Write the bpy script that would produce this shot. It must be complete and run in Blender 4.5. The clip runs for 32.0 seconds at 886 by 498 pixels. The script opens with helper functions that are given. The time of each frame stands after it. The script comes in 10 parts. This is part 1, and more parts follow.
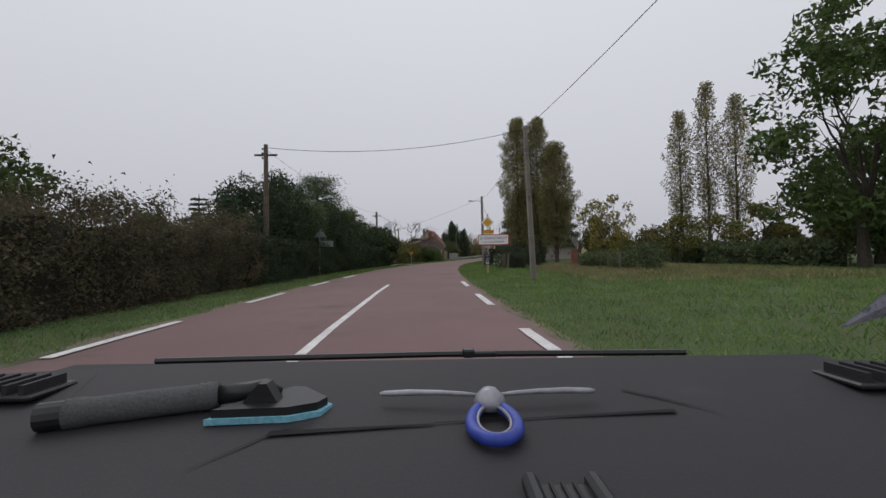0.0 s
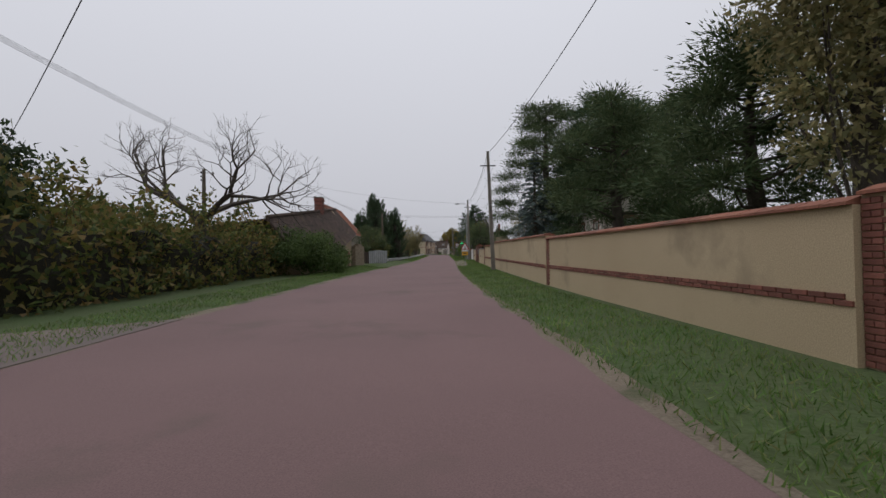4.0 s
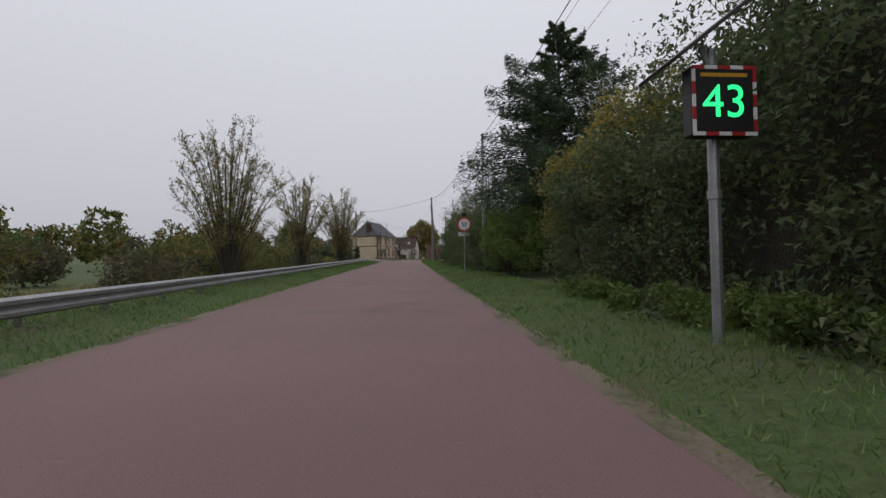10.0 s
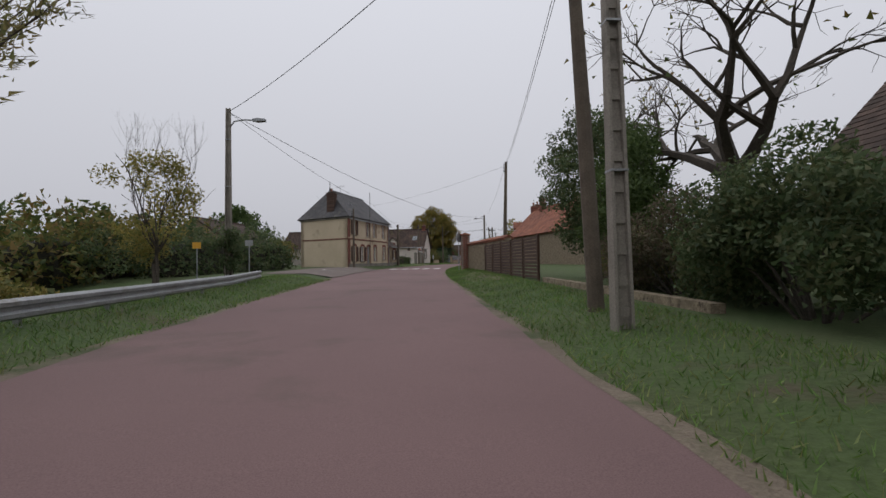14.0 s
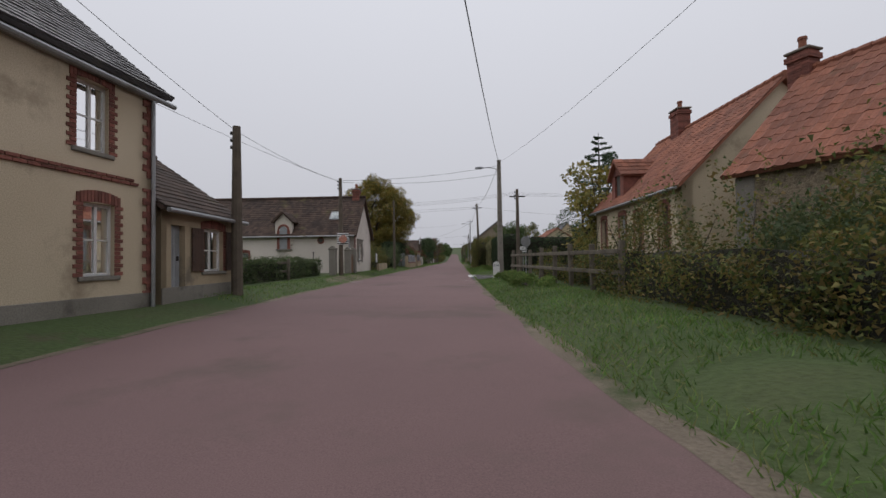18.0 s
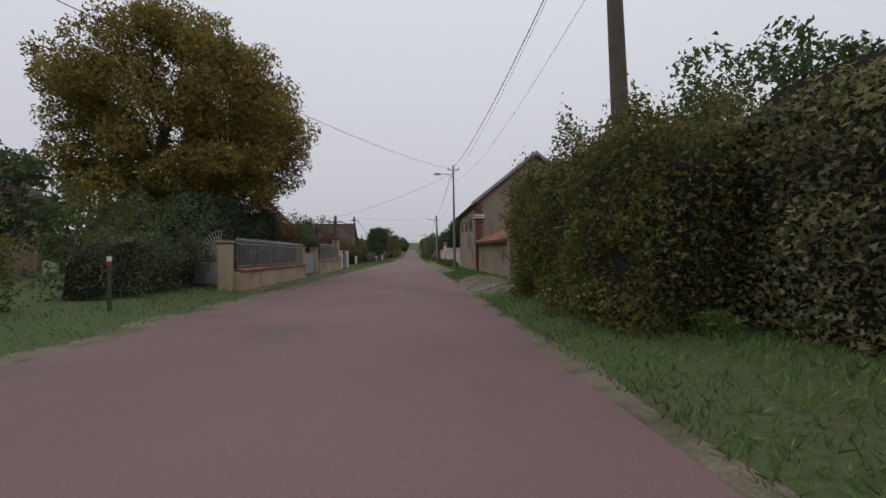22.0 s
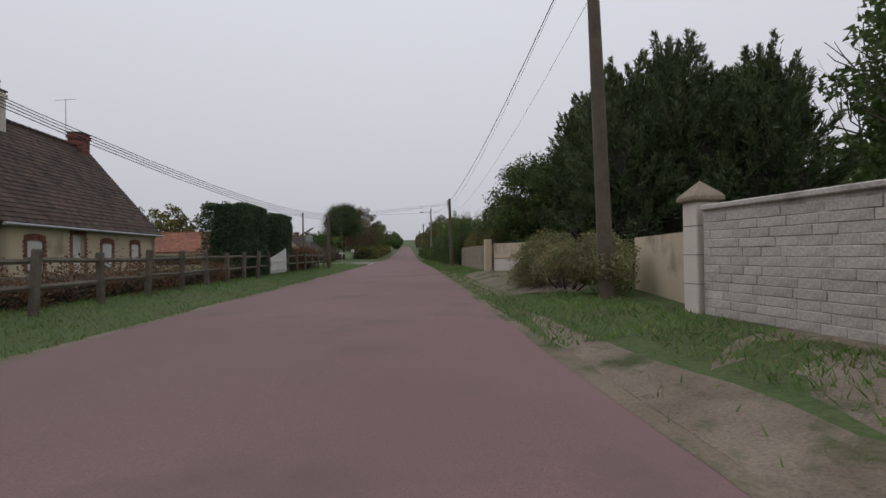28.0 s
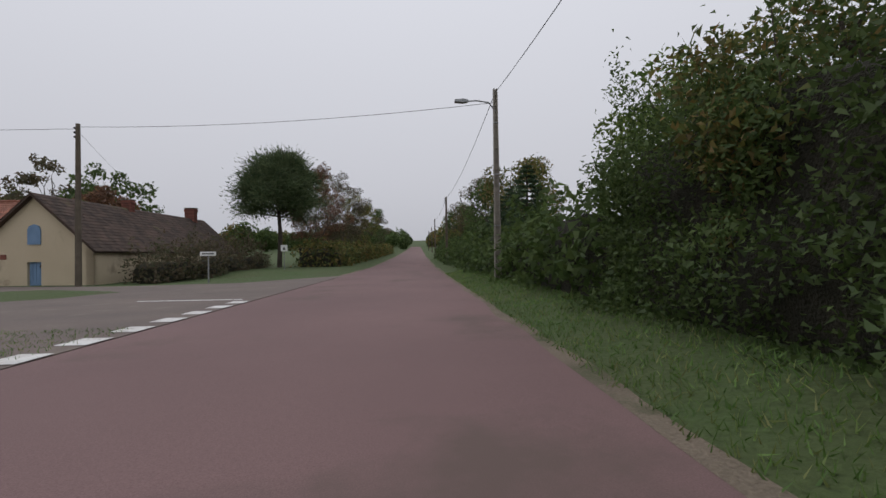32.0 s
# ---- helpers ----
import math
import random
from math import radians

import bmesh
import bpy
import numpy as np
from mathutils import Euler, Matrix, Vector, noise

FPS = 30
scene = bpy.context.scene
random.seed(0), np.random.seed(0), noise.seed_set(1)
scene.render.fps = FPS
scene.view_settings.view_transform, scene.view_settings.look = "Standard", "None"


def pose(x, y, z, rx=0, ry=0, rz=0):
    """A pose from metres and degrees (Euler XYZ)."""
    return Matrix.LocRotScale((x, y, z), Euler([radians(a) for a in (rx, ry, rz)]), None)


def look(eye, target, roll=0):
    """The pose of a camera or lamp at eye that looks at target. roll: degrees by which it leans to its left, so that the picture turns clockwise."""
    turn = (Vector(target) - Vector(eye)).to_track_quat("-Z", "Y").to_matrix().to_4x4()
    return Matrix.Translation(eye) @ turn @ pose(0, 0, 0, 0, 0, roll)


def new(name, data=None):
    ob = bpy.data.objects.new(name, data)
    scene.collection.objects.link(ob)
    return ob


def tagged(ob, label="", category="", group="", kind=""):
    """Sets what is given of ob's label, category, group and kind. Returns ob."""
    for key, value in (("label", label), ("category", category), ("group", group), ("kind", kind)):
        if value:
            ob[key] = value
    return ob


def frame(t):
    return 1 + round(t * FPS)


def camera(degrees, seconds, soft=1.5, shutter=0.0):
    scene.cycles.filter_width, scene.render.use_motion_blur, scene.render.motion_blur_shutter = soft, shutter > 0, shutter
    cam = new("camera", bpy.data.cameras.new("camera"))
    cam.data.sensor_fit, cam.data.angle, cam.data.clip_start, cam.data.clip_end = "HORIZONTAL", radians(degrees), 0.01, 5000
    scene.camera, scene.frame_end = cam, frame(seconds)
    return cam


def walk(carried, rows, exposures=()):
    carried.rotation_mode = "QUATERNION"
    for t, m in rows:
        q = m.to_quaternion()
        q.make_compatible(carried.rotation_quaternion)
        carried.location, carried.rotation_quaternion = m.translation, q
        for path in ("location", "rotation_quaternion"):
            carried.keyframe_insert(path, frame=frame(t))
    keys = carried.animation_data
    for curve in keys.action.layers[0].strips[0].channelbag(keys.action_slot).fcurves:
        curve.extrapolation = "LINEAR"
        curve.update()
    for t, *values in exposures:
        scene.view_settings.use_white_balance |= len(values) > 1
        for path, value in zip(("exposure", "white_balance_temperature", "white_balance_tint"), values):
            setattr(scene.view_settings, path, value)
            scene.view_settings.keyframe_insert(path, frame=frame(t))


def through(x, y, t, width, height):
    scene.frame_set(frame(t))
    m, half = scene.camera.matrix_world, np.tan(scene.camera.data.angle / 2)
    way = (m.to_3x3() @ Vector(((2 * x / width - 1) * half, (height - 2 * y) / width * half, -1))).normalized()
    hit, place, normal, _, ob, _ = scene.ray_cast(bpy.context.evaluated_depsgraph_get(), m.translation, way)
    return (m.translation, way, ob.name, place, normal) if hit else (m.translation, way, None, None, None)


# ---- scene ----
# ---- camera and walk ----
# seconds, x, y, z of the eye, yaw (to the left of +y) and pitch in degrees
ROWS = [
    (0.0, 0.000, 0.000, 1.250, 10.56, 1.32),
    (0.5, -1.848, 7.506, 1.334, 9.47, 1.14),
    (1.0, -3.530, 14.892, 1.414, 8.57, 1.08),
    (1.5, -5.039, 22.117, 1.490, 7.64, 1.10),
    (2.0, -6.381, 29.180, 1.562, 6.36, 1.13),
    (2.5, -7.535, 36.117, 1.629, 5.00, 1.14),
    (3.0, -8.473, 42.946, 1.692, 3.25, 1.01),
    (3.5, -9.197, 49.672, 1.753, 1.40, 1.13),
    (4.0, -9.711, 56.304, 1.811, 0.37, 1.09),
    (4.5, -10.069, 62.850, 1.869, -0.66, 1.06),
    (5.0, -10.329, 69.324, 1.927, -1.69, 1.03),
    (5.5, -10.498, 75.739, 1.986, -2.72, 1.00),
    (6.0, -10.580, 82.102, 2.046, -3.47, 0.67),
    (6.5, -10.595, 88.414, 2.108, -3.92, 0.95),
    (7.0, -10.560, 94.682, 2.172, -4.29, 1.24),
    (7.5, -10.491, 100.911, 2.239, -4.67, 1.44),
    (8.0, -10.400, 107.107, 2.307, -4.79, 1.36),
    (8.5, -10.309, 113.278, 2.379, -4.79, 1.47),
    (9.0, -10.241, 119.429, 2.454, -4.62, 1.35),
    (9.5, -10.201, 125.566, 2.534, -4.39, 1.49),
    (10.0, -10.191, 131.696, 2.618, -3.99, 1.47),
    (10.5, -10.208, 137.832, 2.707, -3.75, 1.61),
    (11.0, -10.249, 144.003, 2.802, -3.42, 1.71),
    (11.5, -10.305, 150.209, 2.900, -3.17, 1.77),
    (12.0, -10.366, 156.414, 3.001, -3.22, 1.63),
    (12.5, -10.412, 162.541, 3.102, -3.44, 1.49),
    (13.0, -10.424, 168.502, 3.202, -3.55, 1.54),
    (13.5, -10.431, 174.256, 3.298, -3.46, 1.61),
    (14.0, -10.463, 179.824, 3.391, -3.28, 1.66),
    (14.5, -10.510, 185.267, 3.482, -3.09, 1.74),
    (15.0, -10.557, 190.631, 3.569, -3.63, 1.66),
    (15.5, -10.590, 195.947, 3.654, -4.17, 1.58),
    (16.0, -10.591, 201.239, 3.734, -4.71, 1.49),
    (16.5, -10.505, 206.531, 3.810, -5.25, 1.41),
    (17.0, -10.272, 211.849, 3.881, -7.00, 1.55),
    (17.5, -9.868, 217.211, 3.943, -8.98, 1.46),
    (18.0, -9.274, 222.621, 3.998, -10.86, 1.48),
    (18.5, -8.475, 228.081, 4.043, -12.78, 1.39),
    (19.0, -7.462, 233.607, 4.080, -14.80, 1.27),
    (19.5, -6.294, 239.212, 4.109, -15.83, 1.00),
    (20.0, -5.050, 244.887, 4.131, -16.05, 1.05),
    (20.5, -3.773, 250.588, 4.147, -16.04, 1.04),
    (21.0, -2.502, 256.274, 4.160, -16.14, 0.99),
    (21.5, -1.236, 261.916, 4.170, -16.21, 0.98),
    (22.0, 0.035, 267.513, 4.179, -16.33, 0.84),
    (22.5, 1.308, 273.087, 4.186, -16.37, 0.61),
    (23.0, 2.576, 278.647, 4.193, -16.36, 0.64),
    (23.5, 3.843, 284.200, 4.200, -16.37, 0.53),
    (24.0, 5.115, 289.762, 4.207, -16.46, 0.77),
    (24.5, 6.391, 295.363, 4.213, -16.46, 0.81),
    (25.0, 7.671, 301.039, 4.219, -16.32, 0.92),
    (25.5, 8.962, 306.804, 4.226, -16.35, 0.92),
    (26.0, 10.273, 312.656, 4.234, -16.47, 0.87),
    (26.5, 11.606, 318.578, 4.243, -16.59, 0.83),
    (27.0, 12.970, 324.563, 4.252, -16.72, 0.79),
    (27.5, 14.363, 330.604, 4.262, -16.84, 0.75),
    (28.0, 15.781, 336.685, 4.273, -16.96, 0.62),
    (28.5, 17.210, 342.784, 4.284, -17.08, 0.63),
    (29.0, 18.637, 348.876, 4.295, -17.03, 0.59),
    (29.5, 20.053, 354.947, 4.305, -16.95, 0.68),
    (30.0, 21.451, 360.988, 4.315, -16.92, 0.69),
    (30.5, 22.830, 366.992, 4.323, -16.80, 0.83),
    (31.0, 24.183, 372.944, 4.331, -16.63, 0.70),
    (31.5, 25.491, 378.842, 4.338, -16.21, 0.68),
    (32.0, 26.737, 384.700, 4.345, -15.65, 0.79),
]
cam = camera(89.0, 32.0, soft=1.5)


def gaze(x, y, z, yaw, pitch):
    a, b = radians(yaw), radians(pitch)
    return look((x, y, z), (x - math.sin(a) * math.cos(b), y + math.cos(a) * math.cos(b), z + math.sin(b)), -0.84)


walk(cam, [(r[0], gaze(*r[1:])) for r in ROWS], [(0.0, 0.0, 6500, 12), (32.0, 0.0, 6500, 12)])

# ---- the road's line: stations along the drive, offsets to the right ----
LINE = [(r[1], r[2], r[3] - 1.25) for r in ROWS]
a0 = radians(14.2)
LINE = [(LINE[0][0] + math.sin(a0) * 90, LINE[0][1] - math.cos(a0) * 90, 0.0)] + LINE
a1 = radians(-12.5)
lx, ly, lz = LINE[-1]
for far in (25, 50, 100, 160, 240, 340, 480, 640, 900):
    LINE.append((lx - math.sin(a1) * far, ly + math.cos(a1) * far, lz + max(0, far - 45) ** 1.25 * 0.0068))
LX, LY, LZ = (np.array(c) for c in zip(*LINE))
ST = np.concatenate([[-90.0], -90.0 + np.cumsum(np.hypot(np.diff(LX), np.diff(LY)))])


def gy(y):
    return float(np.interp(y, LY, LZ))


def head(s):
    """Heading in radians, to the left of +y."""
    e = 1.5
    x0, x1 = np.interp([s - e, s + e], ST, LX)
    y0, y1 = np.interp([s - e, s + e], ST, LY)
    return math.atan2(-(x1 - x0), y1 - y0)


def at(s, d, z=0.0):
    x, y, h = float(np.interp(s, ST, LX)), float(np.interp(s, ST, LY)), head(s)
    x, y = x + d * math.cos(h), y + d * math.sin(h)
    return Vector((x, y, gy(y) + relief(s, d) + z))


def right_edge(s):
    """The offset of the road's right edge; the road is narrower in the village than before it."""
    return float(np.interp(s, [28, 50, 110, 250], [2.0, 1.88, 1.8, 1.72]))


def left_edge(s):
    return float(np.interp(s, [60, 100, 114, 190, 206, 240], [-4.95, -4.6, -4.35, -4.45, -4.85, -5.0]))


def relief(s, d):
    """The verges lie a little above the road past the first bend, and the meadow behind the guard rail lower."""
    off = max(d - right_edge(s) - 0.1, left_edge(s) - 0.05 - d, 0.0)
    u = min(1, off / 1.6)
    z = 0.27 * u * u * (3 - 2 * u) * min(1, max(0, (s - 70) / 45)) * min(1, max(0, (700 - s) / 200))
    if d > 2:
        # the mouth of the side street lies level
        z *= 1 - min(1, max(0, (s - 247.5) / 1.5)) * min(1, max(0, (258.5 - s) / 1.5))
    if d < -5:
        # so does that of the junction on the left
        z *= 1 - min(1, max(0, (s - 390) / 3)) * min(1, max(0, (424 - s) / 4))
    if d < -7:
        u = min(1, max(0, (s - 122) / 14)) * min(1, max(0, (205 - s) / 10))
        z -= 1.3 * u * min(1, (-7 - d) / 6)
    return z


# ---- light: a bright overcast sky ----
world = bpy.data.worlds.new("overcast")
scene.world = world
world.use_nodes = True
nt = world.node_tree
bg = nt.nodes["Background"]
sky = nt.nodes.new("ShaderNodeTexSky")
sky.sky_type, sky.sun_disc, sky.sun_elevation, sky.sun_rotation = "NISHITA", False, radians(35), radians(200)
sky.air_density, sky.dust_density = 1.0, 4.0
grey = nt.nodes.new("ShaderNodeHueSaturation")
grey.inputs["Saturation"].default_value, grey.inputs["Value"].default_value = 0.06, 0.10
tc, sep, ramp = nt.nodes.new("ShaderNodeTexCoord"), nt.nodes.new("ShaderNodeSeparateXYZ"), nt.nodes.new("ShaderNodeValToRGB")
ramp.color_ramp.elements[0].position, ramp.color_ramp.elements[0].color = 0.0, (0.502, 0.514, 0.558, 1)
ramp.color_ramp.elements[1].position, ramp.color_ramp.elements[1].color = 0.75, (0.842, 0.872, 0.94, 1)
mixs = nt.nodes.new("ShaderNodeMixRGB")
mixs.inputs[0].default_value = 0.9
nt.links.new(sky.outputs[0], grey.inputs["Color"])
nt.links.new(tc.outputs["Generated"], sep.inputs[0])
nt.links.new(sep.outputs[2], ramp.inputs[0])
nt.links.new(grey.outputs[0], mixs.inputs[1])
nt.links.new(ramp.outputs[0], mixs.inputs[2])
nt.links.new(mixs.outputs[0], bg.inputs[0])
bg.inputs[1].default_value = 1.0
sun = new("sun", bpy.data.lights.new("sun", "SUN"))
sun.data.energy, sun.data.angle, sun.data.color = 0.6, radians(40), (1.0, 0.99, 0.98)
sun.matrix_world = look((0, 0, 50), (20, -32, 0))


# ---- materials ----
def mat(name, col, col2=None, rough=0.85, scale=0.7, fine=30.0, bump=0.15, stain=None, stain_at=0.62, stain_scale=0.9, island=0.0, piece=0.0, metal=0.0, mixat=0.5, dist=0.01):
    m = bpy.data.materials.new(name)
    m.use_nodes = True
    t = m.node_tree
    N, L = t.nodes.new, t.links.new
    b = t.nodes["Principled BSDF"]
    b.inputs["Roughness"].default_value, b.inputs["Metallic"].default_value = rough, metal
    b.inputs["Specular IOR Level"].default_value = 0.35
    co = N("ShaderNodeTexCoord")
    n1, n2 = N("ShaderNodeTexNoise"), N("ShaderNodeTexNoise")
    n1.inputs["Scale"].default_value, n1.inputs["Detail"].default_value = scale, 5
    n2.inputs["Scale"].default_value, n2.inputs["Detail"].default_value = fine, 4
    L(co.outputs["Object"], n1.inputs["Vector"]), L(co.outputs["Object"], n2.inputs["Vector"])
    col2 = col2 or tuple(c * 0.72 for c in col)
    mr = N("ShaderNodeMapRange")
    mr.inputs[1].default_value, mr.inputs[2].default_value = mixat - 0.2, mixat + 0.2
    L(n1.outputs["Fac"], mr.inputs[0])
    mx = N("ShaderNodeMixRGB")
    mx.inputs[1].default_value, mx.inputs[2].default_value = (*col2, 1), (*col, 1)
    L(mr.outputs[0], mx.inputs[0])
    last = mx.outputs[0]
    g = N("ShaderNodeMixRGB")
    g.blend_type, g.inputs[0].default_value = "OVERLAY", 0.45
    L(last, g.inputs[1]), L(n2.outputs["Fac"], g.inputs[2])
    last = g.outputs[0]
    if stain:
        n3 = N("ShaderNodeTexNoise")
        n3.inputs["Scale"].default_value, n3.inputs["Detail"].default_value, n3.inputs["Roughness"].default_value = stain_scale, 8, 0.65
        L(co.outputs["Object"], n3.inputs["Vector"])
        r = N("ShaderNodeMapRange")
        r.inputs[1].default_value, r.inputs[2].default_value = stain_at - 0.06, stain_at + 0.06
        L(n3.outputs["Fac"], r.inputs[0])
        s = N("ShaderNodeMixRGB")
        s.inputs[2].default_value = (*stain, 1)
        L(r.outputs[0], s.inputs[0]), L(last, s.inputs[1])
        last = s.outputs[0]
    if island or piece:
        src = N("ShaderNodeNewGeometry").outputs["Random Per Island"] if island else N("ShaderNodeObjectInfo").outputs["Random"]
        r = N("ShaderNodeMapRange")
        k = island or piece
        r.inputs[3].default_value, r.inputs[4].default_value = 1 - k, 1 + k
        L(src, r.inputs[0])
        h = N("ShaderNodeHueSaturation")
        L(r.outputs[0], h.inputs["Value"]), L(last, h.inputs["Color"])
        last = h.outputs[0]
    L(last, b.inputs["Base Color"])
    if bump:
        bp = N("ShaderNodeBump")
        bp.inputs["Strength"].default_value, bp.inputs["Distance"].default_value = bump, dist
        L(n2.outputs["Fac"], bp.inputs["Height"]), L(bp.outputs[0], b.inputs["Normal"])
    return m


def leafmat(name, cols, through=0.35, rough=0.6):
    """Leaves that take one of a few colours each, and let some light through."""
    m = bpy.data.materials.new(name)
    m.use_nodes = True
    t = m.node_tree
    N, L = t.nodes.new, t.links.new
    t.nodes.remove(t.nodes["Principled BSDF"])
    geo, cr = N("ShaderNodeNewGeometry"), N("ShaderNodeValToRGB")
    e = cr.color_ramp.elements
    while len(e) < len(cols):
        e.new(0.5)
    lift = 1.9 if "needle" in name else 1.7
    for i, c in enumerate(cols):
        c = tuple(q * lift for q in c)
        e[i].position, e[i].color = i / max(1, len(cols) - 1), (*c, 1)
    L(geo.outputs["Random Per Island"], cr.inputs[0])
    co, nz = N("ShaderNodeTexCoord"), N("ShaderNodeTexNoise")
    nz.inputs["Scale"].default_value, nz.inputs["Detail"].default_value = 0.9, 3
    L(co.outputs["Object"], nz.inputs["Vector"])
    mr = N("ShaderNodeMapRange")
    mr.inputs[1].default_value, mr.inputs[2].default_value, mr.inputs[3].default_value, mr.inputs[4].default_value = 0.3, 0.7, 0.65, 1.3
    L(nz.outputs["Fac"], mr.inputs[0])
    hs = N("ShaderNodeHueSaturation")
    L(mr.outputs[0], hs.inputs["Value"]), L(cr.outputs[0], hs.inputs["Color"])
    d, tr, gl, m1, m2 = N("ShaderNodeBsdfDiffuse"), N("ShaderNodeBsdfTranslucent"), N("ShaderNodeBsdfGlossy"), N("ShaderNodeMixShader"), N("ShaderNodeMixShader")
    gl.inputs["Roughness"].default_value = rough
    gl.inputs["Color"].default_value = (0.5, 0.5, 0.5, 1)
    m1.inputs[0].default_value, m2.inputs[0].default_value = through, 0.04
    L(hs.outputs[0], d.inputs[0]), L(hs.outputs[0], tr.inputs[0])
    L(d.outputs[0], m1.inputs[1]), L(tr.outputs[0], m1.inputs[2])
    L(m1.outputs[0], m2.inputs[1]), L(gl.outputs[0], m2.inputs[2])
    L(m2.outputs[0], t.nodes["Material Output"].inputs[0])
    return m


def glassmat():
    m = bpy.data.materials.new("window glass")
    m.use_nodes = True
    b = m.node_tree.nodes["Principled BSDF"]
    b.inputs["Base Color"].default_value, b.inputs["Roughness"].default_value = (0.75, 0.8, 0.8, 1), 0.03
    b.inputs["Transmission Weight"].default_value, b.inputs["IOR"].default_value = 1.0, 1.45
    return m


def glow(name, col, strength):
    m = bpy.data.materials.new(name)
    m.use_nodes = True
    b = m.node_tree.nodes["Principled BSDF"]
    b.inputs["Base Color"].default_value = (*col, 1)
    b.inputs["Emission Color"].default_value, b.inputs["Emission Strength"].default_value = (*col, 1), strength
    return m


ASPHALT = mat("red-brown asphalt", (0.188, 0.116, 0.112), (0.157, 0.097, 0.094), 0.9, 0.25, 90, 0.5, stain=(0.128, 0.088, 0.078), stain_at=0.6, stain_scale=0.35, dist=0.006)


def wheel_tracks(m):
    """Polished darker tracks where wheels run, and a dark oily strip between them, frayed along the road."""
    t = m.node_tree
    N, L = t.nodes.new, t.links.new
    b = t.nodes["Principled BSDF"]
    base = b.inputs["Base Color"].links[0].from_socket
    u, mp, nz, add, cr, mul = N("ShaderNodeUVMap"), N("ShaderNodeMapping"), N("ShaderNodeTexNoise"), N("ShaderNodeVectorMath"), N("ShaderNodeValToRGB"), N("ShaderNodeMixRGB")
    u.uv_map = "across"
    mp.inputs["Scale"].default_value = (14, 0.25, 1)
    nz.inputs["Scale"].default_value, nz.inputs["Detail"].default_value = 1.0, 4
    L(u.outputs[0], mp.inputs[0]), L(mp.outputs[0], nz.inputs["Vector"])
    add.operation = "MULTIPLY_ADD"
    add.inputs[1].default_value = (0.10, 0, 0)
    L(nz.outputs["Color"], add.inputs[0]), L(u.outputs[0], add.inputs[2])
    sep = N("ShaderNodeSeparateXYZ")
    L(add.outputs[0], sep.inputs[0])
    L(sep.outputs[0], cr.inputs[0])
    e = cr.color_ramp.elements
    for at_, v in ((0.0, 1.0), (0.14, 1.05), (0.2, 0.93), (0.3, 1.0), (0.4, 0.94), (0.5, 1.07), (0.62, 1.02), (0.7, 0.9), (0.8, 0.97), (0.88, 0.9), (1.0, 1.06)):
        q = e[0] if at_ == 0.0 else e[1] if at_ == 1.0 else e.new(at_)
        q.position, q.color = at_, (v * 0.93, v * 0.93, v * 0.93, 1)
    mul.blend_type, mul.inputs[0].default_value = "MULTIPLY", 1.0
    L(base, mul.inputs[1]), L(cr.outputs[0], mul.inputs[2]), L(mul.outputs[0], b.inputs["Base Color"])


wheel_tracks(ASPHALT)
ASPHALT_OLD = mat("patched asphalt", (0.155, 0.122, 0.106), (0.12, 0.098, 0.088), 0.92, 0.5, 80, 0.5, stain=(0.19, 0.16, 0.13), stain_at=0.64, dist=0.006)
ASPHALT_DARK = mat("dark patched asphalt", (0.082, 0.075, 0.072), (0.058, 0.054, 0.053), 0.92, 0.5, 80, 0.5, stain=(0.12, 0.10, 0.09), stain_at=0.64)
PAINT_ROAD = mat("road paint", (0.66, 0.65, 0.63), (0.5, 0.48, 0.46), 0.7, 3, 60, 0.2, stain=(0.2, 0.16, 0.15), stain_at=0.64, stain_scale=9)
SOIL = mat("grass ground", (0.056, 0.092, 0.028), (0.07, 0.085, 0.034), 1.0, 0.5, 14, 0.8, stain=(0.085, 0.068, 0.045), stain_at=0.66, stain_scale=0.6, dist=0.05)
GRAVEL = mat("gravel", (0.25, 0.205, 0.16), (0.145, 0.115, 0.085), 1.0, 1.6, 38, 1.0, stain=(0.06, 0.075, 0.03), stain_at=0.56, stain_scale=1.1, dist=0.04)
DIRT = mat("trodden earth", (0.2, 0.16, 0.12), (0.135, 0.11, 0.08), 1.0, 0.8, 30, 0.8, stain=(0.06, 0.075, 0.03), stain_at=0.57, stain_scale=0.7, dist=0.03)
GRASS = leafmat("grass blades", [(0.045, 0.085, 0.02), (0.065, 0.12, 0.026), (0.085, 0.135, 0.034), (0.13, 0.13, 0.05)], 0.3)
DRYGRASS = leafmat("dry grass", [(0.16, 0.12, 0.06), (0.10, 0.10, 0.04), (0.2, 0.15, 0.09), (0.07, 0.085, 0.03)], 0.3)
OCHRE = mat("ochre render", (0.47, 0.37, 0.24), (0.42, 0.325, 0.205), 0.92, 0.35, 60, 0.12, stain=(0.33, 0.26, 0.17), stain_at=0.63, stain_scale=0.5)
CREAM = mat("cream render", (0.55, 0.46, 0.335), (0.46, 0.38, 0.265), 0.92, 0.4, 50, 0.15, stain=(0.3, 0.24, 0.17), stain_at=0.63, stain_scale=0.55)
OLDWALL = mat("patched ochre render", (0.42, 0.335, 0.225), (0.3, 0.235, 0.155), 0.95, 0.45, 35, 0.3, stain=(0.17, 0.14, 0.105), stain_at=0.6, stain_scale=0.7)
GREYWALL = mat("weathered grey render", (0.285, 0.24, 0.175), (0.21, 0.175, 0.128), 0.95, 0.3, 40, 0.25, stain=(0.12, 0.10, 0.075), stain_at=0.6, stain_scale=0.4)
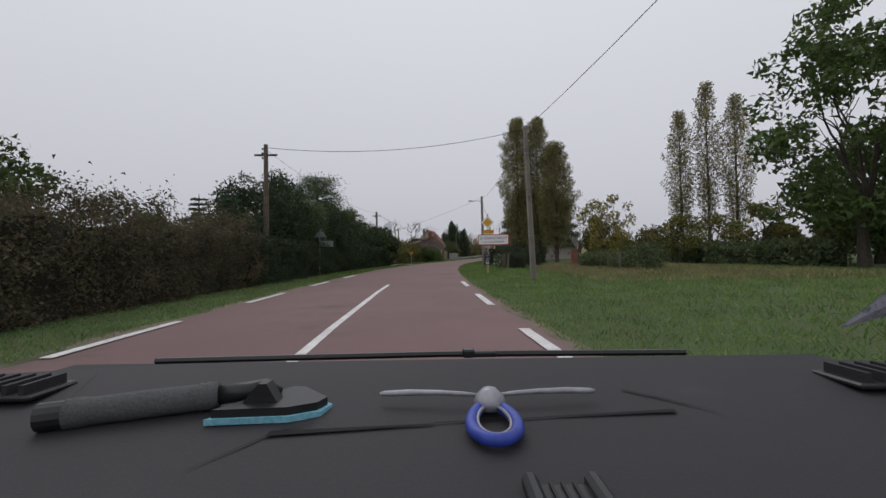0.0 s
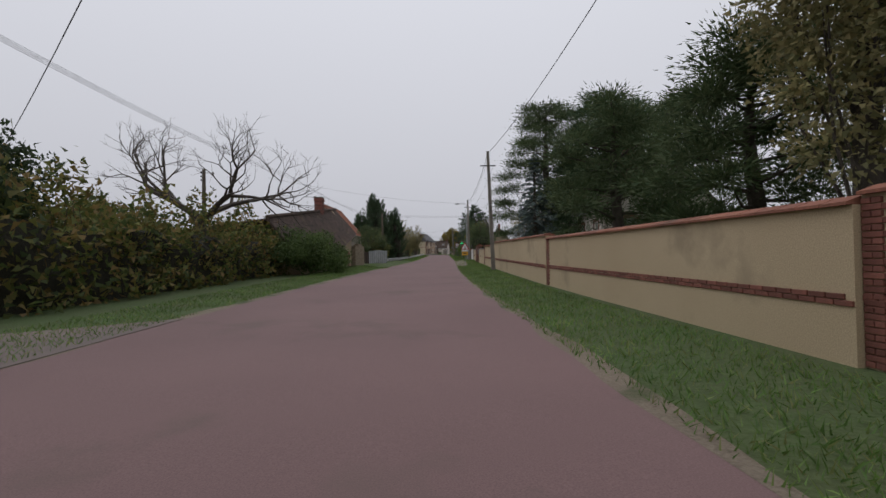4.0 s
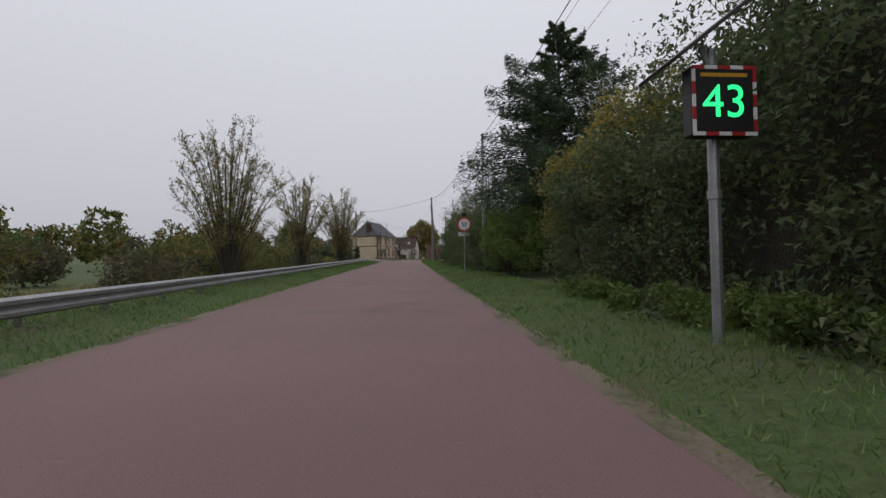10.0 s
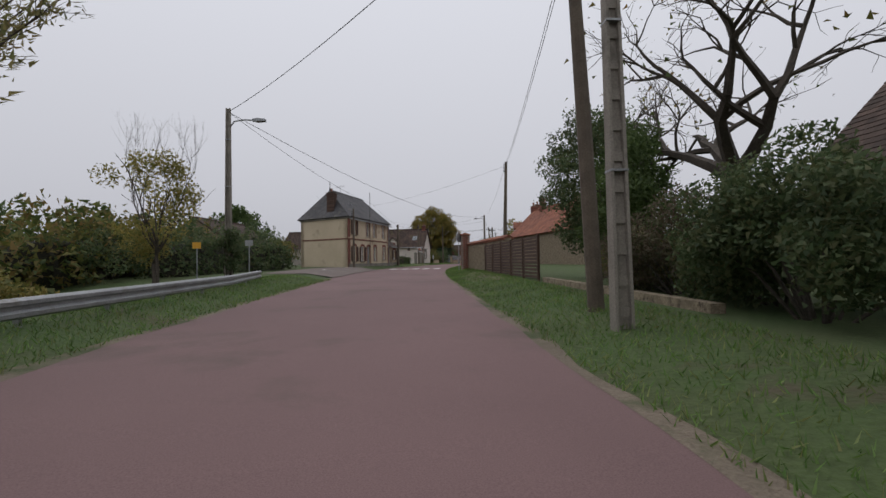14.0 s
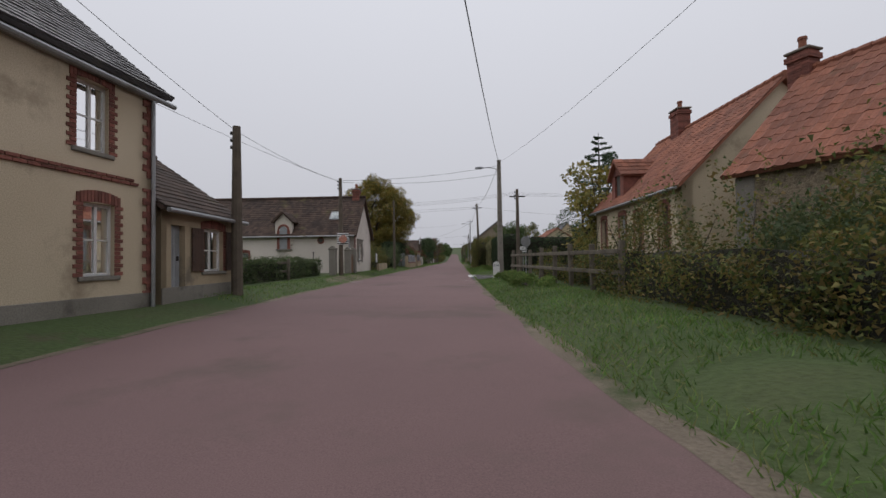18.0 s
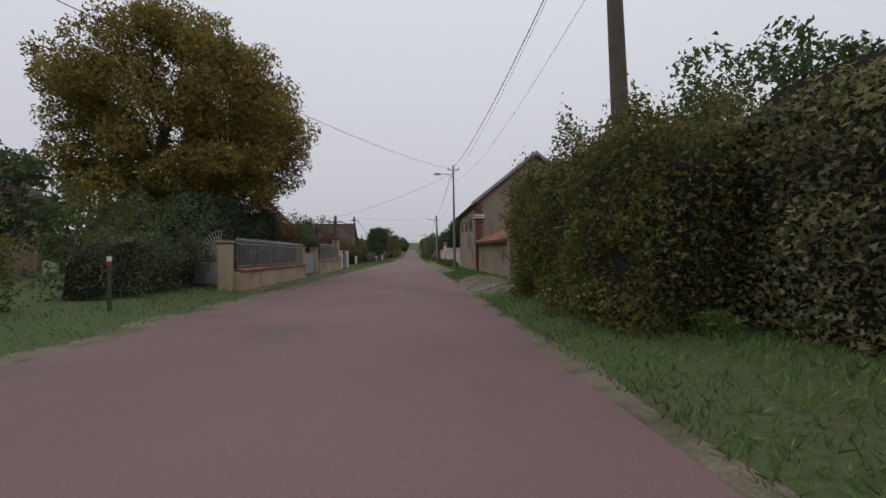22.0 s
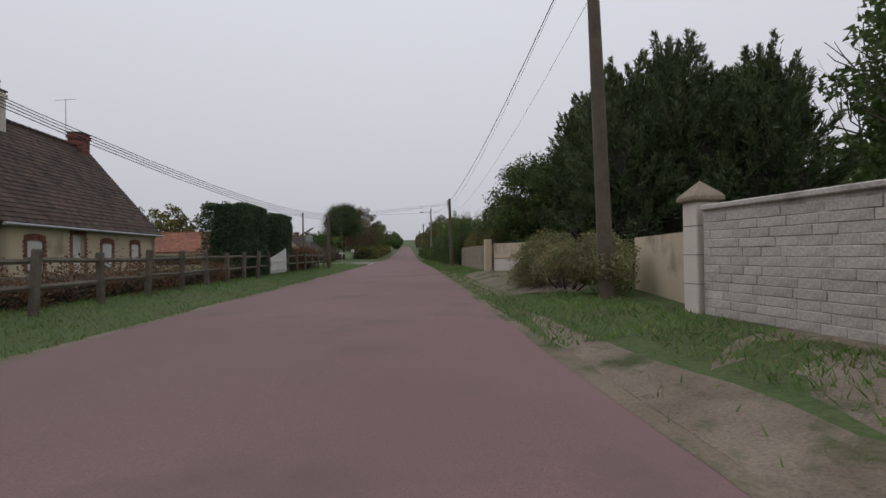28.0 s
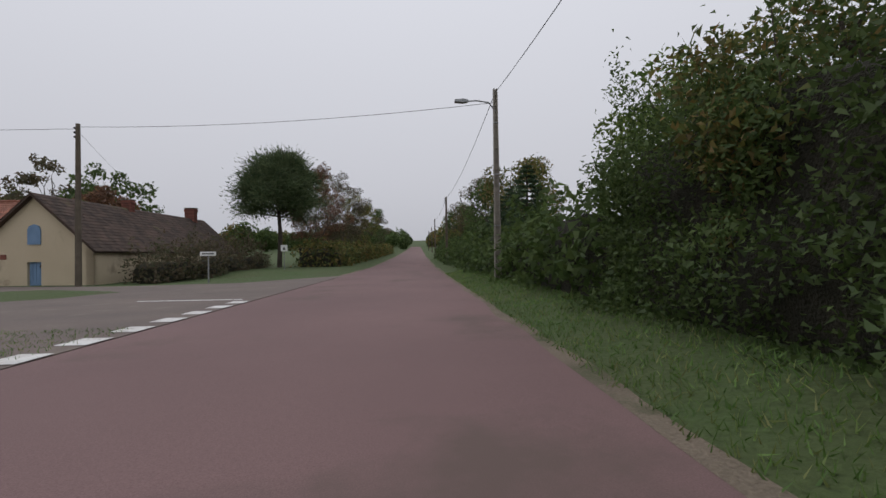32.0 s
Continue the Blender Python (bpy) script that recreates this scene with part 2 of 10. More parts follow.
WHITEWALL = mat("whitewashed render", (0.64, 0.58, 0.52), (0.53, 0.475, 0.42), 0.95, 0.35, 50, 0.15, stain=(0.3, 0.27, 0.225), stain_at=0.63, stain_scale=0.5)
RUBBLE = mat("rubble stone", (0.30, 0.245, 0.17), (0.16, 0.125, 0.085), 0.95, 5, 22, 0.9, stain=(0.10, 0.078, 0.055), stain_at=0.58, stain_scale=6, dist=0.04)
CEMENT = mat("grey cement", (0.235, 0.215, 0.185), (0.17, 0.155, 0.13), 0.95, 0.8, 40, 0.3, stain=(0.10, 0.09, 0.075), stain_at=0.6)
BLOCKW = mat("white stone block", (0.5, 0.455, 0.41), (0.40, 0.36, 0.325), 0.9, 1.2, 30, 0.4, stain=(0.2, 0.185, 0.17), stain_at=0.6, stain_scale=1.1, piece=0.10, dist=0.02)
BLOCKJ = mat("white stone blockwork", (0.5, 0.455, 0.41), (0.40, 0.36, 0.325), 0.9, 1.2, 30, 0.4, stain=(0.2, 0.185, 0.17), stain_at=0.6, stain_scale=1.1, island=0.10, dist=0.02)
BLOCKG = mat("concrete block", (0.28, 0.235, 0.175), (0.22, 0.18, 0.135), 0.95, 2.5, 30, 0.4, stain=(0.15, 0.125, 0.09), stain_at=0.6, piece=0.1)
MORTAR = mat("mortar", (0.33, 0.29, 0.245), (0.25, 0.215, 0.18), 0.98, 3, 50, 0.4)
BRICK = mat("red brick", (0.23, 0.085, 0.06), (0.15, 0.06, 0.045), 0.9, 6, 60, 0.4, piece=0.3)
BRICKJ = mat("red brickwork", (0.22, 0.082, 0.06), (0.14, 0.058, 0.045), 0.9, 6, 60, 0.4, island=0.3)
TILE_DARK = mat("dark clay roof tile", (0.078, 0.05, 0.038), (0.05, 0.035, 0.028), 0.9, 0.8, 20, 0.3, stain=(0.10, 0.085, 0.04), stain_at=0.66, island=0.35)
TILE_RED = mat("orange clay roof tile", (0.27, 0.105, 0.062), (0.19, 0.08, 0.055), 0.85, 0.7, 20, 0.3, stain=(0.11, 0.07, 0.045), stain_at=0.64, island=0.22)
TILE_MOSS = mat("mossy clay roof tile", (0.25, 0.11, 0.06), (0.17, 0.08, 0.05), 0.9, 0.9, 20, 0.4, stain=(0.10, 0.12, 0.03), stain_at=0.58, stain_scale=2, island=0.25)
SLATE = mat("grey slate", (0.085, 0.08, 0.082), (0.06, 0.058, 0.062), 0.6, 0.8, 25, 0.2, stain=(0.11, 0.105, 0.085), stain_at=0.62, island=0.22)
OAK = mat("weathered wood", (0.16, 0.135, 0.105), (0.095, 0.08, 0.062), 0.9, 4, 35, 0.5, piece=0.15)
BROWN_WOOD = mat("brown stained wood", (0.085, 0.048, 0.032), (0.055, 0.033, 0.025), 0.75, 3, 40, 0.3)
WHITE_PAINT = mat("white paint", (0.68, 0.67, 0.65), (0.58, 0.57, 0.55), 0.55, 2, 40, 0.08)
BLUE_PAINT = mat("blue paint", (0.16, 0.26, 0.40), (0.13, 0.21, 0.33), 0.6, 3, 40, 0.1)
GREY_PAINT = mat("grey painted wood", (0.3, 0.31, 0.32), (0.22, 0.225, 0.23), 0.7, 3, 40, 0.2)
RED_PAINT = mat("faded red paint", (0.33, 0.06, 0.065), (0.27, 0.055, 0.06), 0.65, 2, 40, 0.12)
DARK_METAL = mat("dark painted iron", (0.03, 0.028, 0.028), (0.045, 0.036, 0.03), 0.55, 4, 50, 0.1)
RUST = mat("rusty brown sheet", (0.06, 0.042, 0.033), (0.042, 0.032, 0.026), 0.8, 2, 30, 0.2)
STEEL = mat("galvanised steel", (0.33, 0.335, 0.34), (0.25, 0.255, 0.26), 0.45, 3, 40, 0.06, metal=0.6, stain=(0.2, 0.19, 0.17), stain_at=0.64)
CONCRETE = mat("pole concrete", (0.26, 0.235, 0.2), (0.19, 0.172, 0.145), 0.95, 1.5, 40, 0.3, stain=(0.11, 0.10, 0.085), stain_at=0.6)
POLEWOOD = mat("pole wood", (0.13, 0.105, 0.078), (0.085, 0.068, 0.052), 0.9, 3, 40, 0.4)
BLACK = mat("black rubber", (0.015, 0.015, 0.016), None, 0.7, 3, 40, 0.1)
# dark tone puts the shade deep inside hedges and cypresses into the colour
CORE_SHADE = mat("inner twigs with painted shade", (0.04, 0.036, 0.024), (0.022, 0.022, 0.014), 0.95, 3, 30, 1.0, dist=0.06)
BARK = mat("bark", (0.085, 0.07, 0.055), (0.05, 0.042, 0.034), 0.95, 4, 25, 0.8, dist=0.03)
GLASS = glassmat()
INSIDE = mat("dim room", (0.10, 0.09, 0.08), None, 0.95)
CURTAIN = mat("net curtain", (0.5, 0.49, 0.47), (0.4, 0.39, 0.37), 0.9, 8, 40, 0.1)
SIGN_WHITE = mat("sign white", (0.72, 0.72, 0.71), (0.66, 0.66, 0.65), 0.4, 3, 30, 0.03)
SIGN_RED = mat("sign red", (0.45, 0.03, 0.035), None, 0.4, 3, 30, 0.03)
SIGN_YELLOW = mat("sign yellow", (0.62, 0.33, 0.03), (0.56, 0.29, 0.03), 0.4, 3, 30, 0.03)
SIGN_BLACK = mat("sign black", (0.02, 0.02, 0.02), None, 0.5, 3, 30, 0.03)
LED = glow("green light dots", (0.02, 0.9, 0.25), 1.2)

LEAF_HEDGE = leafmat("dark hedge leaves", [(0.032, 0.052, 0.022), (0.046, 0.068, 0.028), (0.062, 0.08, 0.034), (0.08, 0.085, 0.038)])
LEAF_DARK = leafmat("dark laurel leaves", [(0.016, 0.028, 0.013), (0.024, 0.037, 0.016), (0.032, 0.045, 0.02)])
LEAF_MIXED = leafmat("autumn hedge leaves", [(0.03, 0.048, 0.014), (0.055, 0.07, 0.02), (0.10, 0.10, 0.025), (0.13, 0.085, 0.03), (0.05, 0.065, 0.02)])
LEAF_BROWN = leafmat("brown hedge twigs and leaves", [(0.05, 0.042, 0.026), (0.075, 0.055, 0.034), (0.042, 0.05, 0.022), (0.09, 0.07, 0.045)])
LEAF_YELLOW = leafmat("yellowing leaves", [(0.10, 0.105, 0.028), (0.15, 0.13, 0.035), (0.19, 0.145, 0.04), (0.075, 0.09, 0.026)])
LEAF_CHESTNUT = leafmat("turning lime leaves", [(0.07, 0.085, 0.02), (0.10, 0.10, 0.022), (0.15, 0.11, 0.024), (0.2, 0.12, 0.024), (0.06, 0.08, 0.02)])
LEAF_OLIVE = leafmat("olive hedge leaves", [(0.075, 0.085, 0.04), (0.11, 0.115, 0.052), (0.15, 0.14, 0.066), (0.17, 0.13, 0.075)])
LEAF_GREEN = leafmat("green leaves", [(0.03, 0.05, 0.014), (0.045, 0.07, 0.02), (0.06, 0.085, 0.025)])
LEAF_LIGHT = leafmat("bright green leaves", [(0.05, 0.085, 0.02), (0.075, 0.115, 0.028), (0.11, 0.13, 0.035)])
LEAF_POPLAR = leafmat("poplar leaves", [(0.10, 0.10, 0.045), (0.14, 0.128, 0.056), (0.175, 0.145, 0.065), (0.08, 0.088, 0.04)])
NEEDLE = leafmat("conifer needles", [(0.024, 0.042, 0.023), (0.034, 0.055, 0.028), (0.046, 0.067, 0.033)], 0.2)
NEEDLE_BLUE = leafmat("blue spruce needles", [(0.045, 0.065, 0.06), (0.065, 0.085, 0.08), (0.085, 0.105, 0.10)], 0.2)
NEEDLE_PINE = leafmat("pine needles", [(0.03, 0.05, 0.022), (0.046, 0.064, 0.028), (0.064, 0.078, 0.036)], 0.2)
LEAF_WILLOW = leafmat("willow leaves", [(0.13, 0.125, 0.05), (0.18, 0.15, 0.06), (0.10, 0.11, 0.045), (0.16, 0.11, 0.05)], 0.4)
LEAF_RED = leafmat("reddish autumn leaves", [(0.10, 0.05, 0.03), (0.075, 0.045, 0.03), (0.13, 0.07, 0.035)], 0.3)
FLOWER = leafmat("white blossoms", [(0.6, 0.6, 0.58), (0.7, 0.7, 0.68)], 0.2)
LITTER = leafmat("fallen leaves", [(0.16, 0.085, 0.04), (0.2, 0.12, 0.05), (0.11, 0.065, 0.035)], 0.1)


# ---- mesh tools ----
class MB:
    """Collects vertices and faces, and links them as one mesh."""

    def __init__(self):
        self.v, self.f = [], []

    def add(self, verts, faces):
        n = len(self.v)
        self.v += [tuple(p) for p in verts]
        self.f += [tuple(i + n for i in q) for q in faces]
        return self

    def box(self, x0, x1, y0, y1, z0, z1, c=0.0, m=None):
        """A box, with its edges cut by c."""
        if c <= 0:
            p = [(x, y, z) for z in (z0, z1) for y in (y0, y1) for x in (x0, x1)]
            f = [(0, 2, 3, 1), (4, 5, 7, 6), (0, 1, 5, 4), (2, 6, 7, 3), (0, 4, 6, 2), (1, 3, 7, 5)]
        else:
            p, f, idx = [], [], {}
            for i, x in enumerate((x0, x1)):
                for j, y in enumerate((y0, y1)):
                    for k, z in enumerate((z0, z1)):
                        sx, sy, sz = (c, -c)[i], (c, -c)[j], (c, -c)[k]
                        for a, q in enumerate(((x, y + sy, z + sz), (x + sx, y, z + sz), (x + sx, y + sy, z))):
                            idx[i, j, k, a] = len(p)
                            p.append(q)
            I = lambda i, j, k, a: idx[i, j, k, a]
            for i in (0, 1):
                q = [I(i, 0, 0, 0), I(i, 1, 0, 0), I(i, 1, 1, 0), I(i, 0, 1, 0)]
                f.append(q if i else q[::-1])
                q = [I(0, i, 0, 1), I(1, i, 0, 1), I(1, i, 1, 1), I(0, i, 1, 1)]
                f.append(q[::-1] if i else q)
                q = [I(0, 0, i, 2), I(1, 0, i, 2), I(1, 1, i, 2), I(0, 1, i, 2)]
                f.append(q if i else q[::-1])
            for a in (0, 1):
                for b in (0, 1):
                    q = [I(a, b, 0, 0), I(a, b, 0, 1), I(a, b, 1, 1), I(a, b, 1, 0)]
                    f.append(q if a != b else q[::-1])
                    q = [I(a, 0, b, 0), I(a, 0, b, 2), I(a, 1, b, 2), I(a, 1, b, 0)]
                    f.append(q[::-1] if a != b else q)
                    q = [I(0, a, b, 1), I(0, a, b, 2), I(1, a, b, 2), I(1, a, b, 1)]
                    f.append(q if a != b else q[::-1])
            for key in ((i, j, k) for i in (0, 1) for j in (0, 1) for k in (0, 1)):
                q = [I(*key, 0), I(*key, 1), I(*key, 2)]
                f.append(q if sum(key) % 2 else q[::-1])
        if m is not None:
            p = [m @ Vector(q) for q in p]
        return self.add(p, f)

    def tube(self, pts, radii, n=6, cap=True):
        """A tapered tube along points."""
        pts = [Vector(p) for p in pts]
        if not hasattr(radii, "__len__"):
            radii = [radii] * len(pts)
        ring, faces = [], []
        for i, p in enumerate(pts):
            d = (pts[min(i + 1, len(pts) - 1)] - pts[max(i - 1, 0)]).normalized()
            u = d.orthogonal().normalized() if abs(d.z) > 0.95 else d.cross(Vector((0, 0, 1))).normalized()
            w = d.cross(u)
            for k in range(n):
                a = 2 * math.pi * k / n
                ring.append(p + (u * math.cos(a) + w * math.sin(a)) * radii[i])
        for i in range(len(pts) - 1):
            for k in range(n):
                faces.append((i * n + k, i * n + (k + 1) % n, (i + 1) * n + (k + 1) % n, (i + 1) * n + k))
        if cap:
            faces.append(tuple(range(n))[::-1])
            faces.append(tuple((len(pts) - 1) * n + k for k in range(n)))
        return self.add(ring, faces)

    def lathe(self, prof, n=16, o=(0, 0, 0)):
        """A turned shape from (radius, height) pairs."""
        ring = [(o[0] + r * math.cos(2 * math.pi * k / n), o[1] + r * math.sin(2 * math.pi * k / n), o[2] + z) for r, z in prof for k in range(n)]
        faces = [(i * n + k, i * n + (k + 1) % n, (i + 1) * n + (k + 1) % n, (i + 1) * n + k) for i in range(len(prof) - 1) for k in range(n)]
        return self.add(ring, faces + [tuple(range(n))[::-1], tuple((len(prof) - 1) * n + k for k in range(n))])

    def prism(self, poly, h0, h1, axis="z"):
        """A flat polygon drawn out between two heights along an axis."""
        n = len(poly)
        put = {"z": lambda a, b, h: (a, b, h), "x": lambda a, b, h: (h, a, b), "y": lambda a, b, h: (a, h, b)}[axis]
        v = [put(a, b, h) for h in (h0, h1) for a, b in poly]
        f = [tuple(range(n))[::-1], tuple(range(n, 2 * n))] + [(i, (i + 1) % n, n + (i + 1) % n, n + i) for i in range(n)]
        return self.add(v, f)

    def wall(self, p0, p1, z0, z1, t, holes=()):
        """A wall from p0 to p1 in plan, its thickness t to the left of that way, with holes (u0, u1, z0, z1) through it."""
        p0, p1 = Vector((*p0, 0)), Vector((*p1, 0))
        L = (p1 - p0).length
        d = (p1 - p0) / L
        n = Vector((-d.y, d.x, 0)) * t
        us = sorted({0, L, *(min(max(h[i], 0), L) for h in holes for i in (0, 1))})
        zs = sorted({z0, z1, *(min(max(h[i], z0), z1) for h in holes for i in (2, 3))})
        solid = {(i, j) for i in range(len(us) - 1) for j in range(len(zs) - 1)
                 if not any(h[0] - 1e-4 <= us[i] and us[i + 1] <= h[1] + 1e-4 and h[2] - 1e-4 <= zs[j] and zs[j + 1] <= h[3] + 1e-4 for h in holes)}
        P = lambda u, z, k: tuple(p0 + d * u + n * k + Vector((0, 0, z)))
        for i, j in solid:
            a, b, c, e = us[i], us[i + 1], zs[j], zs[j + 1]
            q = [P(a, c, 0), P(b, c, 0), P(b, e, 0), P(a, e, 0), P(a, c, 1), P(b, c, 1), P(b, e, 1), P(a, e, 1)]
            f = [(0, 1, 2, 3), (5, 4, 7, 6)]
            for key, face in (((i, j - 1), (0, 4, 5, 1)), ((i, j + 1), (3, 2, 6, 7)), ((i - 1, j), (0, 3, 7, 4)), ((i + 1, j), (1, 5, 6, 2))):
                if key not in solid:
                    f.append(face)
            self.add(q, f)
        return self

    def roof(self, A, B, C, D, w=0.3, course=0.3, pan=False, lift=0.03, slab=0.1, seed=0):
        """Tiles in courses over a sloping face: A, B along the eave, C over B and D over A along the ridge."""
        A, B, C, D = (Vector(p) for p in (A, B, C, D))
        n = (B - A).cross(D - A).normalized()
        rows = max(1, round(((D + C) / 2 - (A + B) / 2).length / course))
        rng = random.Random(seed)
        self.add([A - n * 0.01, B - n * 0.01, C - n * 0.01, D - n * 0.01, A - n * slab, B - n * slab, C - n * slab, D - n * slab],
                 [(0, 1, 2, 3), (7, 6, 5, 4), (0, 4, 5, 1), (1, 5, 6, 2), (2, 6, 7, 3), (3, 7, 4, 0)])
        for i in range(rows):
            v0, v1 = i / rows, (i + 1.25) / rows
            a, b = A.lerp(D, v0), B.lerp(C, v0)
            a2, b2 = A.lerp(D, min(1, v1)), B.lerp(C, min(1, v1))
            m = max(1, round((b - a).length / w))
            off = 0.5 * (i % 2) * (not pan)
            for j in range(-1, m + 1):
                u0, u1 = max(0, (j + off) / m), min(1, (j + 1 + off) / m)
                if u1 - u0 < 0.2 / m:
                    continue
                h, g = lift + rng.uniform(0, 0.012), lift * 0.25 + rng.uniform(0, 0.006)
                if pan:
                    um = u0 + (u1 - u0) * 0.62
                    lo = [a.lerp(b, u0) + n * h * 0.5, a.lerp(b, u0 + (u1 - u0) * 0.3) + n * h * 1.6, a.lerp(b, um) + n * h * 0.6, a.lerp(b, u1) + n * h * 0.45]
                    hi = [a2.lerp(b2, u0) + n * g * 0.5, a2.lerp(b2, u0 + (u1 - u0) * 0.3) + n * h * 1.1, a2.lerp(b2, um) + n * g * 0.6, a2.lerp(b2, u1) + n * g * 0.45]
                    ed = [p - n * h * 1.2 for p in lo]
                    self.add(lo + hi + ed, [(0, 1, 5, 4), (1, 2, 6, 5), (2, 3, 7, 6), (8, 9, 1, 0), (9, 10, 2, 1), (10, 11, 3, 2)])
                else:
                    e = 0.02 * (u1 - u0)
                    lo = [a.lerp(b, u0 + e) + n * h, a.lerp(b, u1 - e) + n * (h + rng.uniform(-0.006, 0.006))]
                    hi = [a2.lerp(b2, u1 - e) + n * g, a2.lerp(b2, u0 + e) + n * g]
                    self.add([lo[0], lo[1], hi[0], hi[1], lo[0] - n * h, lo[1] - n * h], [(0, 1, 2, 3), (4, 5, 1, 0)])
        return self

    def mesh(self, name, material, smooth=False):
        me = bpy.data.meshes.new(name)
        me.from_pydata(self.v, [], self.f)
        me.materials.append(material)
        if smooth:
            me.polygons.foreach_set("use_smooth", [True] * len(me.polygons))
        me.update()
        return me


def part(name, mb, material, parent=None, label="", smooth=False):
    me = mb.mesh(name, material, smooth) if isinstance(mb, MB) else mb
    ob = new(name, me)
    if parent is not None:
        ob.parent = parent
    return tagged(ob, label)


def thing(name, s, d, label, category, group="", turn=0.0, z=0.0):
    """An empty at a place by the road; its x points to the right of the drive, its y ahead."""
    e = new(name)
    e.matrix_world = Matrix.Translation(at(s, d, z)) @ Matrix.Rotation(head(s) + radians(turn), 4, "Z")
    return tagged(e, label, category, group)


def setting(name, mb, material, label, category, kind="structure"):
    return tagged(part(name, mb, material), label, category, "", kind)


def leaves(pts, size, stretch=1.6, dirs=None, seed=0, flat=0.0):
    """A mesh of small pointed leaves at the points, turned by chance or along dirs."""
    r = np.random.default_rng(seed)
    pts = np.asarray(pts, float)
    n = len(pts)
    a = r.normal(size=(n, 3)) if dirs is None else np.asarray(dirs) + r.normal(size=(n, 3)) * 0.35
    a /= np.linalg.norm(a, axis=1, keepdims=True) + 1e-9
    b = r.normal(size=(n, 3))
    b[:, 2] *= 1 - flat
    b -= (b * a).sum(1, keepdims=True) * a
    b /= np.linalg.norm(b, axis=1, keepdims=True) + 1e-9
    k = (size * r.uniform(0.6, 1.4, n))[:, None]
    bend = np.cross(a, b) * k * 0.15
    v = np.stack([pts - a * k * 0.5 * stretch + b * k * 0.42, pts + a * k * 0.5 * stretch + bend, pts - a * k * 0.32 * stretch - b * k * 0.5], 1).reshape(-1, 3)
    me = bpy.data.meshes.new("leaves")
    me.vertices.add(3 * n)
    me.vertices.foreach_set("co", v.ravel())
    me.loops.add(3 * n)
    me.loops.foreach_set("vertex_index", np.arange(3 * n))
    me.polygons.add(n)
    me.polygons.foreach_set("loop_start", np.arange(n) * 3)
    me.polygons.foreach_set("loop_total", np.full(n, 3))
    me.update(calc_edges=True)
    return me


def leafpart(name, pts, size, material, parent, label="", **kw):
    me = leaves(pts, size, **kw)
    me.materials.append(material)
    return part(name, me, material, parent, label)


# ---- plants ----
def branches(mb, base, way, length, radius, depth, rng, tips, up=0.25, spread=0.7, n=5):
    """A limb that forks; tips collects the ends and points along the last forks."""
    pts, p, d = [base], Vector(base), Vector(way).normalized()
    for i in range(3):
        d = (d + Vector((rng.gauss(0, 0.18), rng.gauss(0, 0.18), rng.gauss(0, 0.1) + up * 0.15))).normalized()
        p = p + d * length / 3
        pts.append(p.copy())
    mb.tube(pts, [radius, radius * 0.85, radius * 0.7, radius * 0.5], n if radius > 0.05 else 4 if radius > 0.02 else 3, cap=False)
    if depth <= 0:
        tips.append((p.copy(), d.copy()))
        return
    for k in range(rng.choice((2, 3, 3))):
        q = Vector((rng.gauss(0, 1), rng.gauss(0, 1), rng.gauss(0, 0.6)))
        w = (d + q.normalized() * spread + Vector((0, 0, up))).normalized()
        branches(mb, pts[rng.choice((2, 3, 3))], w, length * rng.uniform(0.6, 0.8), radius * 0.52, depth - 1, rng, tips, up, spread, n)


def crown_points(rng, clumps, per, sigma):
    c = np.repeat(np.asarray(clumps, float), per, 0)
    v = rng.normal(size=c.shape)
    v /= np.linalg.norm(v, axis=1, keepdims=True)
    rad = sigma * rng.uniform(0.35, 1.0, (len(c), 1)) ** 0.5
    return c + v * rad * np.array([1, 1, 0.75]) + rng.normal(size=c.shape) * sigma * 0.12


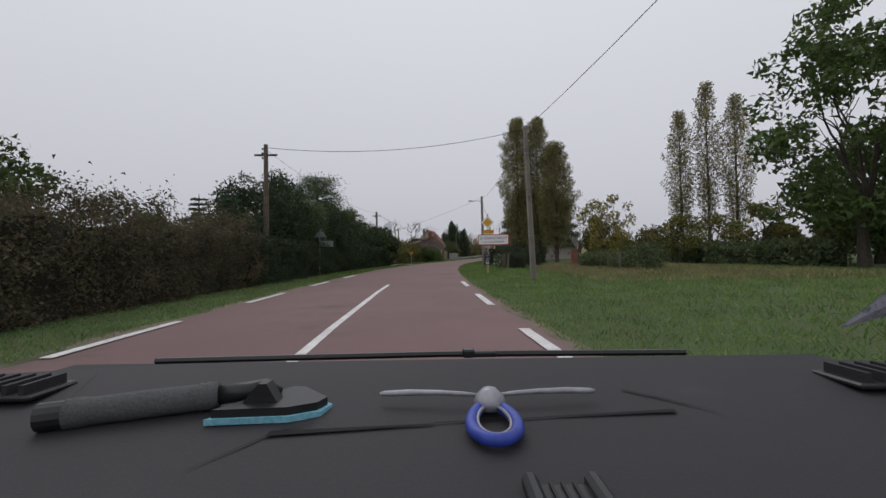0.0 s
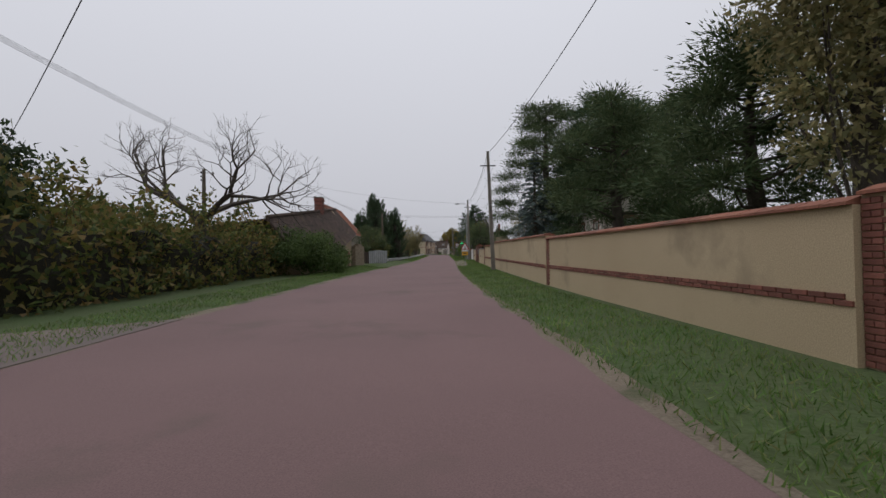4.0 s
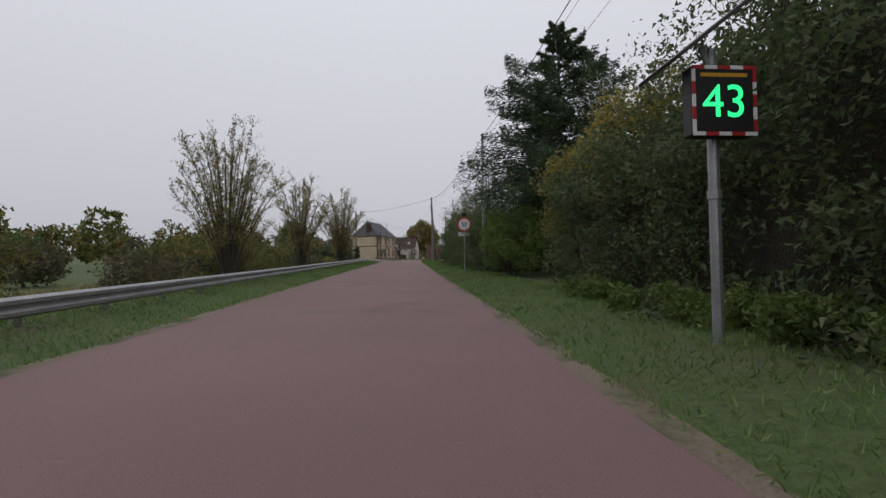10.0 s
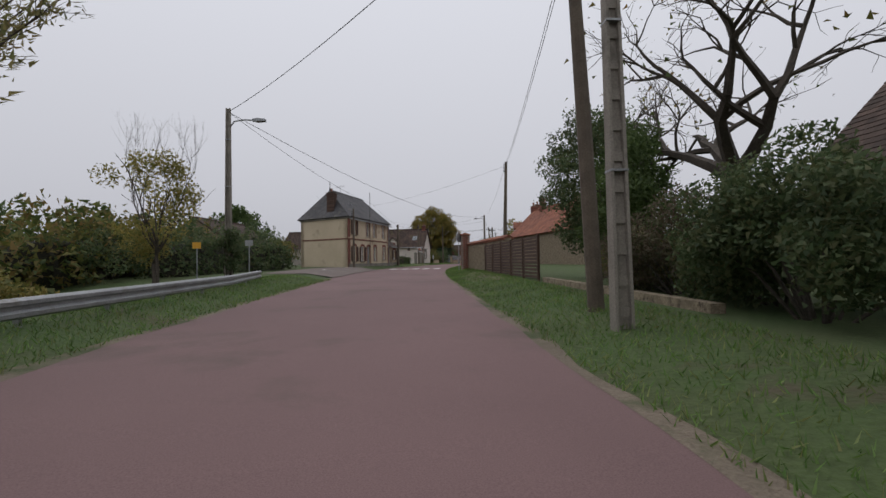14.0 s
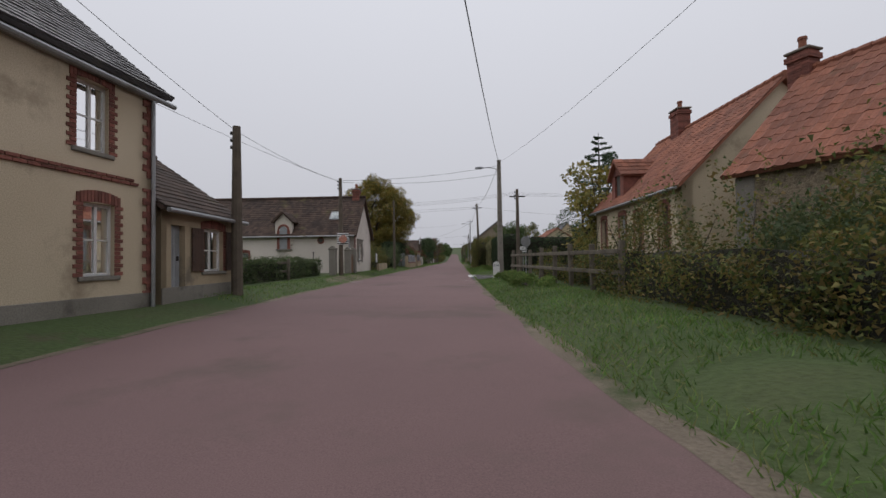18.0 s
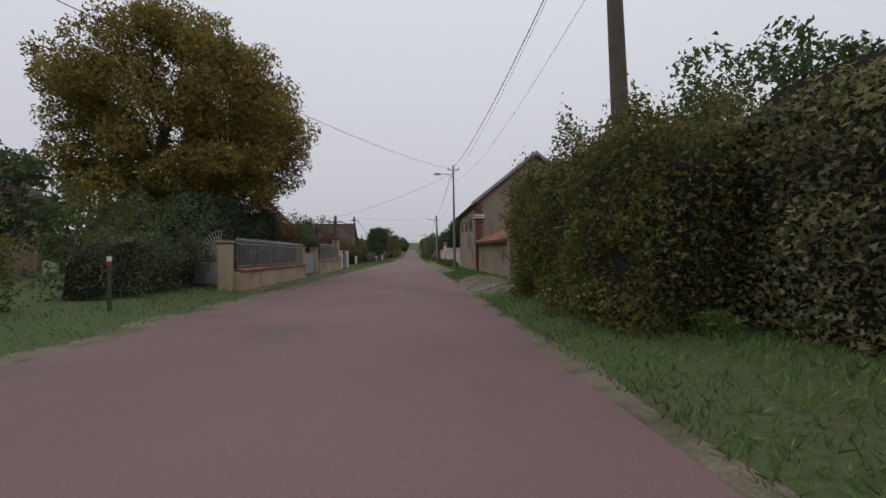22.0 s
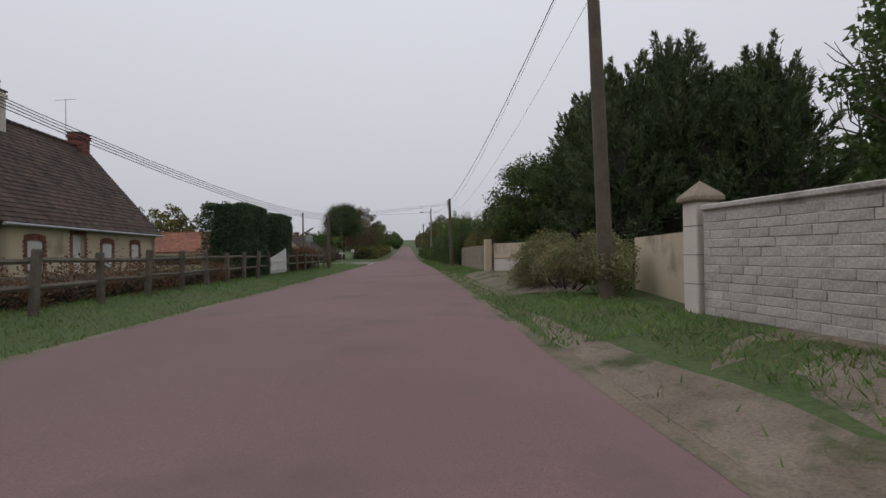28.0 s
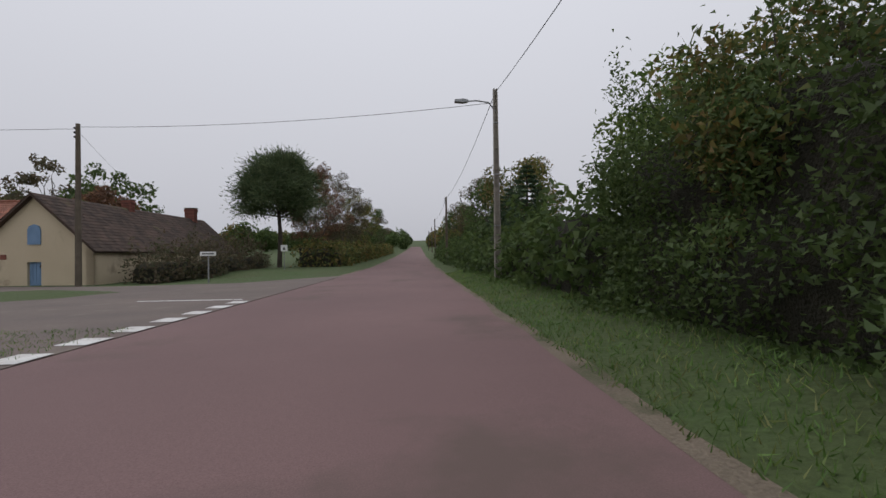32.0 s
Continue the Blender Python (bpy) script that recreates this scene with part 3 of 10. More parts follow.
def leafy_tree(name, s, d, h, r, base, material, label, n=9000, size=0.22, clumps=70, sig=0.85, seed=1, trunk=0.22, shape=1.0, turn=0.0, z=0.0, group="", trunk_mat=None, bare=0.0):
    """A broad-leaved tree: trunk, limbs, and a crown of clumps of leaves."""
    t = thing(name, s, d, label, "tree", group, turn, z)
    rng, nr = random.Random(seed), np.random.default_rng(seed)
    mb = MB()
    fork = base + (h - base) * 0.18
    lean = [Vector((rng.gauss(0, 0.04) * i, rng.gauss(0, 0.04) * i, fork * i / 3)) for i in range(4)]
    mb.tube([Vector((0, 0, -0.2))] + lean[1:], [trunk * 1.5, trunk * 1.05, trunk * 0.95, trunk * 0.85], 9, cap=False)
    part("trunk", mb, trunk_mat or BARK, t)
    limb, tips = MB(), []
    for k in range(4):
        a = 2 * math.pi * (k + rng.random() * 0.6) / 4
        branches(limb, lean[-1] - Vector((0, 0, rng.uniform(0, 0.12) * fork)), (math.cos(a) * 0.6, math.sin(a) * 0.6, 0.9), (h - fork) * 0.32, trunk * 0.55, 2, rng, tips, 0.35, 0.7)
    branches(limb, lean[-1], (0, 0, 1), (h - fork) * 0.4, trunk * 0.7, 2, rng, tips, 0.5, 0.5)
    part("branchwork", limb, trunk_mat or BARK, t)
    cc = []
    while len(cc) < clumps:
        v = nr.normal(size=3)
        v /= np.linalg.norm(v)
        q = nr.uniform(0.3, 1) ** 0.45
        u = v * q
        zz = base + (h - base) * (0.5 + 0.5 * u[2]) * 0.98
        k = (1 - max(0, u[2]) ** 2 * (1 - 0.75 * shape)) * nr.uniform(0.8, 1.12)
        cc.append((u[0] * r * k, u[1] * r * k, zz))
    near = -13.5 < d < 8.5
    pts = crown_points(nr, cc, max(4, int(n * (2.1 if near else 0.6)) // clumps), sig)
    pts = pts[pts[:, 2] > base * 0.75]
    size *= 0.55 if near else 1.0
    leafpart("crown", pts, size, material, t, seed=seed)
    return t


def poplar(s, d, h, r, label, seed=1, n=9000, size=0.2, material=None, base=1.5, name="poplar_tree"):
    t = thing(name, s, d, label, "tree")
    rng, nr = random.Random(seed), np.random.default_rng(seed)
    mb = MB().tube([(0, 0, -0.2), (0.05, 0, h * 0.3), (0, 0.08, h * 0.65), (0, 0, h * 0.96)], [0.3, 0.2, 0.11, 0.02], 8, cap=False)
    part("trunk", mb, BARK, t)
    limb, cc = MB(), []
    for k in range(46):
        z0 = base + (h - base) * (k / 46) ** 1.1
        a = k * 2.4 + rng.random()
        env = r * math.sin(math.pi * min(1, 0.16 + 0.84 * (z0 - base) / (h - base))) ** 0.7
        ln = (h - z0) * 0.25 + 0.8
        tip = Vector((math.cos(a) * env * rng.uniform(0.6, 1.1), math.sin(a) * env * rng.uniform(0.6, 1.1), z0 + ln))
        b0 = Vector((0, 0, z0))
        mid = b0.lerp(tip, 0.5) + Vector((math.cos(a), math.sin(a), 0)) * env * 0.22
        limb.tube([b0, mid, tip], [0.05, 0.03, 0.01], 4, cap=False)
        for q in (0.45, 0.7, 0.9, 1.05):
            p = b0.lerp(tip, q) + Vector((math.cos(a), math.sin(a), 0)) * env * 0.1
            cc.append(tuple(p))
    part("branchwork", limb, BARK, t)
    pts = crown_points(nr, cc, max(3, 2 * n // len(cc)), 0.5 + 0.14 * r)
    leafpart("crown", pts, size * 0.75, material or LEAF_POPLAR, t, seed=seed, stretch=1.3)
    return t


def osier(s, d, h, r, stems, seed):
    """A coppiced willow: many thin stems fanning from one stool, with side shoots and narrow leaves along them."""
    t = thing("willow_tree", s, d, "slender multi-stemmed willow with yellow-green leaves", "tree")
    rng, nr = random.Random(seed), np.random.default_rng(seed)
    wood, P, W = MB(), [], []
    for k in range(stems):
        a, q = rng.random() * 6.28, rng.random() ** 0.6
        out = Vector((math.cos(a), math.sin(a), 0))
        top = h * (1 - 0.42 * q * q) * rng.uniform(0.82, 1.03)
        pts = [out * 0.15 * q + Vector((0, 0, -0.1)), out * r * q * 0.3 + Vector((0, 0, top * 0.4)), out * r * q * 0.68 + Vector((0, 0, top * 0.75)), out * r * q * 1.05 + Vector((0, 0, top))]
        wood.tube(pts, [0.05, 0.034, 0.02, 0.006], 5, cap=False)
        for i in range(26):
            u = rng.uniform(0.22, 1.0)
            f = u * 3
            b = pts[int(min(2, f))].lerp(pts[int(min(2, f)) + 1], f - int(min(2, f)))
            ln = rng.uniform(0.4, 1.15) * (1.15 - 0.5 * u)
            tip = b + Vector((rng.gauss(0, 0.45), rng.gauss(0, 0.45), rng.uniform(0.25, 1.0))).normalized() * ln + out * 0.15
            wood.tube([b, tip], [0.008, 0.003], 3, cap=False)
            m = int(ln * 26)
            v = nr.random((m, 1))
            P.append(np.array(b) + (np.array(tip) - np.array(b)) * v + nr.normal(size=(m, 3)) * 0.07)
            W.append(np.tile(np.array(tip - b) / ln, (m, 1)) + nr.normal(size=(m, 3)) * 0.5)
    part("stem_cluster", wood, BARK, t)
    leafpart("foliage", np.concatenate(P), 0.05, LEAF_WILLOW, t, dirs=np.concatenate(W), stretch=3.0, seed=seed)
    return t


def conifer(name, s, d, h, r, label, seed=1, material=None, n=26, per=150, size=0.28, base=0.4, droop=0.25, ragged=0.25, top=0.0, group="", spread=0.5):
    """A conifer: a straight trunk with tiers of boughs clad in needle sprays."""
    t = thing(name, s, d, label, "tree", group)
    rng, nr = random.Random(seed), np.random.default_rng(seed)
    part("trunk", MB().tube([(0, 0, -0.2), (0, 0, h * 0.5), (0, 0, h)], [0.03 * h * 0.6 + 0.05, 0.02 * h * 0.5 + 0.03, 0.015], 8, cap=False), BARK, t)
    limb, P, W = MB(), [], []
    tiers = n
    for i in range(tiers):
        z0 = base + (h - base) * (i / tiers)
        env = r * (1 - (i / tiers) ** (1.25 + top)) ** 0.9 + 0.15
        m = max(4, int(9 * (1 - 0.5 * i / tiers)))
        for k in range(m):
            a = 2 * math.pi * (k + rng.random()) / m
            ln = env * rng.uniform(1 - ragged * 1.6, 1 + ragged)
            dirv = Vector((math.cos(a), math.sin(a), 0))
            tip = Vector((0, 0, z0)) + dirv * ln + Vector((0, 0, -droop * ln + 0.3 * ln * (i / tiers)))
            mid = Vector((0, 0, z0)) + dirv * ln * 0.55 + Vector((0, 0, 0.06 * ln))
            limb.tube([(0, 0, z0), mid, tip], [0.035, 0.022, 0.006], 4, cap=False)
            c = max(6, int(per * 4.4 * (0.35 + ln / max(r, 0.1)) / m))
            u = nr.uniform(0.15, 1.05, c) ** 0.7
            path = np.where(u[:, None] < 0.55, np.array((0, 0, z0)) + (np.array(mid) - np.array((0, 0, z0))) * (u[:, None] / 0.55), np.array(mid) + (np.array(tip) - np.array(mid)) * ((u[:, None] - 0.55) / 0.45))
            side = np.array((-dirv.y, dirv.x, 0))
            wid = (1.1 - u)[:, None] * ln * spread + 0.06
            q = nr.uniform(-1, 1, (c, 1))
            pt = path + side * q * wid * 0.5 + np.array((0, 0, 1)) * (nr.normal(size=(c, 1)) * 0.05 * ln - np.abs(q) * wid * 0.12)
            P.append(pt)
            W.append(np.array(dirv) * 0.8 + side * np.sign(q) * 0.6 + np.array((0, 0, -0.15)))
    part("branchwork", limb, BARK, t)
    leafpart("needles", np.concatenate(P), size * 0.21, material or NEEDLE, t, dirs=np.concatenate(W), stretch=3.6, seed=seed)
    return t


def cypress(name, s, d, h, r, label, seed=1, plumes=190, per=170, material=None, low=0.04):
    """A shaggy dense conifer: upswept plumes of scale leaves over an inner mass painted dark for shade."""
    t = thing(name, s, d, label, "tree")
    rng, nr = random.Random(seed), np.random.default_rng(seed)
    env = lambda u: r * min(1.0, 0.55 + u * 2.6) * max(0.0, 1 - u ** 1.7) ** 0.72
    part("trunk", MB().tube([(0, 0, -0.2), (0, 0, h * 0.5), (0, 0, h * 0.95)], [0.2, 0.12, 0.015], 8, cap=False), BARK, t)
    # solid inner body, its colour carrying the shade between the plumes
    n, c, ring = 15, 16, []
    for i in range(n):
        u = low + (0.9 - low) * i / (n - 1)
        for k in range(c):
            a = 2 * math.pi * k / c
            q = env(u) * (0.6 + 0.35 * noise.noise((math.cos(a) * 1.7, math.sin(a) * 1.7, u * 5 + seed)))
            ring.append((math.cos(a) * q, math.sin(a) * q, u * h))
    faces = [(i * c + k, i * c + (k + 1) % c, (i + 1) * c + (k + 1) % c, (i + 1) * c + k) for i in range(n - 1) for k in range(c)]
    part("inner_mass", MB().add(ring, faces + [tuple(range(c))[::-1], tuple((n - 1) * c + k for k in range(c))]), CORE_SHADE, t)
    P, W, limb = [], [], MB()
    for k in range(plumes):
        u = low + (0.97 - low) * rng.random() ** 0.85
        a = 2.4 * k + rng.random()
        out = np.array((math.cos(a), math.sin(a), 0.0))
        way = out * (0.85 * (1 - u) + 0.12) + np.array((rng.gauss(0, 0.12), rng.gauss(0, 0.12), 0.3 + 0.75 * u))
        way /= np.linalg.norm(way)
        ln = (0.32 * r + 0.5) * rng.uniform(0.55, 1.7)
        base = out * env(u) * rng.uniform(0.45, 0.72) + np.array((0, 0, u * h - 0.25 * ln))
        limb.tube([tuple(base), tuple(base + way * ln * 0.9)], [0.02, 0.005], 4, cap=False)
        q = nr.random((per, 1)) ** 0.8
        side = nr.normal(size=(per, 3))
        side -= side @ way[:, None] * way
        P.append(base + way * ln * q * 1.08 + side * (0.04 + 0.13 * ln * (1 - q) ** 0.8) * 0.8)
        W.append(np.tile(way, (per, 1)) + side * 0.35)
    part("branchwork", limb, BARK, t)
    leafpart("needles", np.concatenate(P), 0.062, material or NEEDLE, t, dirs=np.concatenate(W), stretch=3.4, seed=seed)
    return t


def pine(name, s, d, h, label, seed=1, pads=34, r=4.0, base=0.45, material=None, size=0.3, per=330, trunk=0.28, sig=0.95, flat=1.0):
    """A pine: bare stem, crooked limbs, and pads of needles."""
    t = thing(name, s, d, label, "tree")
    rng, nr = random.Random(seed), np.random.default_rng(seed)
    stem = [(0, 0, -0.2), (0.12, 0.05, h * 0.3), (-0.1, 0.1, h * 0.6), (0, 0, h * 0.94)]
    part("trunk", MB().tube(stem, [trunk * 1.2, trunk, trunk * 0.7, 0.05], 9, cap=False), BARK, t)
    limb, cc = MB(), []
    for k in range(pads):
        z0 = h * base + h * (1 - base) * (k / pads) ** 0.9
        a = k * 2.4 + rng.random()
        w = 1 - ((z0 - h * base) / (h * (1 - base))) ** 2.2
        ln = r * (0.35 + 0.65 * w) * rng.uniform(0.6, 1.1)
        dirv = Vector((math.cos(a), math.sin(a), 0))
        tip = Vector((0, 0, z0)) + dirv * ln + Vector((0, 0, rng.uniform(-0.1, 0.25) * ln))
        mid = Vector((0, 0, z0)) + dirv * ln * 0.5 + Vector((0, 0, rng.uniform(-0.1, 0.1) * ln))
        limb.tube([(0, 0, z0 - 0.2), mid, tip], [0.08, 0.05, 0.02], 5, cap=False)
        cc += [tuple(tip), tuple(mid.lerp(tip, 0.6) + Vector((rng.gauss(0, 0.5), rng.gauss(0, 0.5), 0.2)))]
    part("branchwork", limb, BARK, t)
    c = np.repeat(np.array(cc), int(per * 2.0), 0)
    v = nr.normal(size=c.shape) * np.array([1, 1, 0.42 * flat]) * sig * 0.62
    leafpart("needles", c + v, size * 0.21, material or NEEDLE_PINE, t, dirs=v + np.array((0, 0, 0.3)), stretch=3.6, seed=seed)
    return t


def bare_tree(name, s, d, h, label, seed=1, depth=5, trunk=0.22, few=0, material=None, size=0.12, fork=0.25, spread=0.75, up=0.25, lean=(0, 0), twigs=4):
    """A tree in late autumn: forking limbs and twigs, with the few leaves that are left."""
    t = thing(name, s, d, label, "tree")
    rng, nr = random.Random(seed), np.random.default_rng(seed)
    z1 = h * fork
    part("trunk", MB().tube([(0, 0, -0.2), (0.05 + lean[0] * 0.4, lean[1] * 0.4, z1 * 0.5), (lean[0], lean[1], z1)], [trunk * 1.4, trunk, trunk * 0.9], 9, cap=False), BARK, t)
    limb, tips = MB(), []
    for k in range(4):
        a = 2 * math.pi * (k + rng.random() * 0.7) / 4
        branches(limb, Vector((lean[0], lean[1], z1 * rng.uniform(0.85, 1))), (math.cos(a) * spread, math.sin(a) * spread, 0.75), h * 0.26, trunk * 0.6, min(twigs, depth - 1), rng, tips, up, spread)
    part("branchwork", limb, BARK, t)
    if few:
        tp = np.array([p for p, _ in tips])
        pts = tp[nr.integers(0, len(tp), few)] + nr.normal(size=(few, 3)) * 0.25
        leafpart("leafage", pts, size, material or LEAF_YELLOW, t, seed=seed)
    return t


def dead_conifer(s, d, h, label, seed=1, name="dead_spruce"):
    """A dead spruce: a thin straight stem with whorls of short bare boughs and twigs."""
    t = thing(name, s, d, label, "tree")
    rng = random.Random(seed)
    part("trunk", MB().tube([(0, 0, -0.2), (0.06, 0, h * 0.5), (rng.gauss(0, 0.1), rng.gauss(0, 0.1), h)], [0.11, 0.07, 0.012], 7, cap=False), BARK, t)
    limb = MB()
    for i in range(int(h * 9)):
        z = h * (0.2 + 0.78 * i / (h * 9))
        a, ln = rng.random() * 6.28, (1 - z / h) * 1.15 * rng.uniform(0.5, 1.1) + 0.2
        dv = Vector((math.cos(a), math.sin(a), 0))
        mid, tip = Vector((0, 0, z - 0.05 * ln)) + dv * ln * 0.5, Vector((0, 0, z + 0.12 * ln)) + dv * ln
        limb.tube([(0, 0, z), mid, tip], [0.022, 0.014, 0.006], 3, cap=False)
        for k in range(4):
            q = mid.lerp(tip, rng.uniform(-0.4, 1))
            limb.tube([q, q + Vector((rng.gauss(0, 0.18), rng.gauss(0, 0.18), rng.uniform(-0.12, 0.2)))], [0.008, 0.004], 3, cap=False)
    part("branchwork", limb, BARK, t)
    return t


def bush(name, s, d, rx, ry, h, material, label, n=4000, size=0.14, seed=1, clumps=26, sig=None, category="shrub", bloom=0, twigs=True, z=0.0, group=""):
    """A shrub: stems from the ground and a mound of leaf clumps."""
    t = thing(name, s, d, label, category, group, 0, z)
    rng, nr = random.Random(seed), np.random.default_rng(seed)
    cc = []
    for k in range(clumps):
        a, q = nr.uniform(0, 2 * math.pi), nr.uniform(0.15, 1) ** 0.5
        top = h * (1 - 0.45 * q * q)
        cc.append((math.cos(a) * rx * q, math.sin(a) * ry * q, top * nr.uniform(0.25, 0.98)))
    st = MB()
    for c in cc[:14]:
        st.tube([(c[0] * 0.2, c[1] * 0.2, -0.05), (c[0] * 0.6, c[1] * 0.6, c[2] * 0.6), c], [0.03, 0.02, 0.008], 4, cap=False)
    part("stem_cluster", st, BARK, t)
    pts = crown_points(nr, cc, max(4, int((4 if abs(d) < 7.5 else 1.6) * n) // clumps), sig or 0.42 * min(rx, ry, h) + 0.1)
    pts[:, 2] = np.abs(pts[:, 2]) + 0.02
    leafpart("foliage", pts, size * (0.46 if abs(d) < 7.5 else 0.75), material, t, seed=seed)
    if bloom:
        o = pts[nr.integers(0, len(pts), bloom)]
        o = o * np.array([1.08, 1.08, 1.05])
        leafpart("blossoms", o, 0.09, FLOWER, t, "white blossoms", seed=seed + 5, stretch=1.0)
    return t


def hedge(name, s0, s1, d0, d1, h, material, label, dens=170, size=0.12, seed=1, rough=0.12, h1=None, wild=0.0):
    """A hedge between two stations: a lumpy core of twigs with inner shade painted in, and leaves over its faces and
    top.
    """
    t = thing(name, s0, (d0 + d1) / 2, label, "hedge")
    inv = t.matrix_world.inverted()
    rng, nr = random.Random(seed), np.random.default_rng(seed)
    h1 = h if h1 is None else h1
    lo, hi = min(d0, d1), max(d0, d1)
    # the core: a lumpy body of twigs, its dark colour standing for inner shade
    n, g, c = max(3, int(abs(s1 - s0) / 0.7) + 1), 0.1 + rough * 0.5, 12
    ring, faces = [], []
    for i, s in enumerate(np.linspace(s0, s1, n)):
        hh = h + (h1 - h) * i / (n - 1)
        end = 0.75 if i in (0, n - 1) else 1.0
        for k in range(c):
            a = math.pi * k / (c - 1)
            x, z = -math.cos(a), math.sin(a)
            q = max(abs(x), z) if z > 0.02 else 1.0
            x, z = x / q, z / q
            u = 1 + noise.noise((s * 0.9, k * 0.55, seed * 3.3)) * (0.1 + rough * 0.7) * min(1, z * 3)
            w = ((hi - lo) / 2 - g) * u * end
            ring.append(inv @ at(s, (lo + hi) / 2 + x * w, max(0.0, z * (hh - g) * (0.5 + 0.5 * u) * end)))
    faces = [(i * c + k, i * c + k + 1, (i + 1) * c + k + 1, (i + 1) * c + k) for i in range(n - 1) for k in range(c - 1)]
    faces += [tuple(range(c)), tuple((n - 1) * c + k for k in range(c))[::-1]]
    part("thicket", MB().add(ring, faces), CORE_SHADE, t)
    L, W = abs(s1 - s0), hi - lo
    H = (h + h1) / 2
    areas = np.array([L * H, L * H, L * W, W * H, W * H], float)
    near = 0 if (lo + hi) / 2 > 0 else 1
    areas[1 - near] *= 0.15
    near_road = abs(lo + hi) < 18 and s1 < 420
    tot = int(dens * (3.6 if near_road else 0.9) * areas.sum())
    size *= 0.5 if near_road else 1.05
    face = nr.choice(5, tot, p=areas / areas.sum())
    a, b = nr.random(tot), nr.random(tot)
    s = s0 + (s1 - s0) * a
    hh = h + (h1 - h) * a
    dd, z = np.empty(tot), np.empty(tot)
    wob = np.array([noise.noise((x * 0.7 + seed * 7, 0, y * 1.3)) for x, y in zip(s, b * H)]) * rough * 2.2
    nz = nr.normal(size=tot) * rough * 0.5 - nr.random(tot) * 0.1
    for k in range(5):
        m = face == k
        if k == 0:
            dd[m], z[m] = lo - wob[m] - nz[m], b[m] * hh[m]
        elif k == 1:
            dd[m], z[m] = hi + wob[m] + nz[m], b[m] * hh[m]
        elif k == 2:
            dd[m], z[m] = lo + W * b[m], hh[m] + wob[m] * (1 + wild * 2.5) + nz[m] + np.abs(nr.normal(size=m.sum())) * wild * 0.5
        else:
            s[m] = (s0 if k == 3 else s1) + nz[m]
            dd[m], z[m] = lo + W * a[m], b[m] * (h if k == 3 else h1)
    # places by interpolation, to keep it quick
    gx = np.interp(s, ST, LX)
    gyy = np.interp(s, ST, LY)
    hs = np.interp(s, np.linspace(s0, s1, 12), [head(q) for q in np.linspace(s0, s1, 12)])
    x, y = gx + dd * np.cos(hs), gyy + dd * np.sin(hs)
    zz = np.interp(y, LY, LZ) + np.maximum(z, 0.03)
    if lo < -8:
        zz += np.array([relief(q, w) for q, w in zip(s, dd)])
    M = np.array(inv)
    w = np.stack([x, y, zz, np.ones(tot)], 1) @ M.T
    leafpart("foliage", w[:, :3], size, material, t, seed=seed)
    if wild:
        tw = MB()
        for k in range(int(L * 1.5 * wild)):
            q = rng.random()
            p = inv @ at(s0 + (s1 - s0) * q, rng.uniform(lo, hi), h + (h1 - h) * q - 0.2)
            tip = p + Vector((rng.gauss(0, 0.25), rng.gauss(0, 0.25), rng.uniform(0.4, 1.0) * (0.6 + wild)))
            tw.tube([p, p.lerp(tip, 0.5) + Vector((rng.gauss(0, 0.05), rng.gauss(0, 0.05), 0)), tip], [0.012, 0.008, 0.004], 4, cap=False)
        part("twig_growth", tw, BARK, t)
    return t


# ---- the ground, one sheet to the horizon ----
def spread(parts):
    out = []
    for a, b, step in parts:
        out += list(np.arange(a, b, step))
    return np.array(out + [parts[-1][1]])


def ground():
    """Rows along the road's line near it; far out the rows run on straight."""
    offs = np.concatenate([[-900, -400, -200, -110, -60], np.arange(-40, -16, 4.0), np.arange(-16, -5.2, 0.9), [-5.0, -4.6, -4.2, -3.0, -1.0, 1.0, 1.65, 1.95, 2.3], np.arange(2.7, 16, 0.9), np.arange(18, 42, 4.0), [60, 110, 200, 400, 900]])
    ss = spread([(-88, -10, 13), (-10, 440, 2.5), (440, 1270, 20)])
    v, f = [], []
    for s in ss:
        h = head(s)
        c = Vector((float(np.interp(s, ST, LX)), float(np.interp(s, ST, LY)), 0))
        # the far ends of every row point the same way, so that rows never cross
        for d in offs:
            k = min(1, max(0, (abs(d) - 30) / 60))
            a = h * (1 - k)
            x, y = c.x + d * math.cos(a), c.y + d * math.sin(a)
            z = float(np.interp(c.y, LY, LZ)) + relief(s, d) * (1 - k) + (noise.noise((x * 0.12, y * 0.12, 0)) * 0.10 if d > 6.5 or d < -8 else 0) - (0.03 if left_edge(s) - 0.1 < d < right_edge(s) + 0.1 else 0)
            v.append((x, y, z))
    n = len(offs)
    f = [(i * n + j, i * n + j + 1, (i + 1) * n + j + 1, (i + 1) * n + j) for i in range(len(ss) - 1) for j in range(n - 1)]
    ob = setting("ground", MB().add(v, f), SOIL, "rough grass ground with bare earth patches beside the road", "ground")
    ob.data.polygons.foreach_set("use_smooth", [True] * len(ob.data.polygons))


ground()


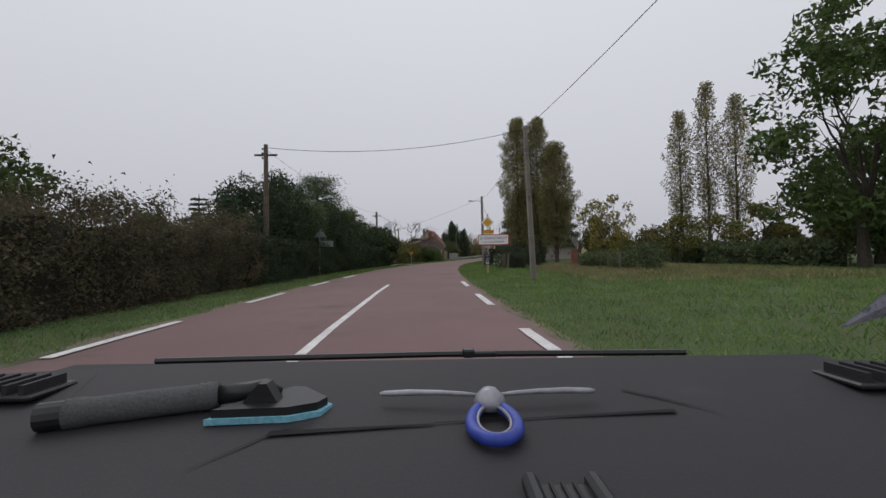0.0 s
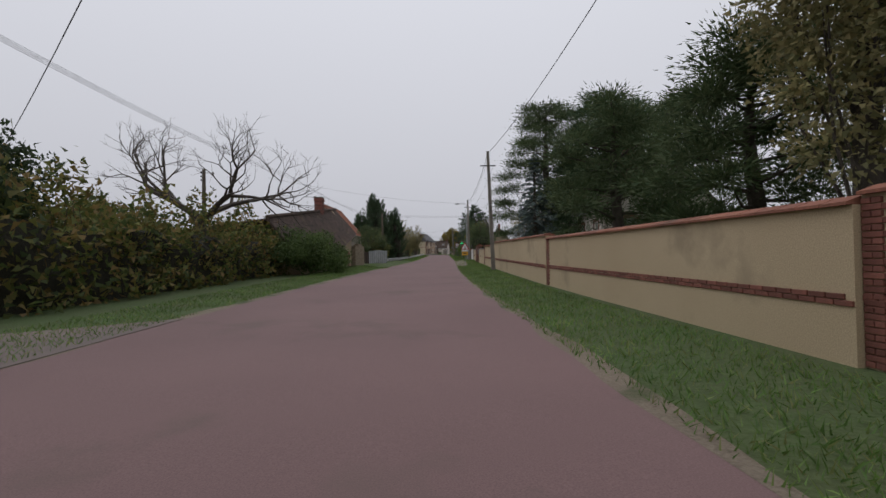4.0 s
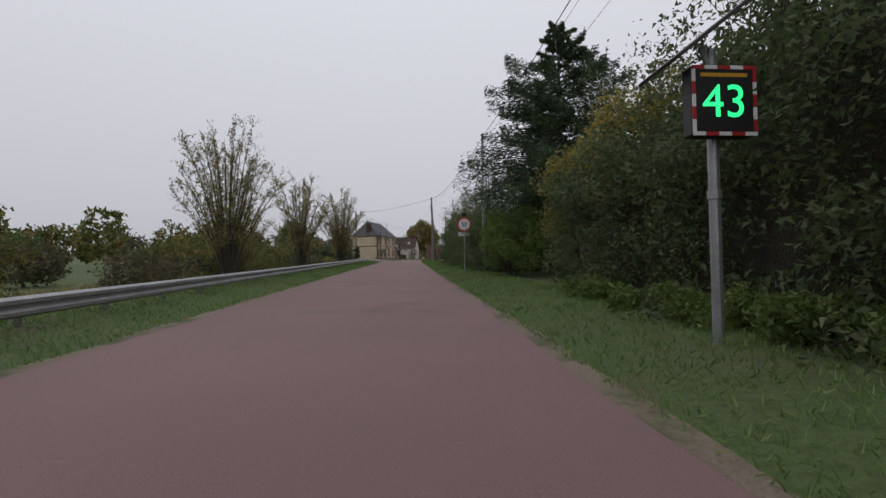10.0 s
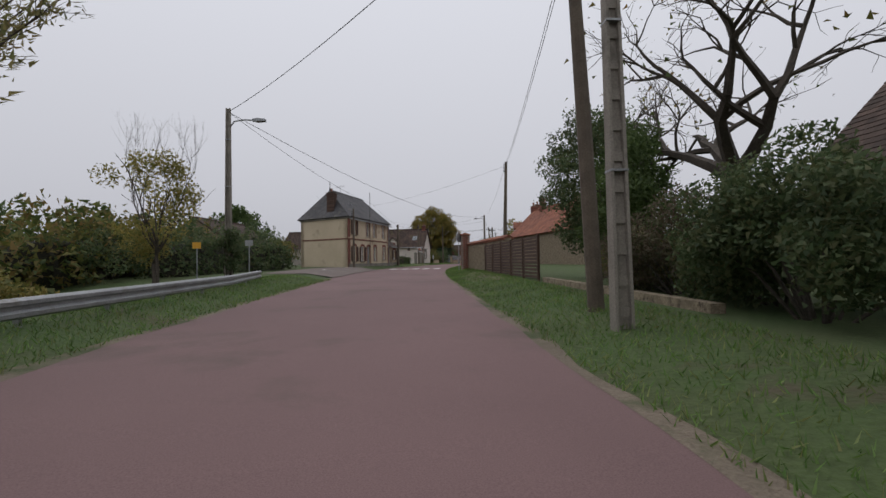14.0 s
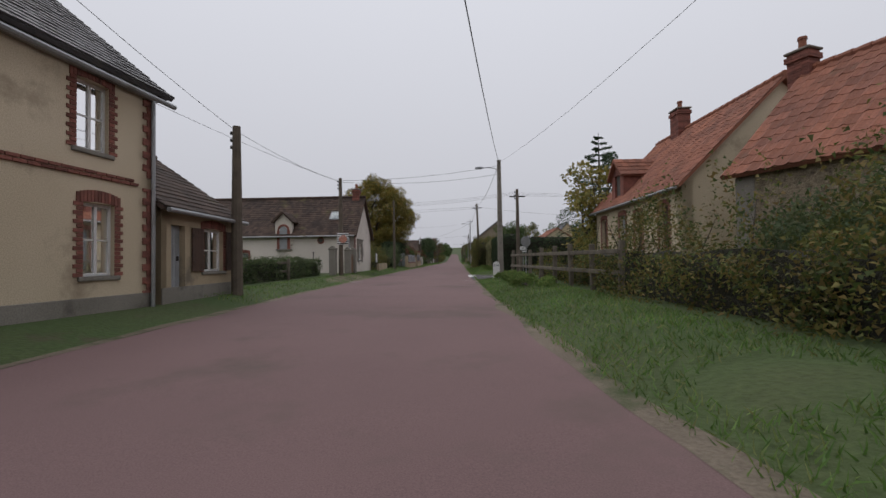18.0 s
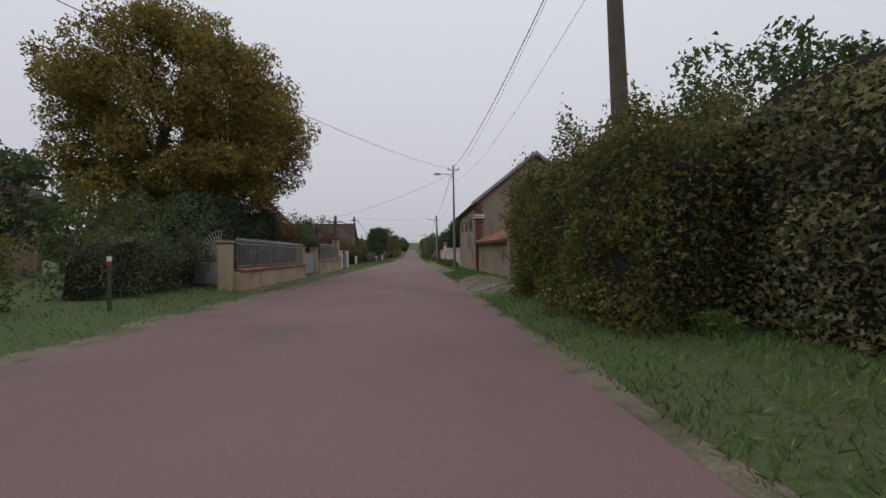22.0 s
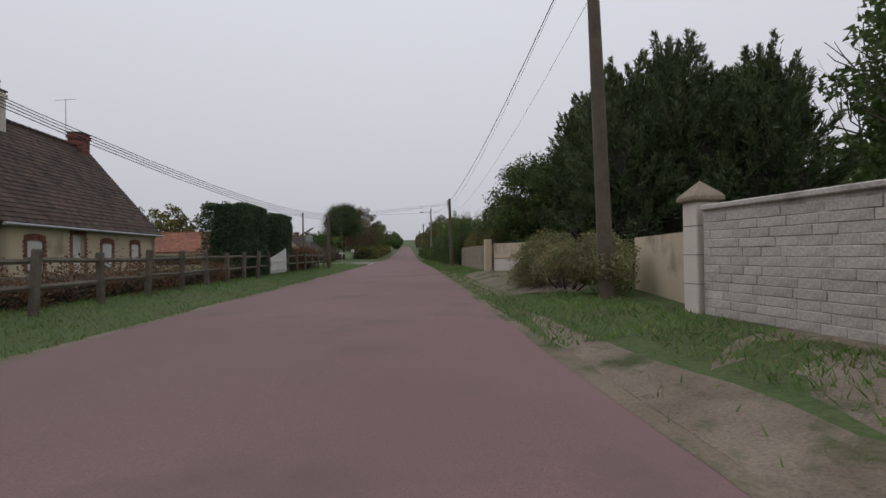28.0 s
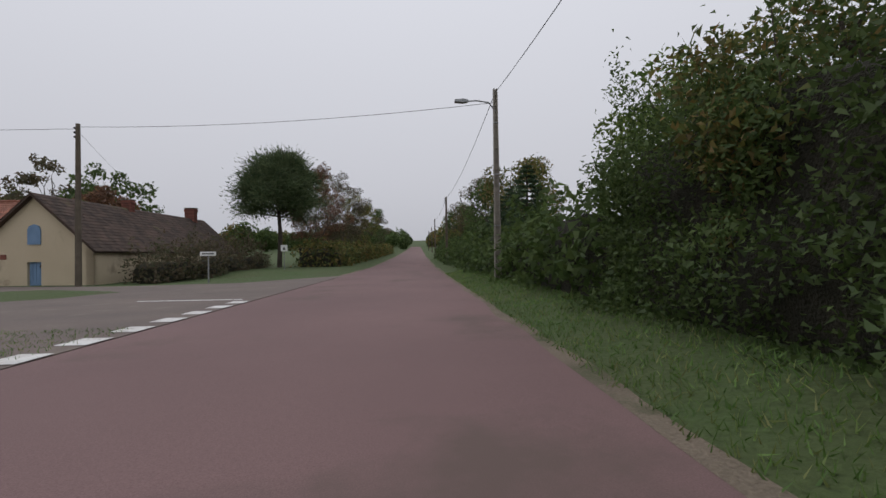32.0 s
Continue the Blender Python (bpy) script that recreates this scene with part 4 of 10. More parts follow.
def strip(s0, s1, d0, d1, z=0.012, step=2.0, wob=0.0, cross=0.0, cols=1, taper=0.0):
    """A sheet that follows the road between two stations and two offsets; wob frays its sides."""
    n = max(2, int(abs(s1 - s0) / step) + 1)
    mb, v = MB(), []
    for i, s in enumerate(np.linspace(s0, s1, n)):
        q = i / (n - 1)
        e = 1 - taper * (2 * q - 1) ** 4
        a, b = (k(s) if callable(k) else k for k in (d0, d1))
        a, b = a + noise.noise((s * 0.45, 3.1, int(a))) * wob, b + noise.noise((s * 0.45, 8.7, int(b))) * wob
        m = (a + b) / 2
        a, b = m + (a - m) * e, m + (b - m) * e
        for j in range(cols + 1):
            u = j / cols
            v.append(at(s, a + (b - a) * u, z - cross * (2 * u - 1) ** 2))
    c = cols + 1
    return mb.add(v, [(i * c + j, i * c + j + 1, (i + 1) * c + j + 1, (i + 1) * c + j) for i in range(n - 1) for j in range(cols)])


road = setting("road", strip(-85, 700, left_edge, right_edge, 0.02, 1.5, 0.08, 0.015, 8), ASPHALT, "worn red-brown asphalt country road", "road")
# across and along the road, for the worn wheel tracks
uv = road.data.uv_layers.new(name="across")
for i, loop in enumerate(road.data.loops):
    row, col = divmod(loop.vertex_index, 9)
    uv.data[i].uv = (col / 8, row * 1.5)
setting("road_edge", strip(-40, 640, lambda s: right_edge(s) - 0.08, lambda s: right_edge(s) + 0.16, 0.008, 0.6, 0.2), DIRT, "crumbling earthen edge beside the asphalt", "road edge")
setting("road_edge", strip(-40, 640, lambda s: left_edge(s) - 0.16, lambda s: left_edge(s) + 0.08, 0.008, 0.6, 0.2), DIRT, "crumbling earthen edge beside the asphalt", "road edge")


def marking(name, mb, label):
    return setting(name, mb, PAINT_ROAD, label, "road marking")


for k in range(6):
    s = 2.3 + 6.5 * k - 4.3
    if s < 26:
        marking("edge_line", strip(s - 0.1 + 1.6, s + 3.0 + 1.6, -5.0 + 0.2, -5.0 + 0.38, 0.026, 0.5), "white broken edge line worn on the asphalt")
    if 1.3 + 6.5 * k < 27:
        marking("edge_line", strip(4.3 + 6.5 * (k - 1), 7.3 + 6.5 * (k - 1), 1.62, 1.8, 0.026, 0.5), "white broken edge line worn on the asphalt")
marking("centre_line", strip(-60, 19.0, -1.55, -1.41, 0.026, 1.0), "white solid centre line on the asphalt")
for k in range(5):
    d = 0.05 - k * 1.03
    marking("crossing_stripe", strip(222.6, 225.4, d + 0.3, d + 0.85, 0.026, 0.4), "wide white stripe of a pedestrian crossing")
# side roads
def mouth(points, label, lift=0.018, material=ASPHALT_OLD):
    """A sheet of asphalt that spreads from the road's edge into a side road, lying on the ground."""
    v = [at(s, d, lift) for s, d in points]
    n = len(v)
    mb = MB().add(v + [p - Vector((0, 0, 0.25)) for p in v], [tuple(range(n)), tuple(range(n, 2 * n))[::-1]] + [(i, n + i, n + (i + 1) % n, (i + 1) % n) for i in range(n)])
    return setting("side_road", mb, material, label, "road")


mouth([(55.2, -4.85), (57.4, -6.2), (60.0, -12), (69, -33), (75, -30), (65.5, -12), (64.6, -7.6), (66.5, -4.85)], "narrow side lane of patched pale asphalt")
for k in range(5):
    marking("give_way_line", strip(57.2 + k * 1.05, 57.85 + k * 1.05, -5.6, -5.15, 0.03, 0.3), "white dash across the mouth of a lane")
mouth([(249.4, 1.6), (250.6, 3.0), (251.4, 6), (252, 16), (252.5, 40), (257, 40), (256.6, 9), (256.9, 3.4), (258.4, 1.6)][::-1], "side street of dark patched asphalt", 0.018, ASPHALT_DARK)
marking("stop_line", strip(252.4, 256.4, 1.5, 1.95, 0.034, 0.5), "broad white stop line at the side street")
marking("stop_line", strip(252.45, 252.58, 1.95, 4.3, 0.034, 0.13, 0, 0, 4), "thin white line at the side street")
marking("joint_mark", strip(247.62, 247.74, 0.95, 1.5, 0.026, 0.12), "short white mark on the asphalt")
marking("joint_mark", strip(247.72, 247.84, -5.0, -4.4, 0.026, 0.12), "short white mark on the asphalt")
mouth([(391.4, -4.8), (392.6, -5.9), (395.5, -8.6), (399, -12.5), (406, -24), (420, -60), (428, -60), (413.5, -24), (411.5, -14), (412.5, -9), (419, -4.8)], "side road of pale patched asphalt leaving the main road")
for k in range(9):
    marking("give_way_line", strip(393.0 + k * 1.15, 393.6 + k * 1.15, -5.25, -4.8, 0.032, 0.3), "white dash across the mouth of a side road")
marking("give_way_line", strip(403.2, 403.4, -8.2, -5.2, 0.034, 0.2, 0, 0, 5), "thin white line beside the give-way dashes")
setting("forecourt", strip(207, 222, -9.5, -4.7, 0.035, 1.0, 0.4, 0, 3), ASPHALT_OLD, "grey asphalt forecourt widening beside the road", "forecourt")
marking("give_way_line", strip(213.5, 214.1, -7.2, -5.4, 0.05, 0.2), "white mark on the forecourt")
# drives and bare ground
for s0, s1, d0, d1, m, lab in ((51.6, 55.9, 1.9, 13, GRAVEL, "gravel drive with leaf litter"), (99, 125, 1.65, 3.2, GRAVEL, "pale trodden gravel verge"), (103.6, 107.6, 2.9, 4.2, GRAVEL, "stone slabs before a gate"),
                               (282.5, 292, 1.7, 3.6, GRAVEL, "bare earth apron before a metal gate"), (297, 350, 1.65, 2.75, GRAVEL, "pale gravel verge along the wall"), (335, 346.5, 1.9, 12.0, GRAVEL, "wide gravel entrance"),
                               (351, 364, 1.75, 5.4, DIRT, "earthen drive with tufts of grass"), (266, 312, -5.5, -4.85, DIRT, "earthen footway with fallen leaves"), (284, 312, -6.3, -5.0, DIRT, "trodden verge below the garden wall"),
                               (198, 206, 2.4, 4.0, GRAVEL, "stone slab patch in the verge"), (356, 372, 1.65, 2.3, GRAVEL, "gravel along the edge of the road"), (246, 256, -6.4, -4.9, DIRT, "earthen drive to a farm gate")):
    setting("verge_patch", strip(s0, s1, d0, d1, 0.022, 0.5, 0.4, 0.02, 8, 0.97), m, lab, "verge")


# grass on the verges
def turf(name, s0, s1, d0, d1, per, size, material, label, seed):
    nr = np.random.default_rng(seed)
    n = int((s1 - s0) * (d1 - d0) * per * 1.9)
    s, d = nr.uniform(s0, s1, n), nr.uniform(d0, d1, n)
    keep = np.array([noise.noise((a * 0.35, b * 0.5, seed)) > -0.72 for a, b in zip(s, d)])
    keep &= ~((s > 300) & (s < 346) & (d > 1.6) & (d < 2.75) & (nr.random(n) > 0.05))
    keep &= ~((s > 99) & (s < 124) & (d < 2.9) & (nr.random(n) > 0.12))
    keep &= ~((s > 282.5) & (s < 292) & (d > 1.6) & (d < 3.5) & (nr.random(n) > 0.15))
    keep &= ~((s > 351.5) & (s < 363) & (d > 2.5) & (nr.random(n) > 0.1))
    keep &= ~((s > 248.6) & (s < 256.8) & (d > 1.9))
    s, d = s[keep], d[keep]
    hs = np.interp(s, np.linspace(s0, s1, 60), [head(q) for q in np.linspace(s0, s1, 60)])
    x, y = np.interp(s, ST, LX) + d * np.cos(hs), np.interp(s, ST, LY) + d * np.sin(hs)
    z = np.interp(y, LY, LZ) + np.array([relief(a, b) for a, b in zip(s, d)])
    up = np.stack([nr.normal(size=len(s)) * 0.5, nr.normal(size=len(s)) * 0.5, np.full(len(s), 1.0)], 1)
    me = leaves(np.stack([x, y, z + size * 0.55], 1), size * 0.21, dirs=up, stretch=6.4, seed=seed)
    me.materials.append(material)
    tagged(part(name, me, material), label, "grass", "", "stuff")


turf("grass", -6, 60, 2.0, 6.0, 120, 0.075, GRASS, "green verge grass", 3)
turf("grass", 56, 200, 1.82, 4.2, 120, 0.075, GRASS, "green verge grass", 4)
turf("grass", 200, 350, 1.78, 4.2, 130, 0.085, GRASS, "green verge grass", 5)
turf("grass", 350, 420, 1.76, 3.6, 120, 0.075, GRASS, "green verge grass", 6)
turf("grass", -6, 97, -7.2, -4.95, 100, 0.075, GRASS, "green verge grass", 7)
turf("grass", 96, 205, -7.6, -4.45, 100, 0.085, GRASS, "long verge grass", 8)
turf("grass", 236, 345, -7.0, -5.1, 60, 0.085, GRASS, "verge grass with bare patches", 9)
turf("grass", 335, 398, -9, -5.0, 80, 0.075, GRASS, "mown green grass at a junction", 10)
turf("field_grass", -4, 40, 6, 26, 34, 0.13, GRASS, "tall rough grass of a field", 11)
turf("field_grass", 18, 52, 7.5, 22, 14, 0.22, DRYGRASS, "dry brownish grass of a field", 12)
turf("reeds", 122, 190, -22, -9, 9, 0.55, DRYGRASS, "dry reeds and tall weeds below the road", 13)
turf("fallen_leaves", 276, 312, -6.0, -5.1, 14, 0.055, LITTER, "brown fallen leaves along a wall", 14)
turf("fallen_leaves", 344, 352, 2.8, 5.0, 12, 0.05, LITTER, "brown fallen leaves on the verge", 15)


# ---- houses ----
def opening(parent, p0, p1, u0, u1, z0, z1, style="window", shut=None, frame=WHITE_PAINT, brick=True, sill=True, out=1, bars=1, shut_open=True, arch=0.0):
    """What fills a hole in a wall from p0 to p1: brick surround, frame, panes, sill, shutters. The wall's thickness lies to the left of its way; out is to the right."""
    p0, p1 = Vector((*p0, 0)), Vector((*p1, 0))
    d = (p1 - p0).normalized()
    o = Vector((d.y, -d.x, 0))
    M = Matrix(((d.x, o.x, 0, p0.x), (d.y, o.y, 0, p0.y), (0, 0, 1, 0), (0, 0, 0, 1)))
    # local: x along the wall, y outwards, z up
    w, h = u1 - u0, z1 - z0
    win = part(style, MB().box(u0, u1, -0.2, -0.17, z0, z1, m=M) if style != "window" else frame_of(u0, u1, z0, z1, M, bars), frame if style != "blind" else GREY_PAINT, parent)
    if style == "window":
        part("pane", MB().box(u0 + 0.05, u1 - 0.05, -0.15, -0.145, z0 + 0.05, z1 - 0.05, m=M), GLASS, win)
        part("curtain", MB().box(u0 + 0.03, u1 - 0.03, -0.27, -0.26, z0 + h * 0.05, z1, m=M), CURTAIN if bars != 3 else INSIDE, win)
    else:
        k = max(2, round(w / 0.16))
        for i in range(k):
            part("board", MB().box(u0 + w * i / k + 0.006, u0 + w * (i + 1) / k - 0.006, -0.17, -0.145, z0 + 0.02, z1 - 0.02, 0.004, m=M), frame, win)
        if style == "door":
            part("door_handle", MB().box(u1 - 0.16, u1 - 0.12, -0.145, -0.09, z0 + 1.0, z0 + 1.12, 0.01, m=M), DARK_METAL, win)
    if sill and style != "door":
        part("sill", MB().box(u0 - 0.12, u1 + 0.12, -0.2, 0.06, z0 - 0.09, z0, 0.015, m=M), CEMENT, win)
    if brick:
        sur = MB()
        n = max(3, round(h / 0.085))
        for i in range(n):
            t = 0.0 if i % 2 else 0.07
            a, b = z0 + h * i / n, z0 + h * (i + 1) / n - 0.012
            sur.box(u0 - 0.14 - t, u0 - 0.005, -0.1, 0.022, a, b, 0.004, m=M)
            sur.box(u1 + 0.005, u1 + 0.14 + t, -0.1, 0.022, a, b, 0.004, m=M)
        n = max(5, round((w + 0.3) / 0.085) | 1)
        for i in range(n):
            u = u0 - 0.15 + (w + 0.3) * i / n
            q = (i + 0.5) / n * 2 - 1
            lift = 0.09 * (1 - q * q)
            sur.box(u, u + (w + 0.3) / n - 0.01, -0.1, 0.024, z1 + lift * 0.6 - 0.03, z1 + 0.17 + lift, 0.004, m=M)
        part("brick_surround", sur, BRICKJ, win)
    if shut is not None:
        for side in (-1, 1):
            sw = w / 2
            if shut_open:
                a, b = (u0 - 0.1 - sw, u0 - 0.1) if side < 0 else (u1 + 0.1, u1 + 0.1 + sw)
                y0, y1 = 0.03, 0.065
            else:
                a, b = (u0, (u0 + u1) / 2 - 0.004) if side < 0 else ((u0 + u1) / 2 + 0.004, u1)
                y0, y1 = -0.06, -0.025
            sh = MB()
            m = 4
            for i in range(m):
                sh.box(a + (b - a) * i / m + 0.004, a + (b - a) * (i + 1) / m - 0.004, y0, y1, z0 + 0.02, z1 - 0.02, 0.004, m=M)
            for zz in (z0 + h * 0.18, z0 + h * 0.78):
                sh.box(a + 0.02, b - 0.02, y1, y1 + 0.02, zz, zz + 0.09, 0.004, m=M)
            part("shutter", sh, shut, win)
    return win


def frame_of(u0, u1, z0, z1, M, bars):
    f = MB()
    e = 0.06
    f.box(u0, u0 + e, -0.18, -0.11, z0, z1, 0.008, m=M).box(u1 - e, u1, -0.18, -0.11, z0, z1, 0.008, m=M)
    f.box(u0 + e, u1 - e, -0.18, -0.11, z0, z0 + e, 0.008, m=M).box(u0 + e, u1 - e, -0.18, -0.11, z1 - e, z1, 0.008, m=M)
    c = (u0 + u1) / 2
    f.box(c - 0.035, c + 0.035, -0.178, -0.112, z0 + e, z1 - e, 0.008, m=M)
    for k in range(bars):
        z = z0 + (z1 - z0) * (k + 1) / (bars + 1)
        f.box(u0 + e, u1 - e, -0.165, -0.125, z - 0.015, z + 0.015, m=M)
    return f


def chimney(parent, x, y, z0, z1, w=0.55, l=0.7, pots=1, material=BRICKJ):
    mb = MB()
    n = max(4, round((z1 - z0) / 0.085))
    for i in range(n):
        a, b = z0 + (z1 - z0) * i / n, z0 + (z1 - z0) * (i + 1) / n - 0.01
        e = 0.05 if n - 4 < i < n - 1 else 0.0
        k = 3
        for j in range(k):
            o = (0.04 if i % 2 else 0)
            mb.box(x - w / 2 - e, x + w / 2 + e, y - l / 2 - e + (l + 2 * e) * j / k + 0.004, y - l / 2 - e + (l + 2 * e) * (j + 1) / k - 0.004, a, b)
    ch = part("chimney", mb, material, parent)
    part("chimney_cap", MB().box(x - w / 2 - 0.06, x + w / 2 + 0.06, y - l / 2 - 0.06, y + l / 2 + 0.06, z1, z1 + 0.07, 0.02), CEMENT, ch)
    for k in range(pots):
        part("chimney_pot", MB().lathe([(0.11, 0), (0.10, 0.3), (0.13, 0.32), (0.12, 0.4)], 10, (x, y + (k - (pots - 1) / 2) * 0.3, z1 + 0.07)), TILE_RED, ch)
    return ch


def house(name, s, d, depth, length, eave, ridge, wall, tile, label, side=1, pan=False, tw=0.3, tc=0.3, front=(), south=(), gable_s=True, turn=0.0, over=0.25, t=0.4, hip=0.0, z=0.0, gutter=True, base=True, category="house"):
    """A house with its ridge along the road. Local: y ahead along the front, x away from the road. front and south list what is in those walls:
    (kind, u0, u1, z0, z1, options) with u along +y for the front, and from the road inwards for the south gable."""
    h = thing(name, s, d, label, category, "", turn, z)
    sx = 1 if side > 0 else -1
    X = lambda x: x * sx
    body = MB()

    def put(p0, p1, items, top):
        # keep the thickness inside
        holes = [(i[1], i[2], i[3], i[4]) for i in items]
        body.wall(p0, p1, -0.4, top, t, holes)

    L, D = length, depth
    ff = [(k, L - b, L - a, c, e, o) for k, a, b, c, e, o in front] if sx > 0 else list(front)
    fp = ((0, L), (0, 0)) if sx > 0 else ((0, 0), (0, L))
    put(*fp, ff, eave)
    so = list(south) if sx > 0 else [(k, D - b, D - a, c, e, o) for k, a, b, c, e, o in south]
    sp = ((X(0), 0), (X(D), 0)) if sx > 0 else ((X(D), 0), (X(0), 0))
    put(*sp, so, eave)
    body.wall((X(D), 0), (X(D), L), -0.4, eave, t) if sx > 0 else body.wall((X(D), L), (X(D), 0), -0.4, eave, t)
    body.wall((X(D), L), (X(0), L), -0.4, eave, t) if sx > 0 else body.wall((X(0), L), (X(D), L), -0.4, eave, t)
    m = D / 2
    if not hip:
        for y0, y1 in ((0.0, t), (L - t, L)):
            body.prism([(X(0), eave), (X(D), eave), (X(m), ridge)], y0, y1, "y")
    part("wall", body, wall, h)
    part("floor_inside", MB().box(min(X(t), X(D - t)), max(X(t), X(D - t)), t, L - t, eave - 0.15, eave - 0.05), INSIDE, h)
    o = over
    drop = (ridge - eave) / m * o
    if hip:
        rf = MB()
        a, b, c, e = (X(-o), -o, eave - 0.02), (X(-o), L + o, eave - 0.02), (X(D + o), L + o, eave - 0.02), (X(D + o), -o, eave - 0.02)
        r0, r1 = (X(m), hip, ridge), (X(m), L - hip, ridge)
        planes = [(b, a, r0, r1), (e, c, r1, r0), (a, e, r0, r0), (c, b, r1, r1)]
        for q in planes:
            q = q if sx > 0 else (q[1], q[0], q[3], q[2])
            rf.roof(*q, tw, tc, pan)
        rp = part("roof", rf, tile, h)
        part("ridge_cap", MB().tube([(X(m), hip - 0.1, ridge + 0.02), (X(m), L - hip + 0.1, ridge + 0.02)], 0.09, 8), SLATE if tile == SLATE else tile, rp)
    else:
        for k, (xa, xb) in enumerate(((-o, m), (D + o, m))):
            rf = MB()
            A, B = (X(xa), -o, eave - drop), (X(xa), L + o, eave - drop)
            C, Dd = (X(xb), L + o, ridge), (X(xb), -o, ridge)
            flip = (k == 0) == (sx > 0)
            q = (B, A, Dd, C) if flip else (A, B, C, Dd)
            rf.roof(*[Vector(p) + Vector((0, 0, 0.1)) for p in q], tw, tc, pan, seed=int(s))
            rp = part("roof", rf, tile, h)
        rg = MB()
        nn = max(2, int(L / 0.4))
        rg.tube([(X(m), -o + (L + 2 * o) * (i // 2 + 0.03 * (i % 2)) / nn, ridge + 0.12) for i in range(2 * nn + 1)], [0.125 if i % 2 else 0.1 for i in range(2 * nn + 1)], 8)
        part("ridge_cap", rg, tile, rp)
    if gutter:
        g = part("gutter", MB().tube([(X(-o - 0.06), -o * 0.8, eave - drop + 0.03), (X(-o - 0.06), L + o * 0.8, eave - drop + 0.03)], 0.06, 8), STEEL, h)
    for items, p in ((ff, fp), (so, sp)):
        for k, a, b, c, e, opt in items:
            opening(h, p[0], p[1], a, b, c, e, k, **opt)
    if base:
        part("plinth", MB().box(min(X(-0.03), X(0.0)), max(X(-0.03), X(0)), 0, L, -0.3, 0.35, 0.01), CEMENT, h, "damp grey plinth")
    return h


SH = dict(shut=BROWN_WOOD)
W_ = lambda a, b, c, e, **k: ("window", a, b, c, e, k)
D_ = lambda a, b, c, e, **k: ("door", a, b, c, e, k)

# old low house with a patched front and a great dark roof; its eave rises towards the far end
hb = thing("old_house", 90.3, -7.9, "old low house, patched ochre render, mossy dark tile roof", "house")
b = MB()
holes = ((2.2, 2.95, -0.1, 1.0), (4.45, 5.2, 0.0, 0.72), (6.8, 7.55, 0.0, 1.2))
b.wall((0, 2.0), (0, 8.6), -0.4, 1.29, 0.45, [(h[0] - 2, h[1] - 2, h[2], h[3]) for h in holes])
b.prism([(2.0, 1.29), (8.6, 1.29), (8.6, 3.07)], -0.45, 0.0, "x")
b.prism([(-6, -0.4), (2.0, -0.4), (2.0, 1.27), (0, 0.72), (-6, 0.62)], -0.45, 0.0, "x")
b.wall((0, 8.6), (-9, 8.6), -0.4, 3.0, 0.45)
b.prism([(0, 3.0), (-9, 3.0), (-1.8, 5.4)], 8.15, 8.6, "y")
b.wall((-9, 8.6), (-9, -6), -0.4, 2.6, 0.45)
b.wall((-9, -6), (0, -6), -0.4, 0.6, 0.45)
part("wall", b, OLDWALL, hb)
for k, (a, c, e, f) in enumerate(holes):
    opening(hb, (0, 0), (0, 8.6), a, c, e, f, "door" if k != 1 else "blind", frame=OAK if k != 1 else DARK_METAL, sill=(k == 1))
r = MB()
eave_z = lambda y: max(0.62, 3.12 + 0.27 * (y - 8.9))
ridge_z = lambda y: 3.3 + 0.135 * (y + 6.4)
cuts = [-6.4, -3.0, -0.4, 1.4, 3.2, 5.0, 6.9, 9.0]
for y0, y1 in zip(cuts[:-1], cuts[1:]):
    k0, k1 = y0 + max(0, y0) * 0.11, y1 + max(0, y1) * 0.11
    r.roof((0.4, y0, eave_z(y0)), (0.4, y1, eave_z(y1)), (-1.8, k1, ridge_z(k1)), (-1.8, k0, ridge_z(k0)), 0.2, 0.19, False, 0.03)
rp = part("roof", r, TILE_DARK, hb)
part("roof", MB().roof((-9.3, 10.0, 2.4), (-9.3, -6.4, 2.4), (-1.8, -6.4, ridge_z(-6.4)), (-1.8, 10.0, ridge_z(10)), 0.4, 0.3), TILE_DARK, hb)
chimney(hb, -1.9, 4.9, 4.6, 6.0, 0.6, 0.8, 0)
part("ridge_cap", MB().tube([(-1.8, -6.4, ridge_z(-6.4) + 0.1), (-1.8, 1, ridge_z(1) + 0.1), (-1.8, 10.0, ridge_z(10) + 0.1)], 0.12, 8), TILE_DARK, rp)

# rubble stub wall at its end, house behind with a bare gable
st = thing("stub_wall", 99.0, -7.6, "broken rubble stone wall with patches of grey render", "wall")
part("masonry", MB().wall((0, 0), (0.2, 3.2), -0.3, 1.9, 0.4).wall((0.0, 1.3), (0.1, 2.6), 1.9, 2.1, 0.4), RUBBLE, st)
part("render_patch", MB().box(-0.01, 0.03, 0.9, 2.2, 0.9, 1.9, 0.01).box(0.1, 0.13, 2.3, 3.1, 0.2, 1.8, 0.01), CEMENT, st, "grey cement patch")
h2 = house("gable_house", 116.2, -12.2, 6.6, 10, 3.75, 7.5, mat("stained pale render", (0.36, 0.315, 0.26), (0.29, 0.25, 0.205), 0.95, 0.4, 40, 0.2, stain=(0.2, 0.17, 0.135), stain_at=0.6, stain_scale=0.5), TILE_RED, "plain house with a tall bare rendered gable and red verge tiles", -1, True, 0.35, 0.36, base=False, over=0.15)
chimney(h2, -4.2, 0.8, 6.4, 7.9, 0.45, 0.6, 0, CEMENT)

